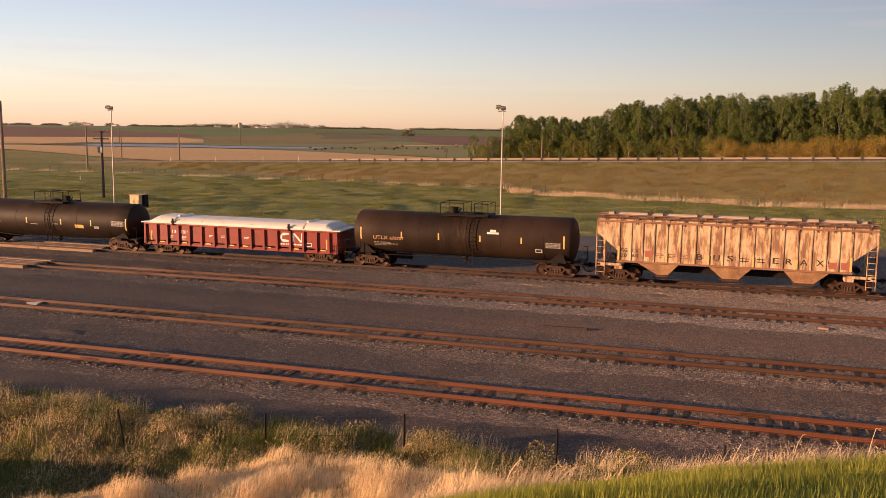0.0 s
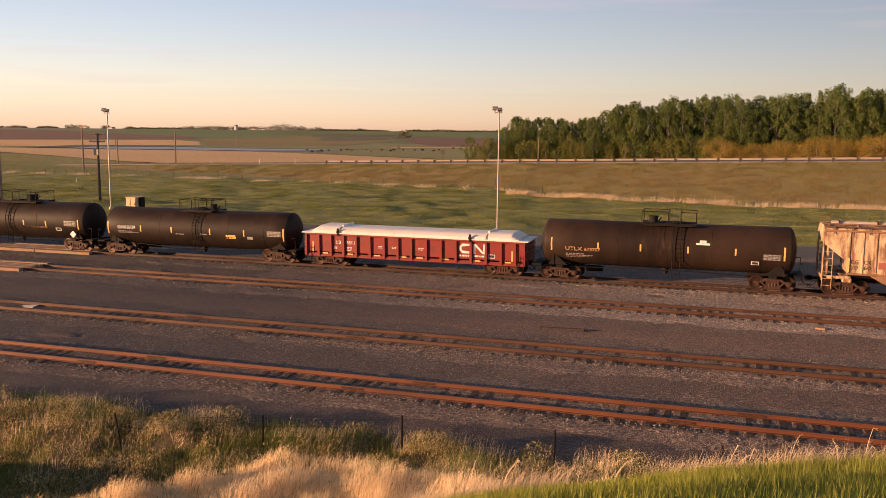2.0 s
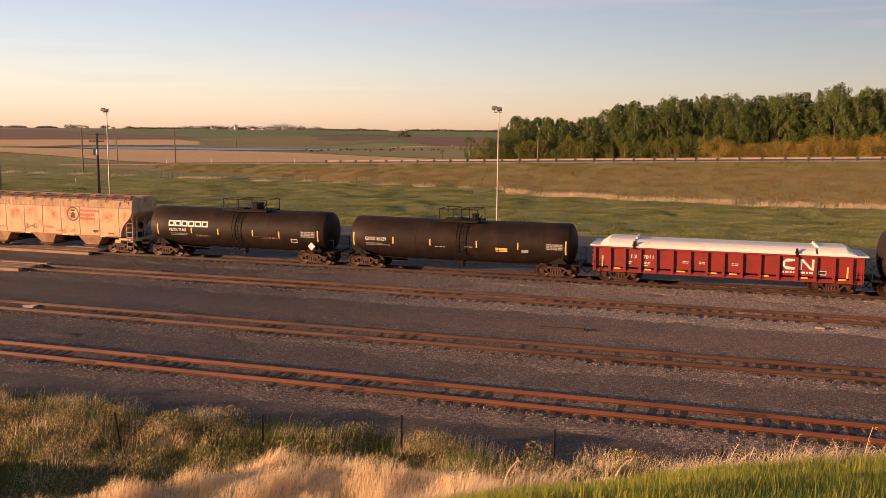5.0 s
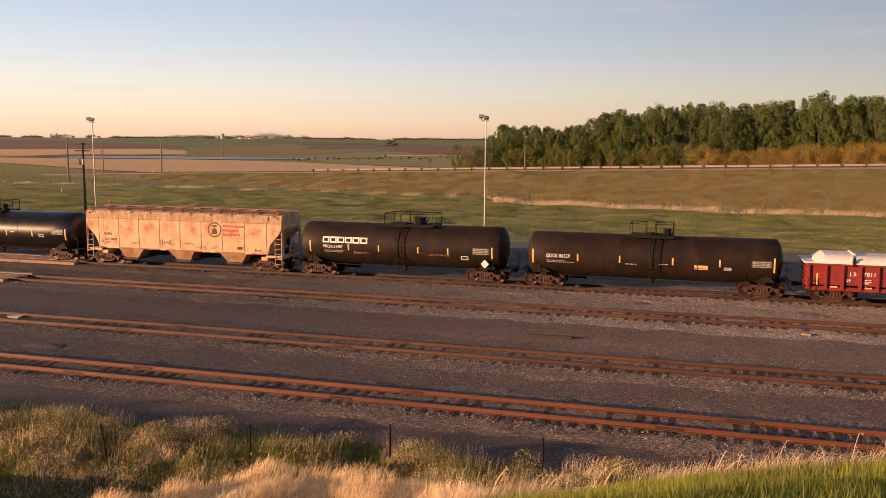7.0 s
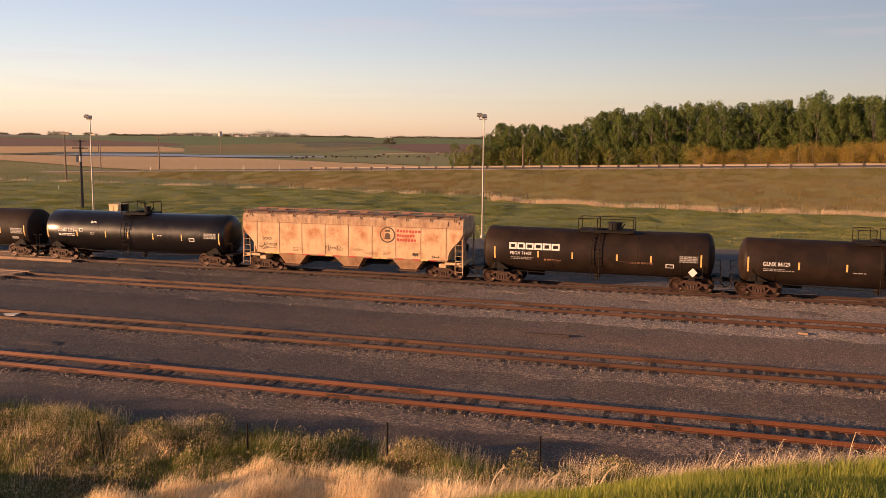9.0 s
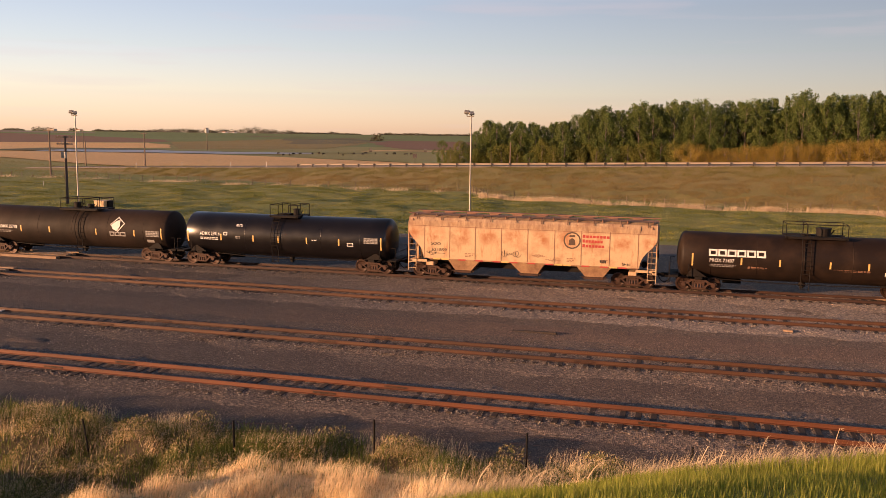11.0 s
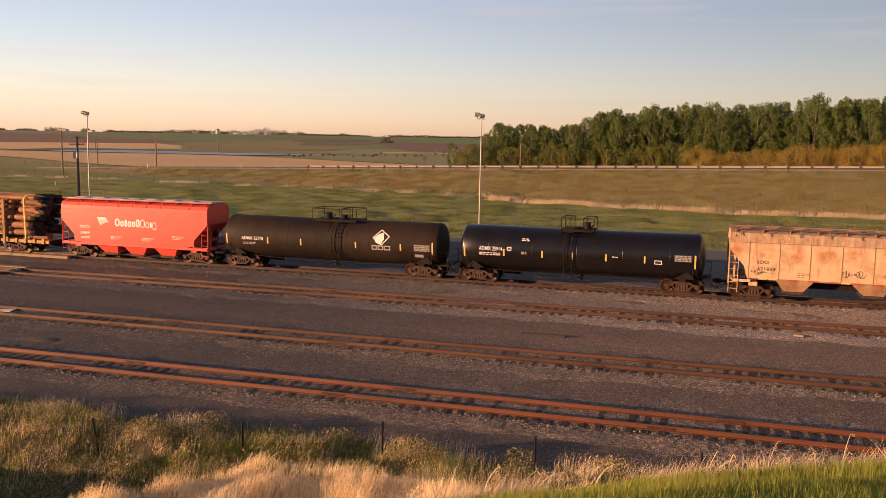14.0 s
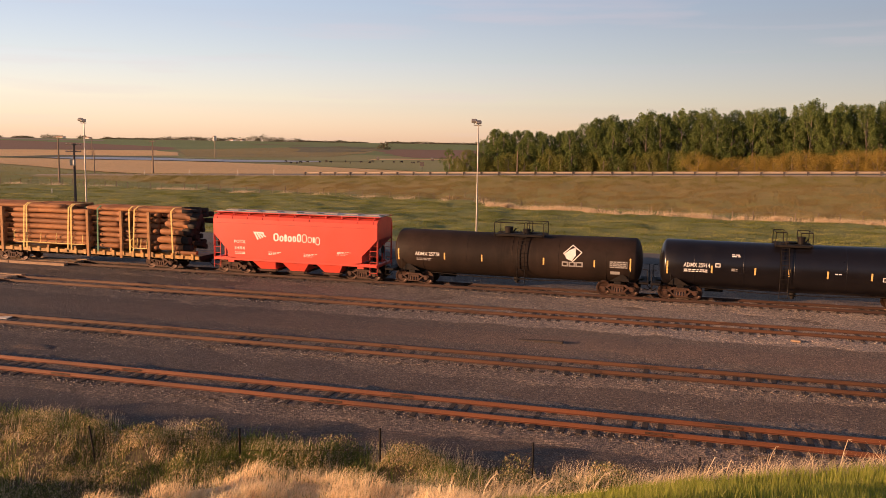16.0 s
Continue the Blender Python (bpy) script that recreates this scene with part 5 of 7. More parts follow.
    for u in (-7.3, 7.0):
        patch_side(u - 0.05, u + 0.05, 1.05, 1.75, "stripe", body, sf, "reflector_stripe")
    # emblem: a rounded loop and a zigzag in white
    lo, hi, t = 1.45, 2.1, 0.14
    outline_patch(body, sf, [(3.6, hi), (4.08, hi), (4.08, hi - t), (3.64, hi - t), (3.55, hi - t - 0.06), (3.41, hi - 0.2)], "mark", "emblem", "white looped emblem")
    outline_patch(body, sf, [(3.6, lo), (4.08, lo), (4.08, lo + t), (3.64, lo + t), (3.55, lo + t + 0.06), (3.41, lo + 0.2)], "mark", "emblem")
    patch_side(3.405, 3.545, lo + 0.2, hi - 0.2, "mark", body, sf, "emblem")
    for c in (4.36, 5.03):
        patch_side(c, c + 0.13, lo, hi, "mark", body, sf, "emblem")
    outline_patch(body, sf, [(4.36, hi), (4.54, hi), (5.16, lo), (4.98, lo)], "mark", "emblem", proud=0.01)
    data_bars(body, sf, 3.38, 1.24, (0.7,), "mark", 0.11, seed=51)
    data_bars(body, sf, 4.4, 1.24, (0.75,), "mark", 0.11, seed=54)
    letter_side("13", -5.6, 1.66, 0.24, "mark", body, sf, 0.42)
    letter_side("7811", -4.8, 1.66, 0.24, "mark", body, sf, 0.64)
    data_bars(body, sf, -5.7, 1.4, (0.25, 0.2), "mark", 0.05, seed=52)
    data_bars(body, sf, -4.75, 1.42, (0.4, 0.4, 0.35), "mark", 0.05, seed=53)
    for u in (-2.4, -1.4, 0.5):
        data_bars(body, sf, u, 1.6, (0.4, 0.35), "mark", 0.04, seed=int(u * 10) + 80)
    patch_side(5.4, 5.85, 1.2, 1.45, "mark", body, sf, "lube_panel")
    patch_side(5.44, 5.81, 1.24, 1.41, "dark_mark", body, sf, "lube_panel", proud=0.01)


def pole_car():
    x = -151.0
    car = start_car("flat_car", x, "yellow flatcar with stakes, loaded with long brown timber poles", "flat car")
    h = 10.1
    bm = bmesh.new()
    box(bm, -h, h, -1.35, 1.35, 0.95, 1.1, 0.02)
    for y in (-1, 1):
        box(bm, -h, h, y * 1.42 - 0.05, y * 1.42 + 0.05, 0.86, 1.12, 0.02)
    part("deck", bm, "yellow", car, "chipped yellow steel deck")
    bm = bmesh.new()
    box(bm, -h, h, -0.3, 0.3, 0.55, 0.948)
    for k in range(13):
        box(bm, -h + 0.8 + k * 1.53, -h + 0.9 + k * 1.53, -1.3, 1.3, 0.7, 0.948)
    part("centre_sill", bm, "soot", car)
    for s in (-1, 1):
        coupler(car, s * h, s)
        truck(car, s * 6.6)
        bm = bmesh.new()
        box(bm, s * h - 0.08, s * h + 0.08, -1.4, 1.4, 0.8, 1.1)
        part("end_sill", bm, "soot", car)
    for k in range(24):
        u = -h + 0.6 + k * 0.83
        bm = bmesh.new()
        box(bm, u - 0.1, u + 0.1, -1.54, -1.46, 0.84 + 0.08 * (k % 3 == 1), 1.2 + 0.06 * (k % 2))
        part("stake_pocket", bm, "yellow", car)
    for u in (-7.0, 0.75, 3.65, 6.0):
        for y in (-1, 1):
            bm = bmesh.new()
            box(bm, u - 0.12, u + 0.12, y * 1.46 - 0.09, y * 1.46 + 0.09, 0.7, 4.2, 0.02)
            part("stake", bm, "stake", car, "upright timber stake")
    # poles: tapered, with rounded tips and tarred butts, laid in stepped tiers
    def pole_mesh(seed, length, radius, tarred=True):
        r = random.Random(seed)
        bm = bmesh.new()
        n, stops = 12, (0.0, 0.25, 0.5, 0.75, 1 - 0.75 / length, 1.0)
        rings = []
        for f in stops:
            u, rr = length * f, radius * (0.88 + 0.12 * f) + r.uniform(-0.008, 0.008)
            oy, oz = r.uniform(-0.015, 0.015), r.uniform(-0.015, 0.015)
            rings.append([(u, oy + rr * math.cos(2 * math.pi * j / n), oz + rr * math.sin(2 * math.pi * j / n)) for j in range(n)])
        tip = rings[0]
        rings.insert(0, [(-0.12, p[1] * 0.8, p[2] * 0.8) for p in tip])
        rings.insert(0, [(-0.22, p[1] * 0.4, p[2] * 0.4) for p in tip])
        loft(bm, rings)
        me = bpy.data.meshes.new("pole")
        bm.to_mesh(me)
        bm.free()
        me.materials.append(M["log"])
        me.materials.append(M["log_end"])
        for pl in me.polygons:
            pl.material_index = 1 if tarred and pl.center.x > length - 0.8 else 0
            pl.use_smooth = abs(pl.normal.x) < 0.9
        return me

    r = random.Random(12)

    def lay(mesh, u, y, z):
        ob = new("pole", mesh)
        ob.parent = car
        ob.matrix_basis = pose(u, y, z, r.uniform(0, 360), r.uniform(-0.5, 0.5), r.uniform(-0.4, 0.4))

    # face tiers: from, length, radius, rows, spacing, stagger
    tiers = ((-10.0, 3.1, 0.19, 7, 0.4, 0.15), (-5.85, 6.9, 0.205, 7, 0.4, 0.28), (1.85, 2.6, 0.19, 7, 0.4, 0.1), (4.7, 2.0, 0.2, 7, 0.4, 0.12), (6.75, 2.5, 0.27, 5, 0.58, 0.25))
    for k, (u, length, radius, rows, step, off) in enumerate(tiers):
        kinds = [pole_mesh(100 + k * 3 + j, length, radius * (0.95 + 0.1 * j), k == 4) for j in range(2)]
        for row in range(rows):
            push = 0.9 if k == 4 and row >= rows - 2 else 0.0
            lay(kinds[row % 2], u + r.uniform(-off, off) + push, -1.2 + r.uniform(-0.03, 0.05), 1.56 + (radius - 0.19) + row * step)
    back = [pole_mesh(130 + j, (9.0, 9.3, 8.6, 9.6)[j], 0.19) for j in range(4)]
    plain_back = [pole_mesh(130 + j, (9.0, 9.3, 8.6, 9.6)[j], 0.19, False) for j in range(4)]
    for row in range(7):
        for col in range(5):
            for first in (-9.9, -0.1):
                lay((back if first > -5 else plain_back)[r.randrange(4)], first + r.uniform(-0.4, 0.4) + (0.35 if row > 4 else 0), -0.78 + col * 0.46 + r.uniform(-0.02, 0.02), 1.56 + row * 0.4)
    top_row = [pole_mesh(140 + j % 3, 8.2 + 0.5 * (j % 3), 0.17, j > 2) for j in range(6)]
    for col in range(6):
        for first in (-9.6, 0.6):
            lay(top_row[(col + (first > 0)) % 3 + 3 * (first > 0)], first + r.uniform(-0.3, 0.3), -1.1 + col * 0.42, 4.32 + r.uniform(-0.02, 0.05))
    for u in (-8.4, -3.0, -0.6, 2.6, 5.2, 8.1):
        bm = bmesh.new()
        box(bm, u - 0.08, u + 0.08, -1.3, 1.3, 1.1, 1.37)
        part("bolster", bm, "stake", car, "timber bolster under the poles")
    for u, lean, material in ((-5.05, 0.1, "strap"), (-4.75, 0.0, "strap"), (-1.05, 0.12, "strap"), (-0.72, 0.0, "strap"), (1.62, 0.0, "green_strap"), (4.4, -0.08, "strap"), (4.68, 0.1, "strap"), (8.0, -0.15, "strap")):
        bm = bmesh.new()
        loft(bm, [[(u + d + lean * f + w, y + 0.02 * (w > 0), z) for w in (-0.055, 0.055)] + [(u + d + lean * f + w, y + 0.02, z - 0.01) for w in (0.055, -0.055)]
                  for f, d, y, z in ((0, 0, -1.53, 1.1), (0.5, 0, -1.5, 2.8), (1.0, 0, -1.44, 4.3), (1.1, 0.1, -1.1, 4.56), (1.2, 0.5, 0.2, 4.58), (1.2, 0.6, 1.3, 4.5))])
        part("tie_strap", bm, material, car, "dull green webbing strap" if material == "green_strap" else "pale yellow webbing tie-down strap")
    # low pipe racks hung on the side
    for u0, u1, z0, z1 in ((-5.85, 0.5, 1.55, 2.45), (4.5, 5.9, 1.5, 2.2)):
        bm = bmesh.new()
        chain(bm, [(u0 + 0.2, -1.56, z1), (u0, -1.56, z1 - 0.15), (u0, -1.56, z0 + 0.15), (u0 + 0.2, -1.56, z0), (u1, -1.56, z0)], 0.03, 6)
        part("pipe_rack", bm, "strap", car, "pale yellow pipe rack on the flatcar's side")
        for f in (0.15, 0.38, 0.6, 0.97):
            bm = bmesh.new()
            u = u0 + (u1 - u0) * f
            rod(bm, (u, -1.57, z0), (u + 0.06, -1.56, z0 + 0.75), 0.03, 6)
            part("rack_post", bm, "strap", car)
    bm = bmesh.new()
    rod(bm, (h - 2.0, -1.1, 1.3), (h - 0.4, -1.0, 1.3), 0.17, 12)
    part("pole", bm, "log", car)


ribbed_hopper()
tank_cars()
gondola()
smooth_hopper()
red_hopper()
pole_car()


# ---- beyond the tracks: fields, highway, lamps, poles, fence, trees ----
def leafy(name, tones, shine=0.5, through_light=0.4):
    """Leaves and blades: each one a little different, with light coming through."""
    n = Nodes(name)
    geo = n.add("ShaderNodeNewGeometry")
    k = geo.outputs["Random Per Island"]
    info = n.add("ShaderNodeObjectInfo")
    col = n.ramp(k, [(i / (len(tones) - 1), c) for i, c in enumerate(tones)])
    tree = n.math("MULTIPLY", info.outputs["Random"], 0.35)
    col = n.mix(tree, col, tuple(c * 0.55 for c in tones[0]))
    n.done(col, 0.6, 0.0, 0.25)
    tl = n.add("ShaderNodeBsdfTranslucent")
    n.link(col, tl.inputs[0])
    mx = n.add("ShaderNodeMixShader")
    mx.inputs[0].default_value = through_light
    n.link(n.bsdf.outputs[0], mx.inputs[1])
    n.link(tl.outputs[0], mx.inputs[2])
    n.link(mx.outputs[0], n.tree.nodes["Material Output"].inputs[0])
    return n.mat


M["poplar"] = leafy("poplar_leaves", ((0.085, 0.125, 0.027), (0.12, 0.165, 0.038), (0.16, 0.2, 0.05), (0.22, 0.24, 0.074)))
M["willow"] = leafy("budding_willow", ((0.34, 0.24, 0.045), (0.45, 0.3, 0.06), (0.4, 0.28, 0.06), (0.3, 0.25, 0.05)))
M["undergrowth"] = leafy("undergrowth_leaves", ((0.15, 0.17, 0.032), (0.19, 0.2, 0.04), (0.23, 0.22, 0.05), (0.27, 0.245, 0.06)))
M["bark"] = worn("grey_bark", (0.24, 0.195, 0.15), (0.11, 0.09, 0.07), 2, 0.5, 0.9, 0, 15, 0.5)
M["cow"] = plain("dark_hide", (0.022, 0.014, 0.011), 0.8)
M["far_wood"] = leafy("far_woods", ((0.09, 0.082, 0.045), (0.12, 0.105, 0.057), (0.15, 0.125, 0.072)))
M["barn"] = plain("white_siding", (0.6, 0.55, 0.48), 0.7)
M["guard"] = worn("weathered_guardrail", (0.34, 0.27, 0.2), (0.25, 0.2, 0.15), 0.5, 0.5, 0.6, 0.1)


def field(name, corners, material, label, lift):
    """A field or pool as a sheet on the plain, with a gently uneven edge."""
    bm = bmesh.new()
    pts = []
    for k, (a, b) in enumerate(corners):
        c, d = corners[(k + 1) % len(corners)]
        n = max(2, int(math.hypot(c - a, d - b) / 25))
        for i in range(n):
            f = i / n
            x, y = a + (c - a) * f, b + (d - b) * f
            w = min(12.0, math.hypot(x, y) * 0.012)
            pts.append((x + wobble(x, y, 0.02, w), y + wobble(x + 50, y, 0.02, w), GROUND + lift))
    bm.faces.new([bm.verts.new(p) for p in pts])
    bmesh.ops.triangulate(bm, faces=bm.faces[:])
    for cut in PLAIN_Y:
        bmesh.ops.bisect_plane(bm, geom=bm.verts[:] + bm.edges[:] + bm.faces[:], plane_co=(0, cut, 0), plane_no=(0, 1, 0))
    for v in bm.verts:
        v.co.z += plain_rise(v.co.y)
    bm.normal_update()
    for f in bm.faces:
        if f.normal.z < 0:
            f.normal_flip()
    return tagged(part(name, bm, material), label, name.replace("_", " "), kind="structure")


field("crop_field", [(-3600, 1490), (-1500, 900), (-700, 640), (-260, 640), (-60, 560), (900, 900), (2500, 1490)], "green_field", "far green spring crop on the plain", 0.05)
field("ploughed_field", [(-2400, 1240), (-1134, 1216), (-955, 1138), (-770, 1028), (-641, 942), (-546, 842), (-471, 738), (-464, 682), (-500, 630), (-527, 564), (-620, 470), (-1400, 700)], "brown_field", "dark brown ploughed field", 0.12)
field("fallow_strip", [(-2300, 1420), (-1302, 1396), (-1106, 1318), (-962, 1284), (-930, 1240), (-1134, 1250), (-2400, 1290)], "fallow", "greyish fallow strip on the rise", 0.16)
field("stubble_strip", [(-620, 465), (-527, 560), (-490, 615), (-441, 656), (-379, 594), (-309, 480), (-320, 412), (-321, 372), (-353, 378), (-480, 400)], "tan_field", "pale dry strip beside the water", 0.14)
field("hay_meadow", [(-471, 738), (-471, 810), (-484, 1028), (-423, 1068), (-349, 990), (-274, 718), (-226, 532), (-246, 490), (-284, 450)], "meadow", "grey-green meadow on the rise", 0.12)
field("dark_crop", [(-503, 1060), (-429, 1084), (-367, 1022), (-324, 958), (-308, 778), (-322, 706), (-350, 730), (-410, 870)], "dark_crop", "dark green patch of young crop", 0.18)
field("ploughed_patch", [(-325, 904), (-343, 1016), (-200, 1010), (-90, 572), (-172, 556), (-205, 606), (-273, 768)], "brown_field", "reddish ploughed patch behind the pasture", 0.17)
field("cattle_pasture", [(-199, 398), (-187, 440), (-173, 492), (-60, 504), (-50, 260), (-79, 270), (-96, 298), (-136, 320)], "pasture", "short green pasture grazed by cattle", 0.2)
field("stubble_field", [(-420, 330), (-316, 338), (-304, 346), (-273, 344), (-232, 350), (-198, 350), (-147, 322), (-91, 288), (-89, 252), (-106, 228), (-126, 216), (-141, 210), (-164, 218), (-193, 234), (-260, 278), (-420, 318)], "tan_field", "broad tan stubble field", 0.25)
field("slough", [(-300, 350), (-310, 388), (-268, 408), (-249, 398), (-227, 402), (-199, 406), (-176, 410), (-170, 396), (-183, 378), (-203, 362), (-238, 358)], "water", "shallow slough of pale still water", 0.3)
field("wet_margin", [(-330, 352), (-345, 418), (-321, 432), (-284, 428), (-262, 412), (-283, 406), (-310, 392), (-304, 352)], "dark_crop", "dark wet edge of the slough", 0.34)
field("wet_margin", [(-249, 400), (-227, 404), (-199, 409), (-150, 412), (-150, 418), (-199, 416), (-227, 411), (-249, 408)], "dark_crop", "dark wet edge of the slough", 0.34)
field("hedge_line", [(-640, 1180), (-480, 1110), (-350, 1080), (-350, 1096), (-480, 1128), (-640, 1200)], "brown_field", "dark strip of rough growth between two fields", 0.36)
field("farm_track", [(-178, 468), (-181, 508), (-167, 520), (-100, 540), (-100, 512), (-160, 498)], "tan_field", "pale trampled farm yard", 0.24)


def far_woods(name, spots, label):
    """Windbreaks on the horizon: clumps of leaf-sized cards."""
    r = random.Random(5)
    verts, faces = [], []
    for x, y, w, h in spots:
        n = int(w * 4.5) + 60
        for k in range(n):
            u = r.uniform(-0.5, 0.5)
            cx, cy = x + u * w, y + r.uniform(-5, 5)
            hh = h * (0.6 + 0.4 * math.cos(u * 3)) * r.uniform(0.5, 1.1)
            foot = GROUND + plain_rise(cy)
            cz = foot + r.uniform(0.0, 0.9) * hh
            s = r.uniform(0.5, 1.1)
            for j in range(2):
                a, b = r.uniform(0, 6.28), r.uniform(-0.6, 0.6)
                p = Vector((cx + r.uniform(-2, 2), cy, max(foot, cz - s * 0.5)))
                q = Vector((math.cos(a), math.sin(a), b)) * s
                t = Vector((-math.sin(a) * b, math.cos(a) * b, 1)) * s
                i = len(verts)
                verts += [p - q, p + q, p + q * 0.7 + t, p - q * 0.6 + t * 0.9]
                faces.append((i, i + 1, i + 2, i + 3))
    me = bpy.data.meshes.new(name)
    me.from_pydata(verts, [], faces)
    return tagged(part_of(name, me, "far_wood"), label, "trees", kind="stuff")


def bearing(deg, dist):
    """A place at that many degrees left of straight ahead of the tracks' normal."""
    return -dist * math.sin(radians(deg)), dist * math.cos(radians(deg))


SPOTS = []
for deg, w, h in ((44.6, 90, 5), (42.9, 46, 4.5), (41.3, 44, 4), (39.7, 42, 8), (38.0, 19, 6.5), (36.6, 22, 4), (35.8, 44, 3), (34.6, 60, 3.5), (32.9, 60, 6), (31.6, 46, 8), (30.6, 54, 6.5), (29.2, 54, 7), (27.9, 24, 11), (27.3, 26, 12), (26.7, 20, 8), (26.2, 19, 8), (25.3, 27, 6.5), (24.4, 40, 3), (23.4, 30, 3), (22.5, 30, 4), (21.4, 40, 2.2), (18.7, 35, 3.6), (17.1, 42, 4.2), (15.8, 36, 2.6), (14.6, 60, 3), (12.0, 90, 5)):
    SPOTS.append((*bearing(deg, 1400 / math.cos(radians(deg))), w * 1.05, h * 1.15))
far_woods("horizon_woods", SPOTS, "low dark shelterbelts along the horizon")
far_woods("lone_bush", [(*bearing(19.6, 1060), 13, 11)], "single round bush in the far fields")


def farmhouse(x, y, w, h, label):
    top = thing("farm_building", pose(x, y, GROUND + plain_rise(y)), label, "farm building", "far farm buildings")
    bm = bmesh.new()
    box(bm, -w / 2, w / 2, -4, 4, 0, h)
    part("wall", bm, "barn", top)
    bm = bmesh.new()
    slab(bm, [(-w / 2 - 0.5, h), (w / 2 + 0.5, h), (w / 2 - 1, h + 1.2), (-w / 2 + 1, h + 1.2)], -4.4, 4.4)
    part("roof", bm, "rust_roof", top)


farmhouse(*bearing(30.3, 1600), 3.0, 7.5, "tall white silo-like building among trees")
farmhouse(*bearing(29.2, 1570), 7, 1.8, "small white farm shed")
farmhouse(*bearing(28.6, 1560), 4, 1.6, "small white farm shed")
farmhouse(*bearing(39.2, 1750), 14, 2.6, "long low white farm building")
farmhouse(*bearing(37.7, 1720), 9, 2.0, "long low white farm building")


def cow(x, y, turn, size):
    top = thing("cow", pose(x, y, GROUND + 0.2, 0, 0, turn), "dark cow standing on the far pasture", "cow", "grazing cattle")
    bm = bmesh.new()
    r = []
    for u, w, h0, h1 in ((-0.95, 0.12, 1.0, 1.25), (-0.85, 0.28, 0.8, 1.4), (-0.3, 0.36, 0.65, 1.42), (0.4, 0.34, 0.65, 1.4), (0.75, 0.22, 0.85, 1.42), (0.9, 0.15, 0.95, 1.35)):
        r.append([(u * size, w * size * math.cos(a), size * ((h0 + h1) / 2 + (h1 - h0) / 2 * math.sin(a))) for a in [2 * math.pi * k / 8 for k in range(8)]])
    loft(bm, r)
    part("body", bm, "cow", top)
    bm = bmesh.new()
    rod(bm, (0.85 * size, 0, 1.2 * size), (1.3 * size, 0, 0.75 * size), 0.16 * size, 6, 0.12 * size)
    rod(bm, (1.25 * size, 0, 0.85 * size), (1.5 * size, 0, 0.5 * size), 0.13 * size, 6, 0.08 * size)
    part("head", bm, "cow", top)
    for a in (-0.7, 0.6):
        for b in (-0.2, 0.2):
            bm = bmesh.new()
            rod(bm, (a * size, b * size, 0), (a * size, b * size, 0.8 * size), 0.07 * size, 6, 0.11 * size)
            part("leg", bm, "cow", top)


for k, (x, y) in enumerate(((-182, 375), (-167, 349), (-165, 351), (-170, 373), (-167, 380), (-168, 390), (-162, 381), (-161, 397), (-151, 392), (-144, 385), (-148, 396), (-151, 408), (-147, 411), (-139, 405), (-137, 411), (-132, 411), (-130, 416), (-168, 361), (-147, 368), (-128, 402))):
    cow(x, y, (k * 67) % 360, 0.6 + 0.07 * (k % 3))


def round_bale(x, y):
    bm = bmesh.new()
    rod(bm, (-0.8, 0, 1.0), (0.8, 0, 1.0), 1.0, 14)
    ob = part("feeder_shed", bm, "bark")
    ob.matrix_world = pose(x, y, GROUND + 0.2, 0, 0, 20)
    tagged(ob, "dark round feeder on the far pasture", "feeder")


round_bale(-141, 478)
round_bale(-168, 462)


# raised highway with its rail
def highway():
    me = bpy.data.meshes.new("highway")
    verts, faces = [], []
    n = 0
    for s in np.arange(-140, 330, 10.0):
        z = ramp_height(s) + 0.06
        for d in (-1.2, -4.5, -8, -11):
            verts.append(ramp_point(s, d, z + 0.03 * (d in (-4.5, -8))))
        n += 1
    for i in range(n - 1):
        for k in range(3):
            faces.append((i * 4 + k, i * 4 + k + 1, (i + 1) * 4 + k + 1, (i + 1) * 4 + k))
    me.from_pydata(verts, [], faces)
    tagged(part_of("highway", me, "asphalt"), "grey two-lane highway on a grassy embankment", "road", kind="structure")
    me = bpy.data.meshes.new("road_shoulder")
    verts = [ramp_point(s, d + 0.15 * math.sin(s * 1.3), ramp_height(s) + z) for s in np.arange(-140, 330, 3.0) for d, z in ((-1.3, 0.09), (0.0, 0.06), (0.9, -0.1))]
    m = len(verts) // 3
    me.from_pydata(verts, [], [(i * 3 + k, i * 3 + k + 1, i * 3 + k + 4, i * 3 + k + 3) for i in range(m - 1) for k in range(2)])
    tagged(part_of("road_shoulder", me, "shoulder"), "pale gravel shoulder under the guardrail", "road shoulder", kind="structure")
    top = thing("guardrail", pose(0, 0, 0), "long pale steel guardrail on dark wooden posts", "guardrail")
    bm = bmesh.new()
    prof = [(0.0, 0.36), (0.05, 0.4), (0.0, 0.5), (0.0, 0.56), (0.05, 0.66), (0.0, 0.71), (-0.03, 0.71), (-0.03, 0.36)]
    loft(bm, [[ramp_point(s, a, ramp_height(s) + b) for a, b in prof] for s in np.arange(-57.15, 100, 3.81)])
    part("beam", bm, "guard", top)
    bm = bmesh.new()
    box(bm, -0.13, 0.13, -0.1, 0.1, -0.3, 0.7, 0.015)
    post = part("post", bm, "dark_pole", top)
    post.matrix_basis = Matrix.Translation(ramp_point(-57.15, 0.16, ramp_height(-57.15))) @ pose(0, 0, 0, 0, 0, math.degrees(RAMP_TURN))
    for k in range(1, 41):
        s = -57.15 + 3.81 * k
        ob = new("post", post.data)
        ob.parent = top
        ob.matrix_basis = Matrix.Translation(ramp_point(s, 0.16, ramp_height(s))) @ pose(0, 0, 0, 0, 0, math.degrees(RAMP_TURN))


highway()


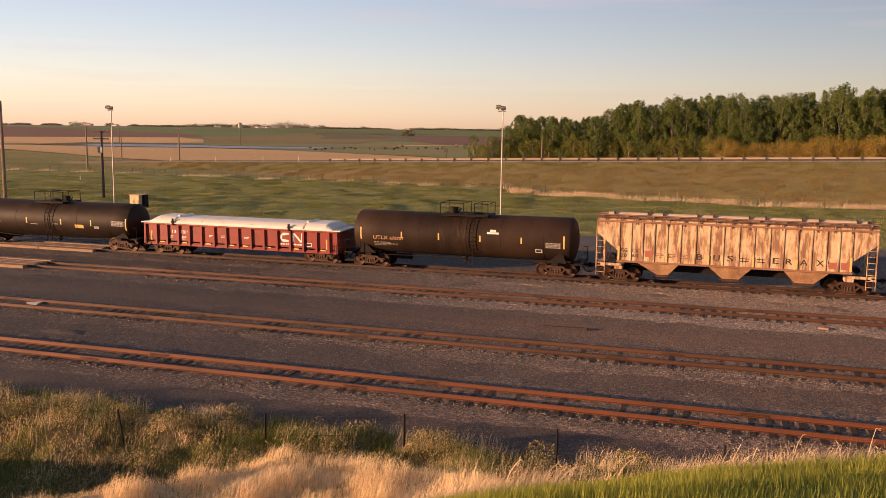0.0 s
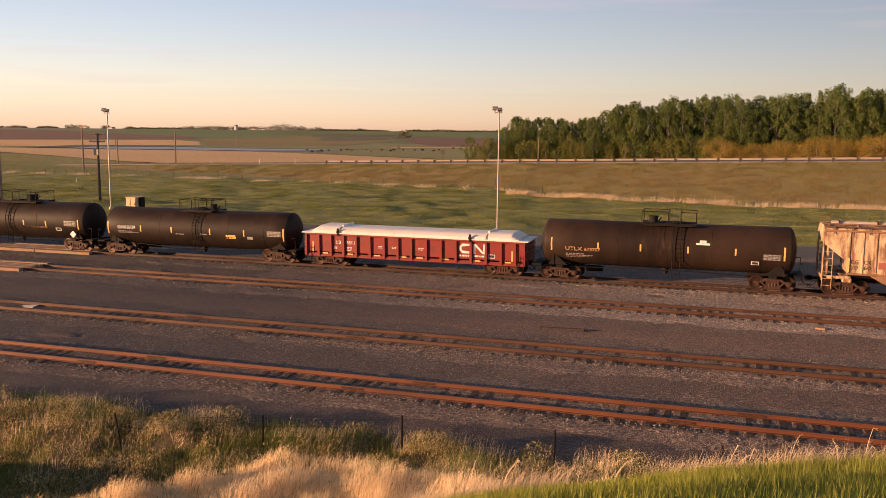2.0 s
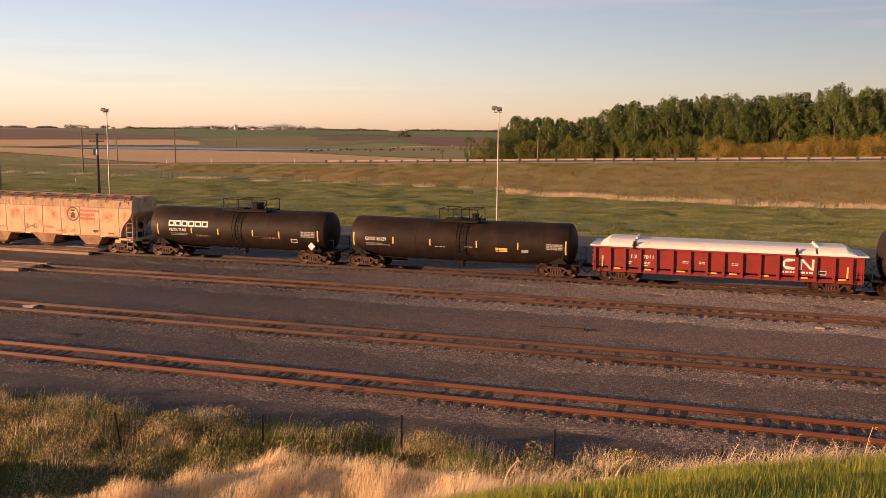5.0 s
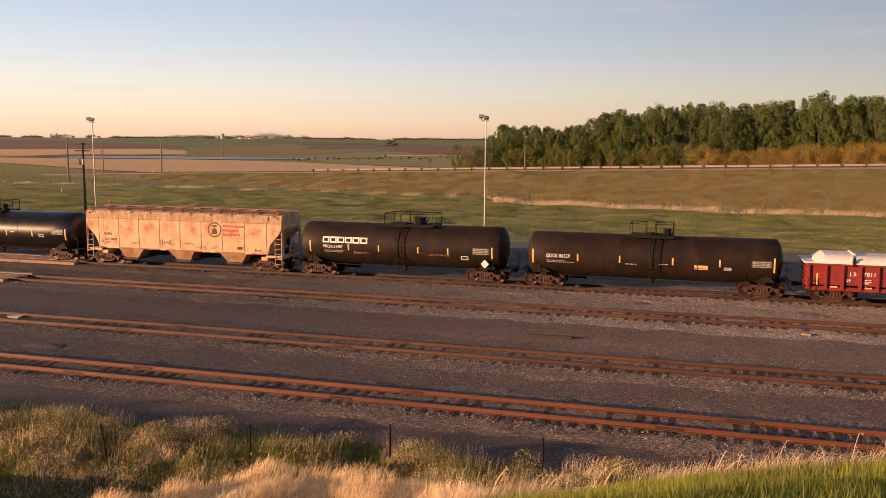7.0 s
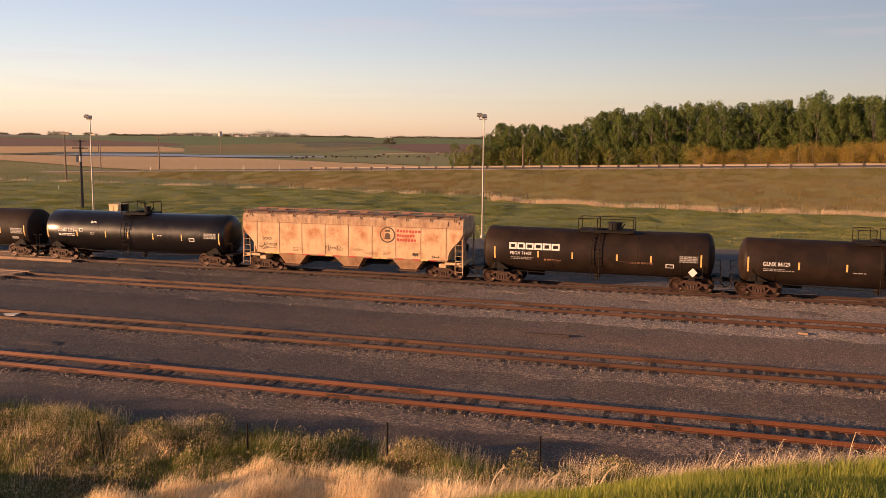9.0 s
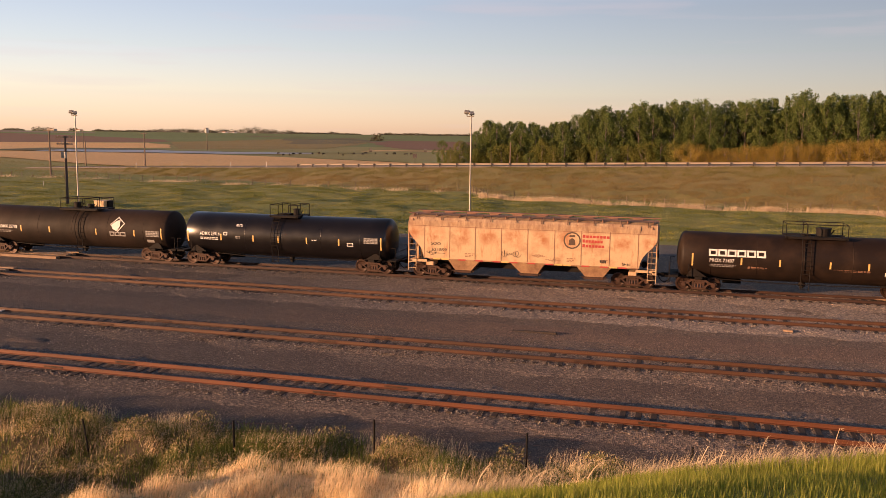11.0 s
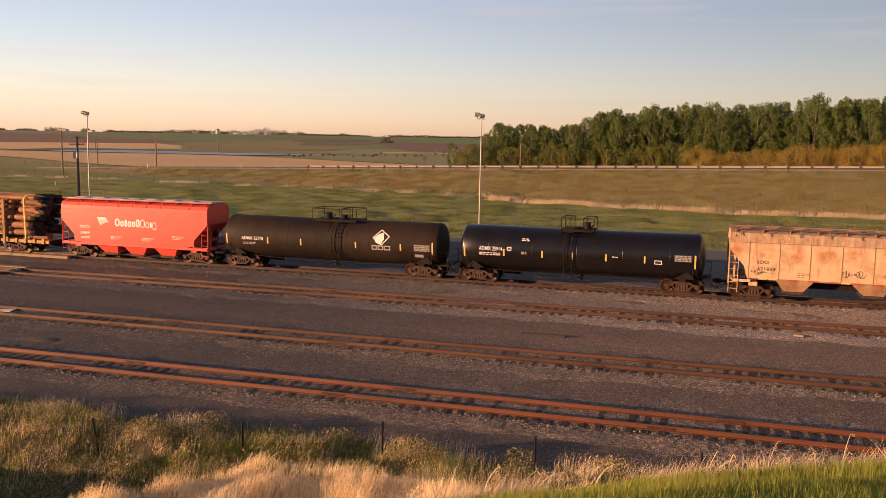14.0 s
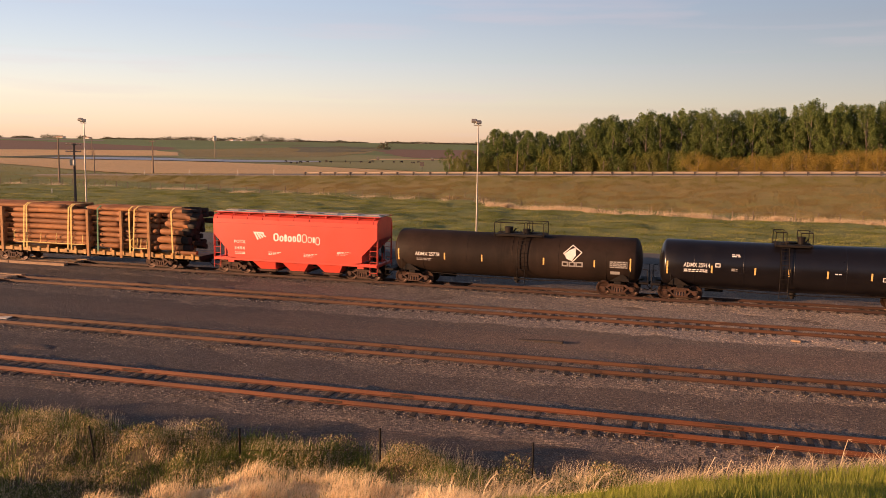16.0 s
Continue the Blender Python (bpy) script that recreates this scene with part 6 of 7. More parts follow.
def delineator(x, y, z, h, label):
    bm = bmesh.new()
    box(bm, -0.06, 0.06, -0.03, 0.03, -0.1, h, 0.01)
    ob = part("road_marker", bm, "barn")
    ob.matrix_world = pose(x, y, z)
    tagged(ob, label, "marker post", "road markers")


for s in (-66, -76, -90, -104):
    delineator(*ramp_point(s, -0.6, ramp_height(s)), 1.1, "white roadside marker post on the highway edge")
delineator(-110, 132, GROUND, 0.8, "small white marker in the grass")
bm = bmesh.new()
box(bm, -0.05, 0.05, -0.05, 0.05, 0, 2.6)
box(bm, -0.45, 0.45, -0.09, -0.05, 1.7, 2.6)
ob = part("road_sign", bm, "dark_pole")
ob.matrix_world = pose(*ramp_point(-34.5, -12.5, ramp_height(-34.5)))
tagged(ob, "back of a dark road sign on a post", "road sign")


def yard_lamp(x, y, height, turn, label):
    top = thing("yard_lamp", pose(x, y, GROUND), label, "floodlight mast", "yard lamps")
    bm = bmesh.new()
    rod(bm, (0, 0, 0), (0, 0, height - 0.3), 0.1, 12, 0.06)
    rod(bm, (0, 0, -0.1), (0, 0, 0.25), 0.24, 12)
    part("mast", bm, "galv", top)
    bm = bmesh.new()
    rod(bm, (-0.45, 0, height - 0.32), (0.3, 0, height - 0.32), 0.05, 8)
    part("crossbar", bm, "galv", top)
    for k, u in enumerate((-0.42, 0.05)):
        bm = bmesh.new()
        box(bm, -0.26, 0.26, -0.2, 0.2, -0.13, 0.13, 0.04)
        box(bm, -0.05, 0.05, -0.1, 0.1, -0.34, -0.1)
        ob = part("floodlight", bm, "galv", top, "pale metal floodlight head")
        ob.matrix_basis = pose(u, -0.1, height - 0.02 + 0.12 * (1 - k), 35, 0, turn + k * 15)


yard_lamp(-20.2, 84.3, 12.0, 10, "tall slim galvanised mast with two floodlights beside the road")
yard_lamp(-70.1, 90.0, 11.95, 10, "tall slim galvanised mast with floodlights beside a cabinet")


def utility_pole(x, y, top_z, radius, material, arms, box_at=None, z0=GROUND, label="weathered wooden utility pole"):
    h = top_z - z0
    top = thing("utility_pole", pose(x, y, z0), label, "utility pole", "utility poles")
    bm = bmesh.new()
    rod(bm, (0, 0, -0.2), (0, 0, h), radius * 1.25, 10, radius * 0.85)
    part("pole", bm, material, top)
    for z, w in arms:
        bm = bmesh.new()
        box(bm, -w / 2, w / 2, -0.2, -0.03, h - z - 0.09, h - z + 0.09, 0.01)
        arm = part("crossarm", bm, material, top)
        for k in (-0.45, -0.2, 0.2, 0.45):
            bm = bmesh.new()
            rod(bm, (k * w, -0.1, h - z + 0.06), (k * w, -0.1, h - z + 0.2), 0.045, 6)
            part("insulator", bm, "galv", arm)
    if box_at:
        bm = bmesh.new()
        box(bm, -0.35, 0.35, -0.5, -0.14, h - box_at - 0.8, h - box_at, 0.04)
        part("equipment_box", bm, "galv", top, "pale grey equipment box")


utility_pole(-78.8, 99.0, 8.8, 0.16, "dark_pole", ((0.15, 2.4), (1.05, 2.4)), 2.1, label="dark pole with two crossarms and a grey box")
utility_pole(-88.6, 92.0, 12.5, 0.2, "pole_wood", (), label="tall bare wooden pole at the yard's edge")
utility_pole(-130.8, 159.4, 9.7, 0.17, "pole_wood", ((0.2, 2.4),), label="wooden utility pole beyond the grass field")
utility_pole(-147.7, 218.8, 9.3, 0.19, "pole_wood", ((0.35, 2.2),), label="wooden utility pole beside the tan field")
utility_pole(-160.2, 209.5, 6.9, 0.14, "pole_wood", (), label="short bare wooden pole")
utility_pole(-330, 430, 10, 0.2, "pole_wood", ((0.3, 2.4),), label="distant wooden utility pole")
utility_pole(-250, 428, 9, 0.2, "pole_wood", ((0.3, 2.4),), label="distant wooden utility pole")
utility_pole(*ramp_point(-12.5, -14, 0)[:2], 8.3, 0.13, "pole_wood", (), z0=3.2, label="short wooden post before the trees")


def cabinet():
    top = thing("equipment_cabinet", pose(-66.7, 90, GROUND), "tan painted metal equipment cabinet beside the mast", "cabinet")
    bm = bmesh.new()
    box(bm, -0.68, 0.68, -0.7, 0.7, 0, 1.55, 0.02)
    part("body", bm, "box_paint", top)
    for u in (-0.33, 0.33):
        bm = bmesh.new()
        box(bm, u - 0.3, u + 0.3, -0.735, -0.703, 0.1, 1.45, 0.01)
        door = part("door", bm, "box_paint", top)
        bm = bmesh.new()
        box(bm, u + 0.2, u + 0.24, -0.77, -0.735, 0.7, 0.9)
        part("handle", bm, "soot", door)
    bm = bmesh.new()
    box(bm, -0.73, 0.73, -0.78, 0.78, 1.55, 1.62, 0.02)
    part("roof", bm, "box_paint", top)
    bm = bmesh.new()
    rod(bm, (0.6, 0.5, 1.6), (0.6, 0.5, 2.0), 0.04, 6)
    part("vent_pipe", bm, "galv", top)
    bm = bmesh.new()
    box(bm, -0.17, 0.17, -0.4, 0.4, 0, 1.6, 0.02)
    ob = part("meter_box", bm, "soot", top, "dark narrow meter box")
    ob.location = (0.87, 0.2, 0)


cabinet()


def bank_fence():
    """Wire fence along the foot of the embankment."""
    top = thing("wire_fence", pose(0, 0, 0), "grey wooden posts with wire at the embankment's foot", "fence")
    line = [(-150, 155), (-88, 152.5), (-76, 151), (-55, 150), (-35, 148.5), (-30, 137), (-18, 132), (-5, 129), (17, 128), (45, 125)]
    r = random.Random(3)
    pts, run = [], 0.0
    for (a, b), (c, d) in zip(line, line[1:]):
        n = max(1, int(math.hypot(c - a, d - b) / 2.6))
        pts += [(a + (c - a) * k / n, b + (d - b) * k / n) for k in range(n)]
    bm = bmesh.new()
    rod(bm, (0, 0, -0.2), (0, 0, 1.25), 0.07, 6, 0.06)
    first = part("post", bm, "pole_wood", top)
    for k, (x, y) in enumerate(pts):
        ob = first if k == 0 else new("post", first.data)
        ob.parent = top
        ob.matrix_basis = pose(x, y, ground_height(x, y), r.uniform(-4, 4), r.uniform(-4, 4), 0)
    for z in (0.5, 0.8, 1.1):
        bm = bmesh.new()
        tube(bm, [(x, y, ground_height(x, y) + z) for x, y in pts[::2]], 0.006, 3)
        part("wire", bm, "galv", top)


bank_fence()


# trees
def tree_mesh(seed, height, width, leaves, lean=0.0, low=0.05, leaf=1.0, clumps=90, peak=0.5):
    """Trunk with limbs, and a crown of many small leaf clumps inside an uneven envelope, with gaps."""
    r = random.Random(seed)
    bm = bmesh.new()
    rod(bm, (0, 0, -0.4), (lean * 0.3, 0, height * 0.35), 0.24, 8, 0.17)
    rod(bm, (lean * 0.3, 0, height * 0.35), (lean, 0, height * 0.9), 0.17, 7, 0.03)
    lobes = [(r.uniform(0, 6.28), r.uniform(0.6, 1.3), r.uniform(0, 6.28)) for k in range(3)]

    def reach(f, a):
        """How far the crown reaches out at a share f of the height, towards the angle a."""
        k = (f - low) / (1.02 - low)
        base = max(0.0, math.sin(math.pi * max(0.0, min(1.0, k)) ** (0.7 / (peak + 0.2)))) ** 0.6
        for p, q, c in lobes:
            base *= 1.0 + 0.16 * math.sin(q * 9 * k + p + a * 2 + c)
        return width * 0.62 * base

    blobs = []
    for k in range(clumps):
        f = low + (0.97 - low) * ((k + r.random()) / clumps) ** 0.85
        a = k * 2.4 + r.uniform(-0.6, 0.6)
        out = reach(f, a) * r.uniform(0.45, 1.0)
        c = Vector((lean * f + math.cos(a) * out, math.sin(a) * out, height * f))
        blobs.append((c, width * r.uniform(0.07, 0.19) * (1.15 - 0.4 * f)))
        if k % 5 == 0:
            base = Vector((lean * f, 0, max(0.3, height * f - out * r.uniform(0.9, 1.6))))
            rod(bm, base, c, 0.07, 5, 0.02)
    blobs.append((Vector((lean, 0, height * 0.97)), width * 0.1))
    wood = bpy.data.meshes.new("trunk")
    bm.to_mesh(wood)
    bm.free()
    wood.materials.append(M["bark"])
    verts, faces = [], []
    total = sum(s * s for c, s in blobs)
    for c, s in blobs:
        for k in range(int(leaves * s * s / total)):
            d = Vector((r.gauss(0, 1), r.gauss(0, 1), r.gauss(0, 1))).normalized() * (r.random() ** 0.4) * s
            d.z *= 1.35
            p = c + d
            size = r.uniform(0.1, 0.2) * leaf
            a = (Vector((r.gauss(0, 1), r.gauss(0, 1), r.gauss(0, 1))) + d * (0.8 / max(s, 0.1))).normalized()
            b = a.orthogonal().normalized() * size
            q = a.cross(b).normalized() * size * r.uniform(0.6, 1.0)
            i = len(verts)
            verts += [p - b, p - q * 0.8, p + b, p + q]
            faces.append((i, i + 1, i + 2, i + 3))
    crown = bpy.data.meshes.new("crown")
    crown.from_pydata(verts, [], faces)
    return wood, crown


RECOLOURED = {}


def plant(name, x, y, z, meshes, leaf, label, group, size=1.0, turn=0.0):
    top = thing(name, pose(x, y, z, 0, 0, turn), label, "tree" if name == "tree" else "shrub", group)
    wood, crown = meshes
    part_of("trunk", wood, None, top)
    if not crown.materials:
        crown.materials.append(M[leaf])
    if crown.materials[0] != M[leaf]:
        key = (crown.name, leaf)
        if key not in RECOLOURED:
            RECOLOURED[key] = crown.copy()
            RECOLOURED[key].materials[0] = M[leaf]
        crown = RECOLOURED[key]
    part_of("crown", crown, None, top)
    top.scale = (size, size, size)
    return top


TREES = [tree_mesh(k, 16.0, (5.6, 4.6, 6.2, 5.0, 4.4, 5.8, 4.8, 5.3)[k], 7500, (0.3, -0.4, 0.2, 0.5, -0.2, 0.0, 0.3, -0.3)[k], (0.06, 0.1, 0.04, 0.14, 0.08, 0.05, 0.12, 0.06)[k], 1.0, 105) for k in range(8)]
SMALL = [tree_mesh(20 + k, 7.0, 3.6, 2200, 0.1, 0.03, 0.8, 50) for k in range(3)]
SHRUBS = [tree_mesh(40 + k, 6.0, 6.0, 3600, 0.2, 0.0, 0.85, 60, 0.25) for k in range(3)]
WILLOWS = [tree_mesh(60 + k, 5.4, 7.0, 5200, 0.2, 0.0, 0.55, 70, 0.2) for k in range(4)]


def wood_top(x):
    """Height above the yard's rails of the wood's skyline along its front."""
    return float(np.interp(x, (-52, -48, -46, -42, -33, -27, -24.5, -24, -19, -16, -11, -7.3, -5, 3, 8, 9.3, 13, 19, 25, 27.5, 31, 35.4, 60), (8.5, 12.0, 13.0, 13.3, 12.7, 13.8, 14.0, 15.2, 16.3, 17.0, 16.8, 18.2, 17.7, 18.1, 18.1, 19.1, 19.2, 18.6, 20.1, 19.2, 19.2, 20.0, 20.8)))


def plant_wood():
    r = random.Random(11)
    k = 0
    for row, (dy, gap, share) in enumerate(((0, 3.3, 0.93), (4.5, 2.7, 1.0), (9, 3.0, 1.0))):
        x = -46.5 + row * 1.1
        while x < 62:
            px, py = x + r.uniform(-1.0, 1.0), 200 - 0.06 * (x + 45) + dy + r.uniform(-1.3, 1.3)
            foot = ground_height(px, py) - 0.5
            # the skyline is given for places 203 m out
            h = ((wood_top(px * 203 / py) - EYE) * py / 203 + EYE - foot) * r.choice((1.0, 0.98, 0.95, 0.9, 0.85)) * share
            plant("tree", px, py, foot, TREES[k % 8], "poplar", "tall leafy green poplar in a dense roadside wood", "poplar wood", h / 16.0, r.uniform(0, 360))
            k += 1 + (r.random() < 0.3)
            x += gap * r.uniform(0.7, 1.3)
    for x in (-53.4, -51.5, -49.5, -47.6, -45.8, -44.0, -42, -39.5, -36.5, -33.5, -30.5, -28, -25, -22, -18.5, -15, -12, -8, -5, -2, 1):
        px, py = x + r.uniform(-0.5, 0.5), 196.5 - 0.06 * (x + 45) + r.uniform(-0.8, 0.8)
        h = (r.uniform(3.5, 6.8) if x < -46 else r.uniform(3.6, 6.2))
        m = SMALL[k % 3] if k % 2 else SHRUBS[k % 3]
        plant("shrub", px, py, ground_height(px, py) - 0.5, m, "poplar" if k % 3 == 0 else "undergrowth", "green undergrowth shrub before the poplars", "green shrubs", h / 6.5, r.uniform(0, 360))
        k += 1
    for x in np.arange(-46, 3, 2.3):
        px, py = x + r.uniform(-0.8, 0.8), 198.6 - 0.06 * (x + 45) + r.uniform(-0.6, 0.6)
        plant("shrub", px, py, ground_height(px, py) - 0.5, SHRUBS[k % 3], "undergrowth", "yellow-green undergrowth shrub before the poplars", "green shrubs", r.uniform(3.6, 5.8) / 6.0, r.uniform(0, 360))
        k += 1
    for x in np.arange(1.0, 56, 1.9):
        px, py = x + r.uniform(-0.6, 0.6), 193.5 - 0.06 * (x + 45) + r.uniform(-1.2, 1.2)
        plant("shrub", px, py, ground_height(px, py) - 0.4, WILLOWS[k % 4], "willow", "orange-brown budding willow before the poplars", "willow thicket", r.uniform(3.0, 4.9) * (1.0 + 0.3 * smooth(16, 26, x)) / 5.4, r.uniform(0, 360))
        k += 1


plant_wood()


# ---- grass, weeds and loose stones ----
M["lawn"] = leafy("green_grass_blades", ((0.24, 0.28, 0.035), (0.3, 0.33, 0.045), (0.36, 0.37, 0.06), (0.44, 0.4, 0.11)), 0.5, 0.4)
M["straw"] = leafy("dry_grass_blades", ((0.84, 0.62, 0.34), (0.93, 0.72, 0.43), (0.97, 0.82, 0.56), (0.88, 0.67, 0.39)), 0.5, 0.4)
M["weed"] = leafy("verge_weeds", ((0.08, 0.105, 0.022), (0.12, 0.135, 0.03), (0.26, 0.22, 0.065), (0.46, 0.34, 0.15), (0.76, 0.58, 0.34)), 0.5, 0.3)
M["verge_green"] = leafy("verge_green", ((0.08, 0.12, 0.02), (0.13, 0.17, 0.03), (0.19, 0.22, 0.04), (0.3, 0.27, 0.08)), 0.5, 0.35)
M["field_blade"] = leafy("field_grass_blades", ((0.12, 0.145, 0.024), (0.16, 0.18, 0.03), (0.2, 0.205, 0.038), (0.27, 0.245, 0.06)), 0.5, 0.3)
M["bank_green"] = leafy("bank_green_blades", ((0.16, 0.155, 0.03), (0.2, 0.175, 0.04), (0.25, 0.2, 0.055), (0.22, 0.185, 0.045)), 0.5, 0.3)
M["cropped_blade"] = leafy("cropped_grass_blades", ((0.3, 0.28, 0.055), (0.38, 0.34, 0.075), (0.46, 0.39, 0.1), (0.5, 0.4, 0.13)), 0.5, 0.35)
M["bank_blade"] = leafy("bank_grass_blades", ((0.2, 0.15, 0.042), (0.27, 0.19, 0.064), (0.35, 0.245, 0.095), (0.25, 0.175, 0.058)), 0.5, 0.3)
M["stubble_blade"] = leafy("stubble_stalks", ((0.6, 0.38, 0.16), (0.7, 0.45, 0.2), (0.66, 0.44, 0.2)), 0.5, 0.3)
M["pale_straw"] = leafy("bleached_stalks", ((0.6, 0.44, 0.26), (0.7, 0.55, 0.36), (0.8, 0.64, 0.44)), 0.5, 0.35)
M["stone"] = leafy("crushed_stone", ((0.12, 0.1, 0.09), (0.19, 0.16, 0.135), (0.25, 0.21, 0.17), (0.36, 0.3, 0.24)), 0.5, 0.0)


def blades(name, places, heights, widths, material, label, bend=0.4, seed=1, category="grass", wind=(0.5, 0.2), far=False, combed=False):
    """Blades of grass as one mesh: each a bent, tapering strip of three faces."""
    g = np.random.default_rng(seed)
    p = np.asarray(places, float)
    n = len(p)
    h = np.asarray(heights)[:, None]
    w = np.asarray(widths)[:, None]
    a = g.normal(2.16, 0.45, n) if combed else g.uniform(0, 2 * np.pi, n)      # combed: all leaning one way before the wind
    side = np.stack([np.cos(a), np.sin(a), np.zeros(n)], 1) * w
    b = g.uniform(0, 2 * np.pi, n)
    tip = np.stack([np.cos(b), np.sin(b), np.zeros(n)], 1) * g.uniform(0, bend, n)[:, None]
    tip += np.array([wind[0], wind[1], 0]) * bend * 0.6
    up = np.array([0, 0, 1.0])
    v = np.empty((n, 5, 3))
    v[:, 0] = p - side - up * 0.02
    v[:, 1] = p + side - up * 0.02
    v[:, 2] = p + side * 0.7 + up * h * 0.55 + tip * h * 0.3
    v[:, 3] = p - side * 0.7 + up * h * 0.55 + tip * h * 0.3
    v[:, 4] = p + up * h * (1 - 0.25 * (tip ** 2).sum(1)[:, None]) + tip * h
    me = bpy.data.meshes.new(name)
    if far:
        me.vertices.add(n * 3)
        me.vertices.foreach_set("co", v[:, [0, 1, 4]].ravel())
        me.loops.add(n * 3)
        me.loops.foreach_set("vertex_index", np.arange(n * 3))
        me.polygons.add(n)
        me.polygons.foreach_set("loop_start", np.arange(n) * 3)
        me.update(calc_edges=True)
        return tagged(part_of(name, me, material), label, category, kind="stuff")
    base = np.arange(n)[:, None] * 5
    loops = np.concatenate([base + np.array([0, 1, 2, 3]), base + np.array([3, 2, 4])], 1)
    me.vertices.add(n * 5)
    me.vertices.foreach_set("co", v.ravel())
    me.loops.add(n * 7)
    me.loops.foreach_set("vertex_index", loops.ravel())
    me.polygons.add(n * 2)
    starts = np.stack([np.arange(n) * 7, np.arange(n) * 7 + 4], 1).ravel()
    me.polygons.foreach_set("loop_start", starts)
    me.update(calc_edges=True)
    me.validate()
    return tagged(part_of(name, me, material), label, category, kind="stuff")


def scatter(count, seed, where, keep):
    """Places on the ground in a stretch of the plan, thinned by keep(x, y), which is sampled on a fine grid."""
    x0, x1, y0, y1 = where
    nx, ny = 200, 90
    gx, gy = np.linspace(x0, x1, nx), np.linspace(y0, y1, ny)
    grid = np.array([[(keep(x, y), ground_height(x, y)) for x in gx] for y in gy])
    g = np.random.default_rng(seed)
    out, have = [], 0
    while have < count:
        u, v = g.uniform(0, nx - 1.001, 4 * count), g.uniform(0, ny - 1.001, 4 * count)
        i, j = u.astype(int), v.astype(int)
        a, b = (u - i)[:, None], (v - j)[:, None]
        k = (grid[j, i] * (1 - a) + grid[j, i + 1] * a) * (1 - b) + (grid[j + 1, i] * (1 - a) + grid[j + 1, i + 1] * a) * b
        sure = g.random(4 * count) < k[:, 0]
        place = np.stack([x0 + (x1 - x0) * u / (nx - 1), y0 + (y1 - y0) * v / (ny - 1), k[:, 1]], 1)[sure]
        out.append(place)
        have += len(place)
    return [tuple(p) for p in np.concatenate(out)[:count].tolist()]


def clumpy(x, y, scale, sharp=2.0):
    return min(1.0, max(0.02, 0.5 + sharp * noise.noise(Vector((x * scale, y * scale, 3.1)))))


def weed_leaves(count):
    """Broad-leaved weeds: small leaves at all angles over the low ground, in clumps."""
    pts = scatter(count, 41, (-25, 4, 16, 25.2), lambda x, y: (1 - 0.9 * dry_share(x, y)) * clumpy(x, y, 0.85, 3.0) * (1 - green_share(x, y)))
    g = np.random.default_rng(42)
    n = count
    p = np.asarray(pts)
    tall = np.array([0.1 + 0.5 * clumpy(x + 7, y, 0.7, 3.0) for x, y, z in pts])
    p[:, 2] += g.uniform(0.02, 1.0, n) * tall
    a = g.normal(size=(n, 3))
    a /= np.linalg.norm(a, axis=1)[:, None]
    b = np.cross(a, g.normal(size=(n, 3)))
    b /= np.linalg.norm(b, axis=1)[:, None]
    b[:, 2] = np.abs(b[:, 2]) * 0.7 + 0.6
    b[:, 0] += 0.25
    b /= np.linalg.norm(b, axis=1)[:, None]
    s = g.uniform(0.018, 0.055, n)[:, None]
    c = np.cross(a, b) * s * 0.36
    v = np.stack([p - b * s, p - c, p + b * s, p + c], 1)
    me = bpy.data.meshes.new("weed_leaves")
    me.vertices.add(n * 4)
    me.vertices.foreach_set("co", v.ravel())
    me.loops.add(n * 4)
    me.loops.foreach_set("vertex_index", np.arange(n * 4))
    me.polygons.add(n)
    me.polygons.foreach_set("loop_start", np.arange(n) * 4)
    me.update(calc_edges=True)
    tagged(part_of("weed_leaves", me, "weed"), "small-leaved green and tawny weeds at the slope's foot", "weeds", kind="stuff")


def curled_stalks(count):
    """Dead stalks of last year's tall grass, their tops bent over, with frayed seed heads."""
    r = random.Random(77)
    spots = scatter(count, 78, (-6, 5, 5.5, 11.5), lambda x, y: brow(x, y) * clumpy(x, y, 0.8, 4))
    verts, faces = [], []
    for x, y, z in spots:
        h = r.uniform(0.2, 0.5) * r.uniform(0.6, 1.0)
        a = r.uniform(-0.6, 1.2)
        dx, dy = math.cos(a), math.sin(a)
        lean, curl = r.uniform(0.0, 0.5), r.uniform(0.0, 2.4)
        p, tilt, w = Vector((x, y, z - 0.02)), lean, r.uniform(0.0022, 0.005)
        n = 8
        for k in range(n):
            q = p + Vector((dx * math.sin(tilt), dy * math.sin(tilt), math.cos(tilt))) * h / n
            i = len(verts)
            f = w * (1 - 0.4 * k / n)
            verts += [p + Vector((f, -f, 0)), p - Vector((f, -f, 0)), q - Vector((f, -f, 0)), q + Vector((f, -f, 0))]
            faces.append((i, i + 1, i + 2, i + 3))
            if k > n - 4:
                for j in range(3):
                    e = Vector((r.uniform(-1, 1), r.uniform(-1, 1), r.uniform(-1, 0.6))) * 0.035
                    i = len(verts)
                    verts += [q, q + e + Vector((0.004, 0, 0.004)), q + e]
                    faces.append((i, i + 1, i + 2))
            p = q
            tilt += curl / n * (0.4 + 1.2 * k / n)
    me = bpy.data.meshes.new("bent_stalks")
    me.from_pydata(verts, [], faces)
    tagged(part_of("bent_stalks", me, "pale_straw"), "bleached bent grass stalks with frayed seed heads", "grass", kind="stuff")


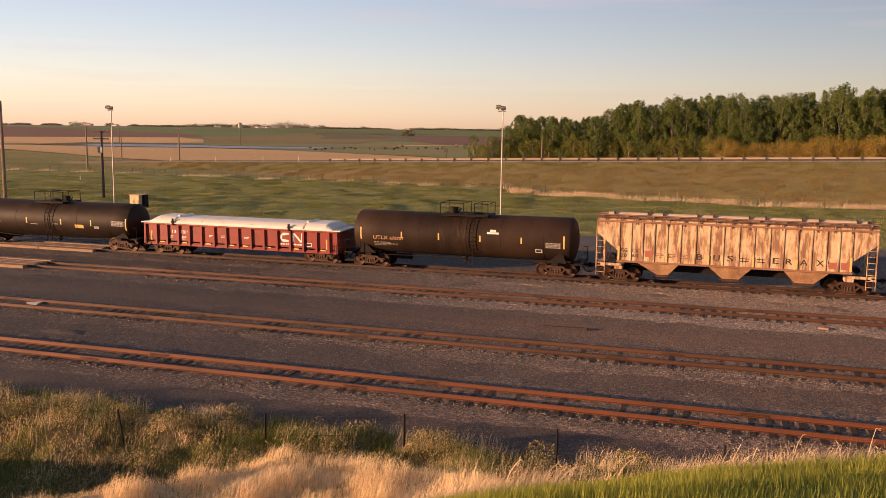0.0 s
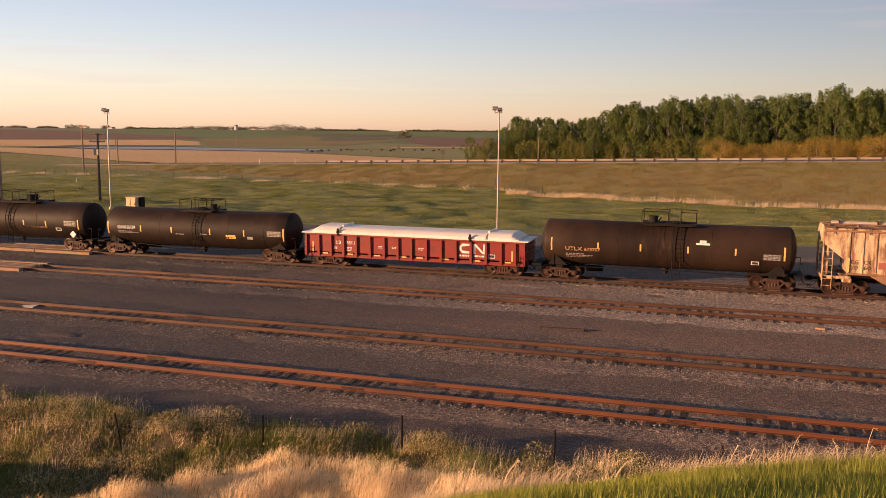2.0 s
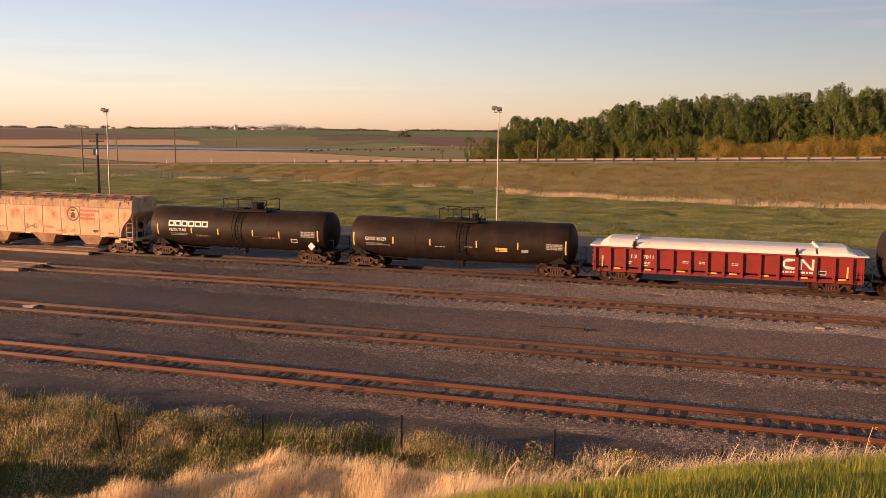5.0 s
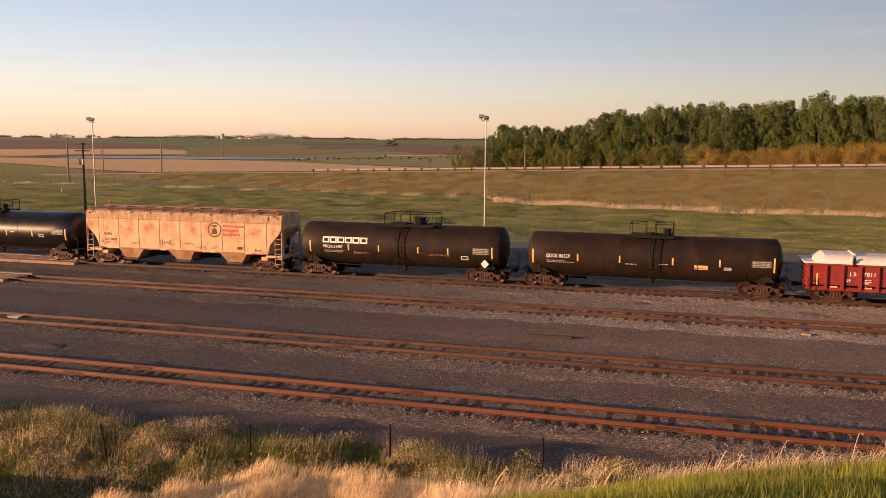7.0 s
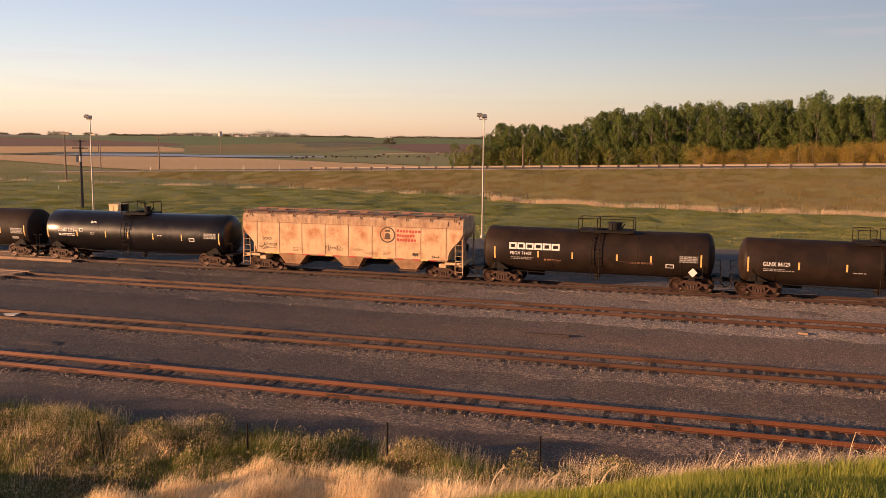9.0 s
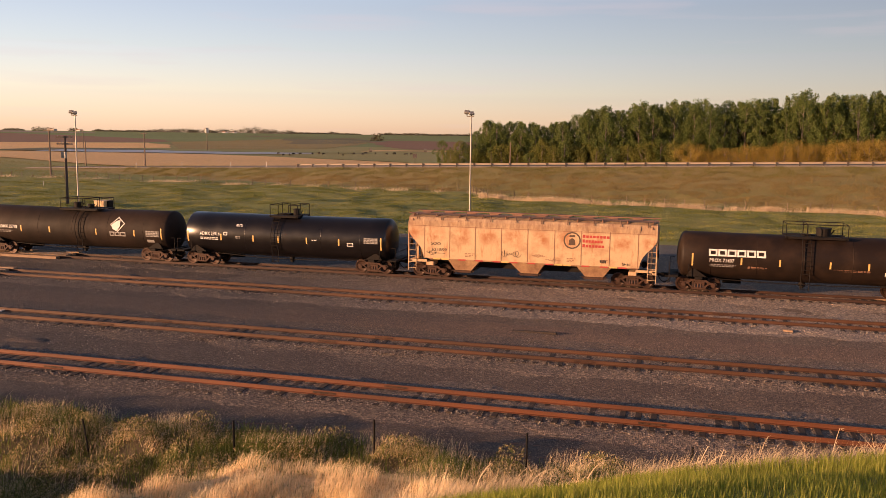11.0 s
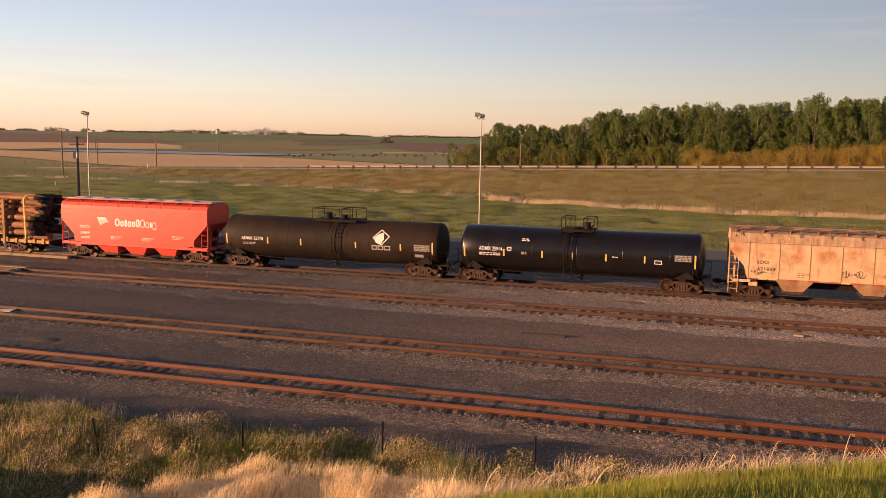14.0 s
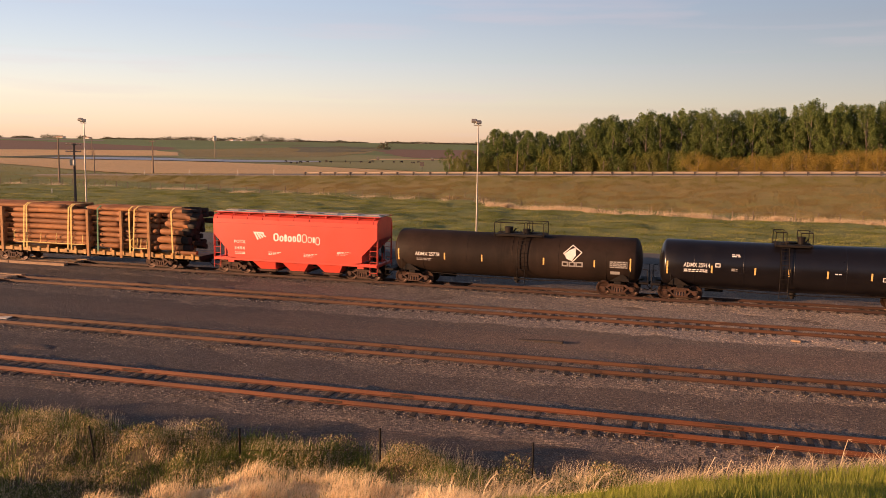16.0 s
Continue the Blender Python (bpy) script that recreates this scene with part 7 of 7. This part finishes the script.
def near_grass():
    pts = scatter(125000, 1, (-6, 4.5, 2.2, 9.5), lambda x, y: green_share(x, y) * (0.35 + 0.65 * clumpy(x, y, 1.1)))
    g = np.random.default_rng(2)
    k = np.array([0.75 + 0.5 * clumpy(x, y, 0.9) for x, y, z in pts])
    blades("slope_grass", pts, g.uniform(0.045, 0.125, len(pts)) * k, g.uniform(0.0014, 0.003, len(pts)), "lawn", "bright green spring grass on the near slope", 0.5, 3, wind=(0.15, 0.0))
    pts = scatter(112000, 4, (-13.5, 4, 8.5, 18.5), lambda x, y: (1 - green_share(x, y)) * (0.45 + 0.55 * clumpy(x, y, 1.1, 2.6)) * dry_share(x, y))
    k = np.array([0.45 + 0.75 * clumpy(x, y, 0.9, 2.5) for x, y, z in pts])
    blades("dry_grass", pts, g.uniform(0.12, 0.4, len(pts)) * k, g.uniform(0.0025, 0.0055, len(pts)), "straw", "tall dry straw-coloured grass on the slope", 0.8, 5, wind=(0.5, 0.34), combed=True)
    pts = scatter(6000, 24, (-13.5, 2, 9, 18.5), lambda x, y: (1 - green_share(x, y)) * clumpy(x, y, 0.7, 5) * dry_share(x, y))
    blades("low_green_grass", pts, g.uniform(0.1, 0.28, len(pts)), g.uniform(0.003, 0.007, len(pts)), "verge_green", "patches of green grass among the dry straw", 1.0, 25)
    pts = scatter(26000, 6, (-25, 4, 16, 25.2), lambda x, y: (1 - 0.9 * dry_share(x, y)) * (0.1 + 0.9 * clumpy(x, y, 0.55)) * (1 - green_share(x, y)))
    k = np.array([0.6 + 0.9 * clumpy(x + 7, y, 0.35) for x, y, z in pts])
    blades("verge_weeds", pts, g.uniform(0.16, 0.42, len(pts)) * k, g.uniform(0.005, 0.012, len(pts)), "verge_green", "dense green grass among weeds at the slope's foot", 1.0, 7, wind=(0.0, 0.0))
    weed_leaves(160000)
    pts = scatter(7000, 26, (-16, -9.5, 22.2, 25.0), lambda x, y: math.exp(-((x + 12.2) / 1.5) ** 2 - ((y - 23.6) / 0.9) ** 2))
    blades("green_tuft", pts, g.uniform(0.2, 0.5, len(pts)), g.uniform(0.004, 0.009, len(pts)), "verge_green", "lush dark green tuft beside a fence post", 0.8, 27)
    pts = scatter(36000, 28, (-25, 2, 17, 24.6), lambda x, y: clumpy(x - 9, y, 0.8, 4) ** 2 * (0.35 + 0.65 * smooth(-21, -14, x)) * (1 - dry_share(x, y)) * (1 - green_share(x, y)))
    blades("dead_tufts", pts, g.uniform(0.12, 0.34, len(pts)), g.uniform(0.003, 0.007, len(pts)), "straw", "flattened tufts of dead grass among the weeds", 1.5, 29, combed=True)
    pts = scatter(12000, 8, (-27, 5, 17.5, 25.3), lambda x, y: clumpy(x, y + 3, 0.55, 5) * (0.35 + 0.65 * smooth(21.5, 24.5, y)))
    blades("tall_stalks", pts, g.uniform(0.25, 0.75, len(pts)), g.uniform(0.003, 0.007, len(pts)), "straw", "tufts of tall dry stalks along the service road", 0.6, 9, combed=True)
    pts = scatter(5000, 10, (-6.5, 5, 5.5, 11), lambda x, y: brow(x, y) * clumpy(x, y, 0.9, 3) ** 2 * (0.25 + 0.75 * smooth(1.5, -2.5, x)))
    blades("crest_stalks", pts, g.uniform(0.12, 0.3, len(pts)), g.uniform(0.0015, 0.0035, len(pts)), "pale_straw", "pale dry stalks along the crest of the slope", 1.0, 11)
    curled_stalks(130)


near_grass()


def field_grass():
    g = np.random.default_rng(12)
    def in_field(x, y):
        s, d = ramp_frame(x, y)
        foot = ramp_height(s) - 0.165 * d
        return (0.05 + 0.95 * clumpy(x * 0.7, y * 1.3, 0.3, 3.5)) if foot < GROUND - 0.05 else 0.0
    patch = lambda x, y: clumpy(x * 0.8, y * 1.1, 0.22, 3.2)
    mown = lambda x, y: smooth(-14, 12, x + wobble(x, y, 0.15, 14)) * smooth(124, 108, y + wobble(x + 9, y, 0.2, 10)) * clumpy(x * 0.5, y * 1.6, 0.25, 3)
    pts = scatter(110000, 13, (-135, 30, 84, 156), lambda x, y: in_field(x, y) * patch(x, y) * (1 - 0.7 * mown(x, y)))
    blades("field_grass", pts, g.uniform(0.08, 0.24, len(pts)), g.uniform(0.02, 0.05, len(pts)), "field_blade", "rough green pasture grass in hummocks", 0.9, 14, far=True)
    pts = scatter(85000, 23, (-135, 30, 84, 156), lambda x, y: min(1.0, in_field(x + 13, y) * (1.02 - patch(x, y)) + 0.8 * mown(x, y) * (in_field(x, y) > 0)))
    blades("cropped_grass", pts, g.uniform(0.05, 0.13, len(pts)), g.uniform(0.02, 0.05, len(pts)), "cropped_blade", "short yellowish cropped grass between green hummocks", 0.9, 24, far=True)
    def on_bank(x, y, near, far_d):
        s, d = ramp_frame(x, y)
        foot = ramp_height(s) - 0.165 * d
        k = smooth(near - 4, near + 4, d + wobble(x, y, 0.1, 5)) * smooth(far_d + 4, far_d - 4, d + wobble(x, y, 0.1, 5))
        return (0.15 + 0.85 * clumpy(x, y, 0.3, 2.8)) * k if d > 0.5 and foot > GROUND else 0.0
    pts = scatter(45000, 15, (-130, 35, 125, 190), lambda x, y: on_bank(x, y, -9, 9))
    blades("bank_grass", pts, g.uniform(0.08, 0.26, len(pts)), g.uniform(0.02, 0.045, len(pts)), "bank_green", "olive green grass high on the highway embankment", 0.9, 16, far=True)
    pts = scatter(60000, 22, (-130, 35, 125, 190), lambda x, y: on_bank(x, y, 9, 60))
    blades("tawny_grass", pts, g.uniform(0.08, 0.34, len(pts)), g.uniform(0.02, 0.045, len(pts)), "bank_blade", "tawny dry grass low on the highway embankment", 0.9, 21, far=True)
    r = random.Random(19)
    pts = []
    while len(pts) < 3600:
        x = r.uniform(-150, -31)
        y = float(np.interp(x, (-150, -88, -76, -55, -35, -31), (155, 152.5, 151, 150, 148.5, 140))) + r.gauss(0, 1.6)
        if r.random() < clumpy(x, 3, 0.25, 2.5):
            pts.append((x, y, ground_height(x, y)))
    blades("fence_grass", pts, g.uniform(0.2, 0.7, len(pts)), g.uniform(0.012, 0.03, len(pts)), "pale_straw", "pale tufts of dry grass along the wire fence", 0.5, 20, far=True)
    line = [(-31, 136), (-20, 131.8), (-5, 128.3), (17, 127.6), (42, 125)]
    r = random.Random(17)
    pts = []
    while len(pts) < 14000:
        k = r.randrange(len(line) - 1)
        f = r.random()
        x, y = line[k][0] + (line[k + 1][0] - line[k][0]) * f, line[k][1] + (line[k + 1][1] - line[k][1]) * f
        if r.random() < 0.2 + 0.8 * clumpy(x, 0, 0.3, 2.5):
            y += r.gauss(0, 0.5)
            pts.append((x, y, ground_height(x, y)))
    blades("fence_grass", pts, g.uniform(0.3, 0.9, len(pts)), g.uniform(0.012, 0.028, len(pts)), "pale_straw", "pale tall dry grass along the fence", 0.5, 18, far=True)


field_grass()


def far_tufts(name, corners, count, height, width, material, label, seed):
    """Standing growth on a far field."""
    g = random.Random(seed)
    xs, ys = [c[0] for c in corners], [c[1] for c in corners]
    pts = []
    while len(pts) < count:
        x, y = g.uniform(min(xs), max(xs)), g.uniform(min(ys), max(ys))
        inside = False
        for (a, b), (c, d) in zip(corners, corners[1:] + corners[:1]):
            if (b > y) != (d > y) and x < (c - a) * (y - b) / (d - b) + a:
                inside = not inside
        if inside and g.random() < 0.4 + 0.6 * clumpy(x * 0.4, y, 0.03):
            pts.append((x, y, ground_height(x, y)))
    k = np.random.default_rng(seed)
    blades(name, pts, k.uniform(0.5, 1.2, count) * height, k.uniform(0.5, 1.2, count) * width, material, label, 0.5, seed, far=True)


far_tufts("stubble_growth", [(-420, 328), (-304, 344), (-232, 348), (-198, 348), (-147, 320), (-91, 286), (-89, 254), (-126, 219), (-164, 221), (-260, 280), (-420, 320)], 30000, 0.3, 0.16, "stubble_blade", "standing tan stubble of the broad field", 31)
far_tufts("plain_growth", [(-330, 150), (-128, 150), (-100, 190), (-141, 206), (-170, 214), (-257, 270), (-420, 300)], 26000, 0.25, 0.13, "bank_green", "rough green grass on the plain", 36)
far_tufts("strip_growth", [(-620, 470), (-527, 556), (-441, 650), (-379, 590), (-312, 480), (-322, 415), (-480, 405)], 7000, 0.4, 0.3, "stubble_blade", "dry grass beside the water", 32)
far_tufts("pasture_growth", [(-187, 430), (-173, 488), (-62, 500), (-52, 264), (-96, 300), (-136, 322)], 9000, 0.22, 0.18, "bank_blade", "short pasture grass", 33)
far_tufts("meadow_growth", [(-471, 740), (-484, 1020), (-349, 985), (-228, 540), (-284, 455)], 9000, 0.4, 0.4, "bank_blade", "meadow grass on the rise", 34)


def loose_stones():
    """Crushed stone lying on the ballast and the yard."""
    g = np.random.default_rng(21)
    n = 38000
    y = np.concatenate([g.normal(c, 1.75, n // 4) for c in (TRACK_A, TRACK_B, TRACK_C)] + [g.uniform(28.2, 56, n - 3 * (n // 4))])
    x = -62 + 76 * g.random(len(y))
    far = np.min([np.abs(y - c) for c in (TRACK_A, TRACK_B, TRACK_C)], axis=0) > 1.05
    x, y = x[far], y[far]
    r = []
    for a, b in zip(x, y):
        d = min(abs(b - c) for c in (TRACK_A, TRACK_B, TRACK_C, TRACK_D))
        r.append(float(np.interp(d, (0, 0.95, 1.45, 1.9, 2.5), (-0.21, -0.19, -0.2, -0.32, GROUND))))
    z = np.array(r)
    s = g.uniform(0.022, 0.055, len(y)) * np.where(np.abs(z - GROUND) < 0.01, 0.7, 1.0)
    octa = np.array([(1, 0, 0), (0, 1, 0), (-1, 0, 0), (0, -1, 0), (0, 0, 1), (0, 0, -1)], float)
    tri = np.array([(0, 1, 4), (1, 2, 4), (2, 3, 4), (3, 0, 4), (1, 0, 5), (2, 1, 5), (3, 2, 5), (0, 3, 5)])
    m = len(y)
    a = g.uniform(0, np.pi, m)
    v = octa[None] * g.uniform(0.6, 1.3, (m, 6, 1)) * s[:, None, None]
    v[:, :, 2] *= 0.75
    c, q = np.cos(a)[:, None], np.sin(a)[:, None]
    vx, vy = v[:, :, 0] * c - v[:, :, 1] * q, v[:, :, 0] * q + v[:, :, 1] * c
    v[:, :, 0], v[:, :, 1] = vx + x[:, None], vy + y[:, None]
    v[:, :, 2] += (z + s * 0.3)[:, None]
    me = bpy.data.meshes.new("loose_stones")
    me.vertices.add(m * 6)
    me.vertices.foreach_set("co", v.ravel())
    me.loops.add(m * 24)
    me.loops.foreach_set("vertex_index", (np.arange(m)[:, None, None] * 6 + tri).ravel())
    me.polygons.add(m * 8)
    me.polygons.foreach_set("loop_start", np.arange(m * 8) * 3)
    me.update(calc_edges=True)
    tagged(part_of("loose_stones", me, "stone"), "loose pale and dark crushed stone on the yard", "gravel", kind="stuff")


loose_stones()


def verge_fence():
    """Thin iron posts with wire at the foot of the slope."""
    top = thing("post_fence", pose(0, 0, 0), "thin dark iron fence posts with wire in the weeds", "fence")
    spots = ((-27.0, 21.6, -3), (-22.2, 21.9, -12), (-17.3, 22.3, -12), (-12.75, 23.0, 0), (-8.6, 24.0, 0), (-4.0, 24.3, 0), (0.6, 24.6, 2))
    for x, y, lean in spots:
        bm = bmesh.new()
        z = ground_height(x, y)
        rod(bm, (x, y, z - 0.3), (x + math.sin(radians(lean)) * 1.2, y, z + 1.2), 0.032, 6)
        part("post", bm, "soot", top)
    for h in (0.5, 0.85, 1.1):
        ends = [(x + math.sin(radians(lean)) * h, y, ground_height(x, y) + h) for x, y, lean in spots]
        for a, b in zip(ends, ends[1:]):
            bm = bmesh.new()
            rod(bm, a, b, 0.004, 4)
            part("wire", bm, "iron", top)


verge_fence()


# ---- scraps lying in the yard ----
def scrap(name, x, y, z, size, turn, material, label, tilt=2.0):
    bm = bmesh.new()
    a, b, c = size
    box(bm, -a / 2, a / 2, -b / 2, b / 2, 0, c, min(a, b, c) * 0.2)
    ob = part(name, bm, material)
    ob.matrix_world = pose(x, y, z, tilt, -tilt, turn)
    return tagged(ob, label, name.replace("_", " "))


scrap("loose_board", 11.4, 58.6, -0.2, (1.6, 0.22, 0.09), 4, "plank", "pale timber board lying beside the train's track")
scrap("loose_board", 11.9, 57.9, -0.19, (1.1, 0.16, 0.08), -8, "plank", "pale timber board lying beside the train's track")
scrap("scrap_sheet", -35.3, 38.1, -0.2, (1.0, 0.5, 0.05), 6, "barn", "white flat scrap sheet between the rails", 4)
scrap("broken_tie", 5.6, 46.9, -0.25, (0.5, 0.16, 0.1), -20, "plank", "broken pale tie end on the ballast")
# a dark slab stands in for a shadow streak across the lane
scrap("old_tie", -6.8, 42.7, GROUND, (2.3, 0.22, 0.12), -4, "tie", "dark slab standing in for a streak of shade on the lane")


def gravel_heap(x, y, w, d, h, label):
    """A low heap of spread gravel."""
    verts, faces = [], []
    n = 16
    for i in range(n + 1):
        for j in range(n + 1):
            u, v = i / n * 2 - 1, j / n * 2 - 1
            k = max(0.0, 1 - u * u - v * v)
            verts.append((x + u * w / 2, y + v * d / 2, GROUND - 0.03 + h * k ** 0.7 + wobble(x + u * w, y + v * d, 3.0, 0.02) * (k > 0)))
    for i in range(n):
        for j in range(n):
            faces.append((i * (n + 1) + j, (i + 1) * (n + 1) + j, (i + 1) * (n + 1) + j + 1, i * (n + 1) + j + 1))
    me = bpy.data.meshes.new("gravel_heap")
    me.from_pydata(verts, [], faces)
    tagged(part_of("gravel_heap", me, "lane", smooth=True), label, "gravel heap")


gravel_heap(-29.4, 33.6, 2.6, 1.2, 0.12, "low pale heap of gravel between the tracks")
gravel_heap(-47.0, 46.2, 3.4, 1.4, 0.16, "low dark heap of earth beside the crossing")


# ---- what moves ----
def travelled(t):
    """How far the train has gone at t seconds."""
    return 6.7656 * t - 0.3792 * (t / 10) ** 2 - 0.0771 * (t / 10) ** 3


def motions():
    for car, x in CARS:
        walk(car, [(t, pose(x + travelled(t), TRACK_D, 0)) for t in range(0, 17)])
    for wheel, x in ROLLING:
        walk(wheel, [(k / 10, pose(x, 0, 0.457, 0, math.degrees(travelled(k / 10) / 0.457), 0)) for k in range(161)])


motions()
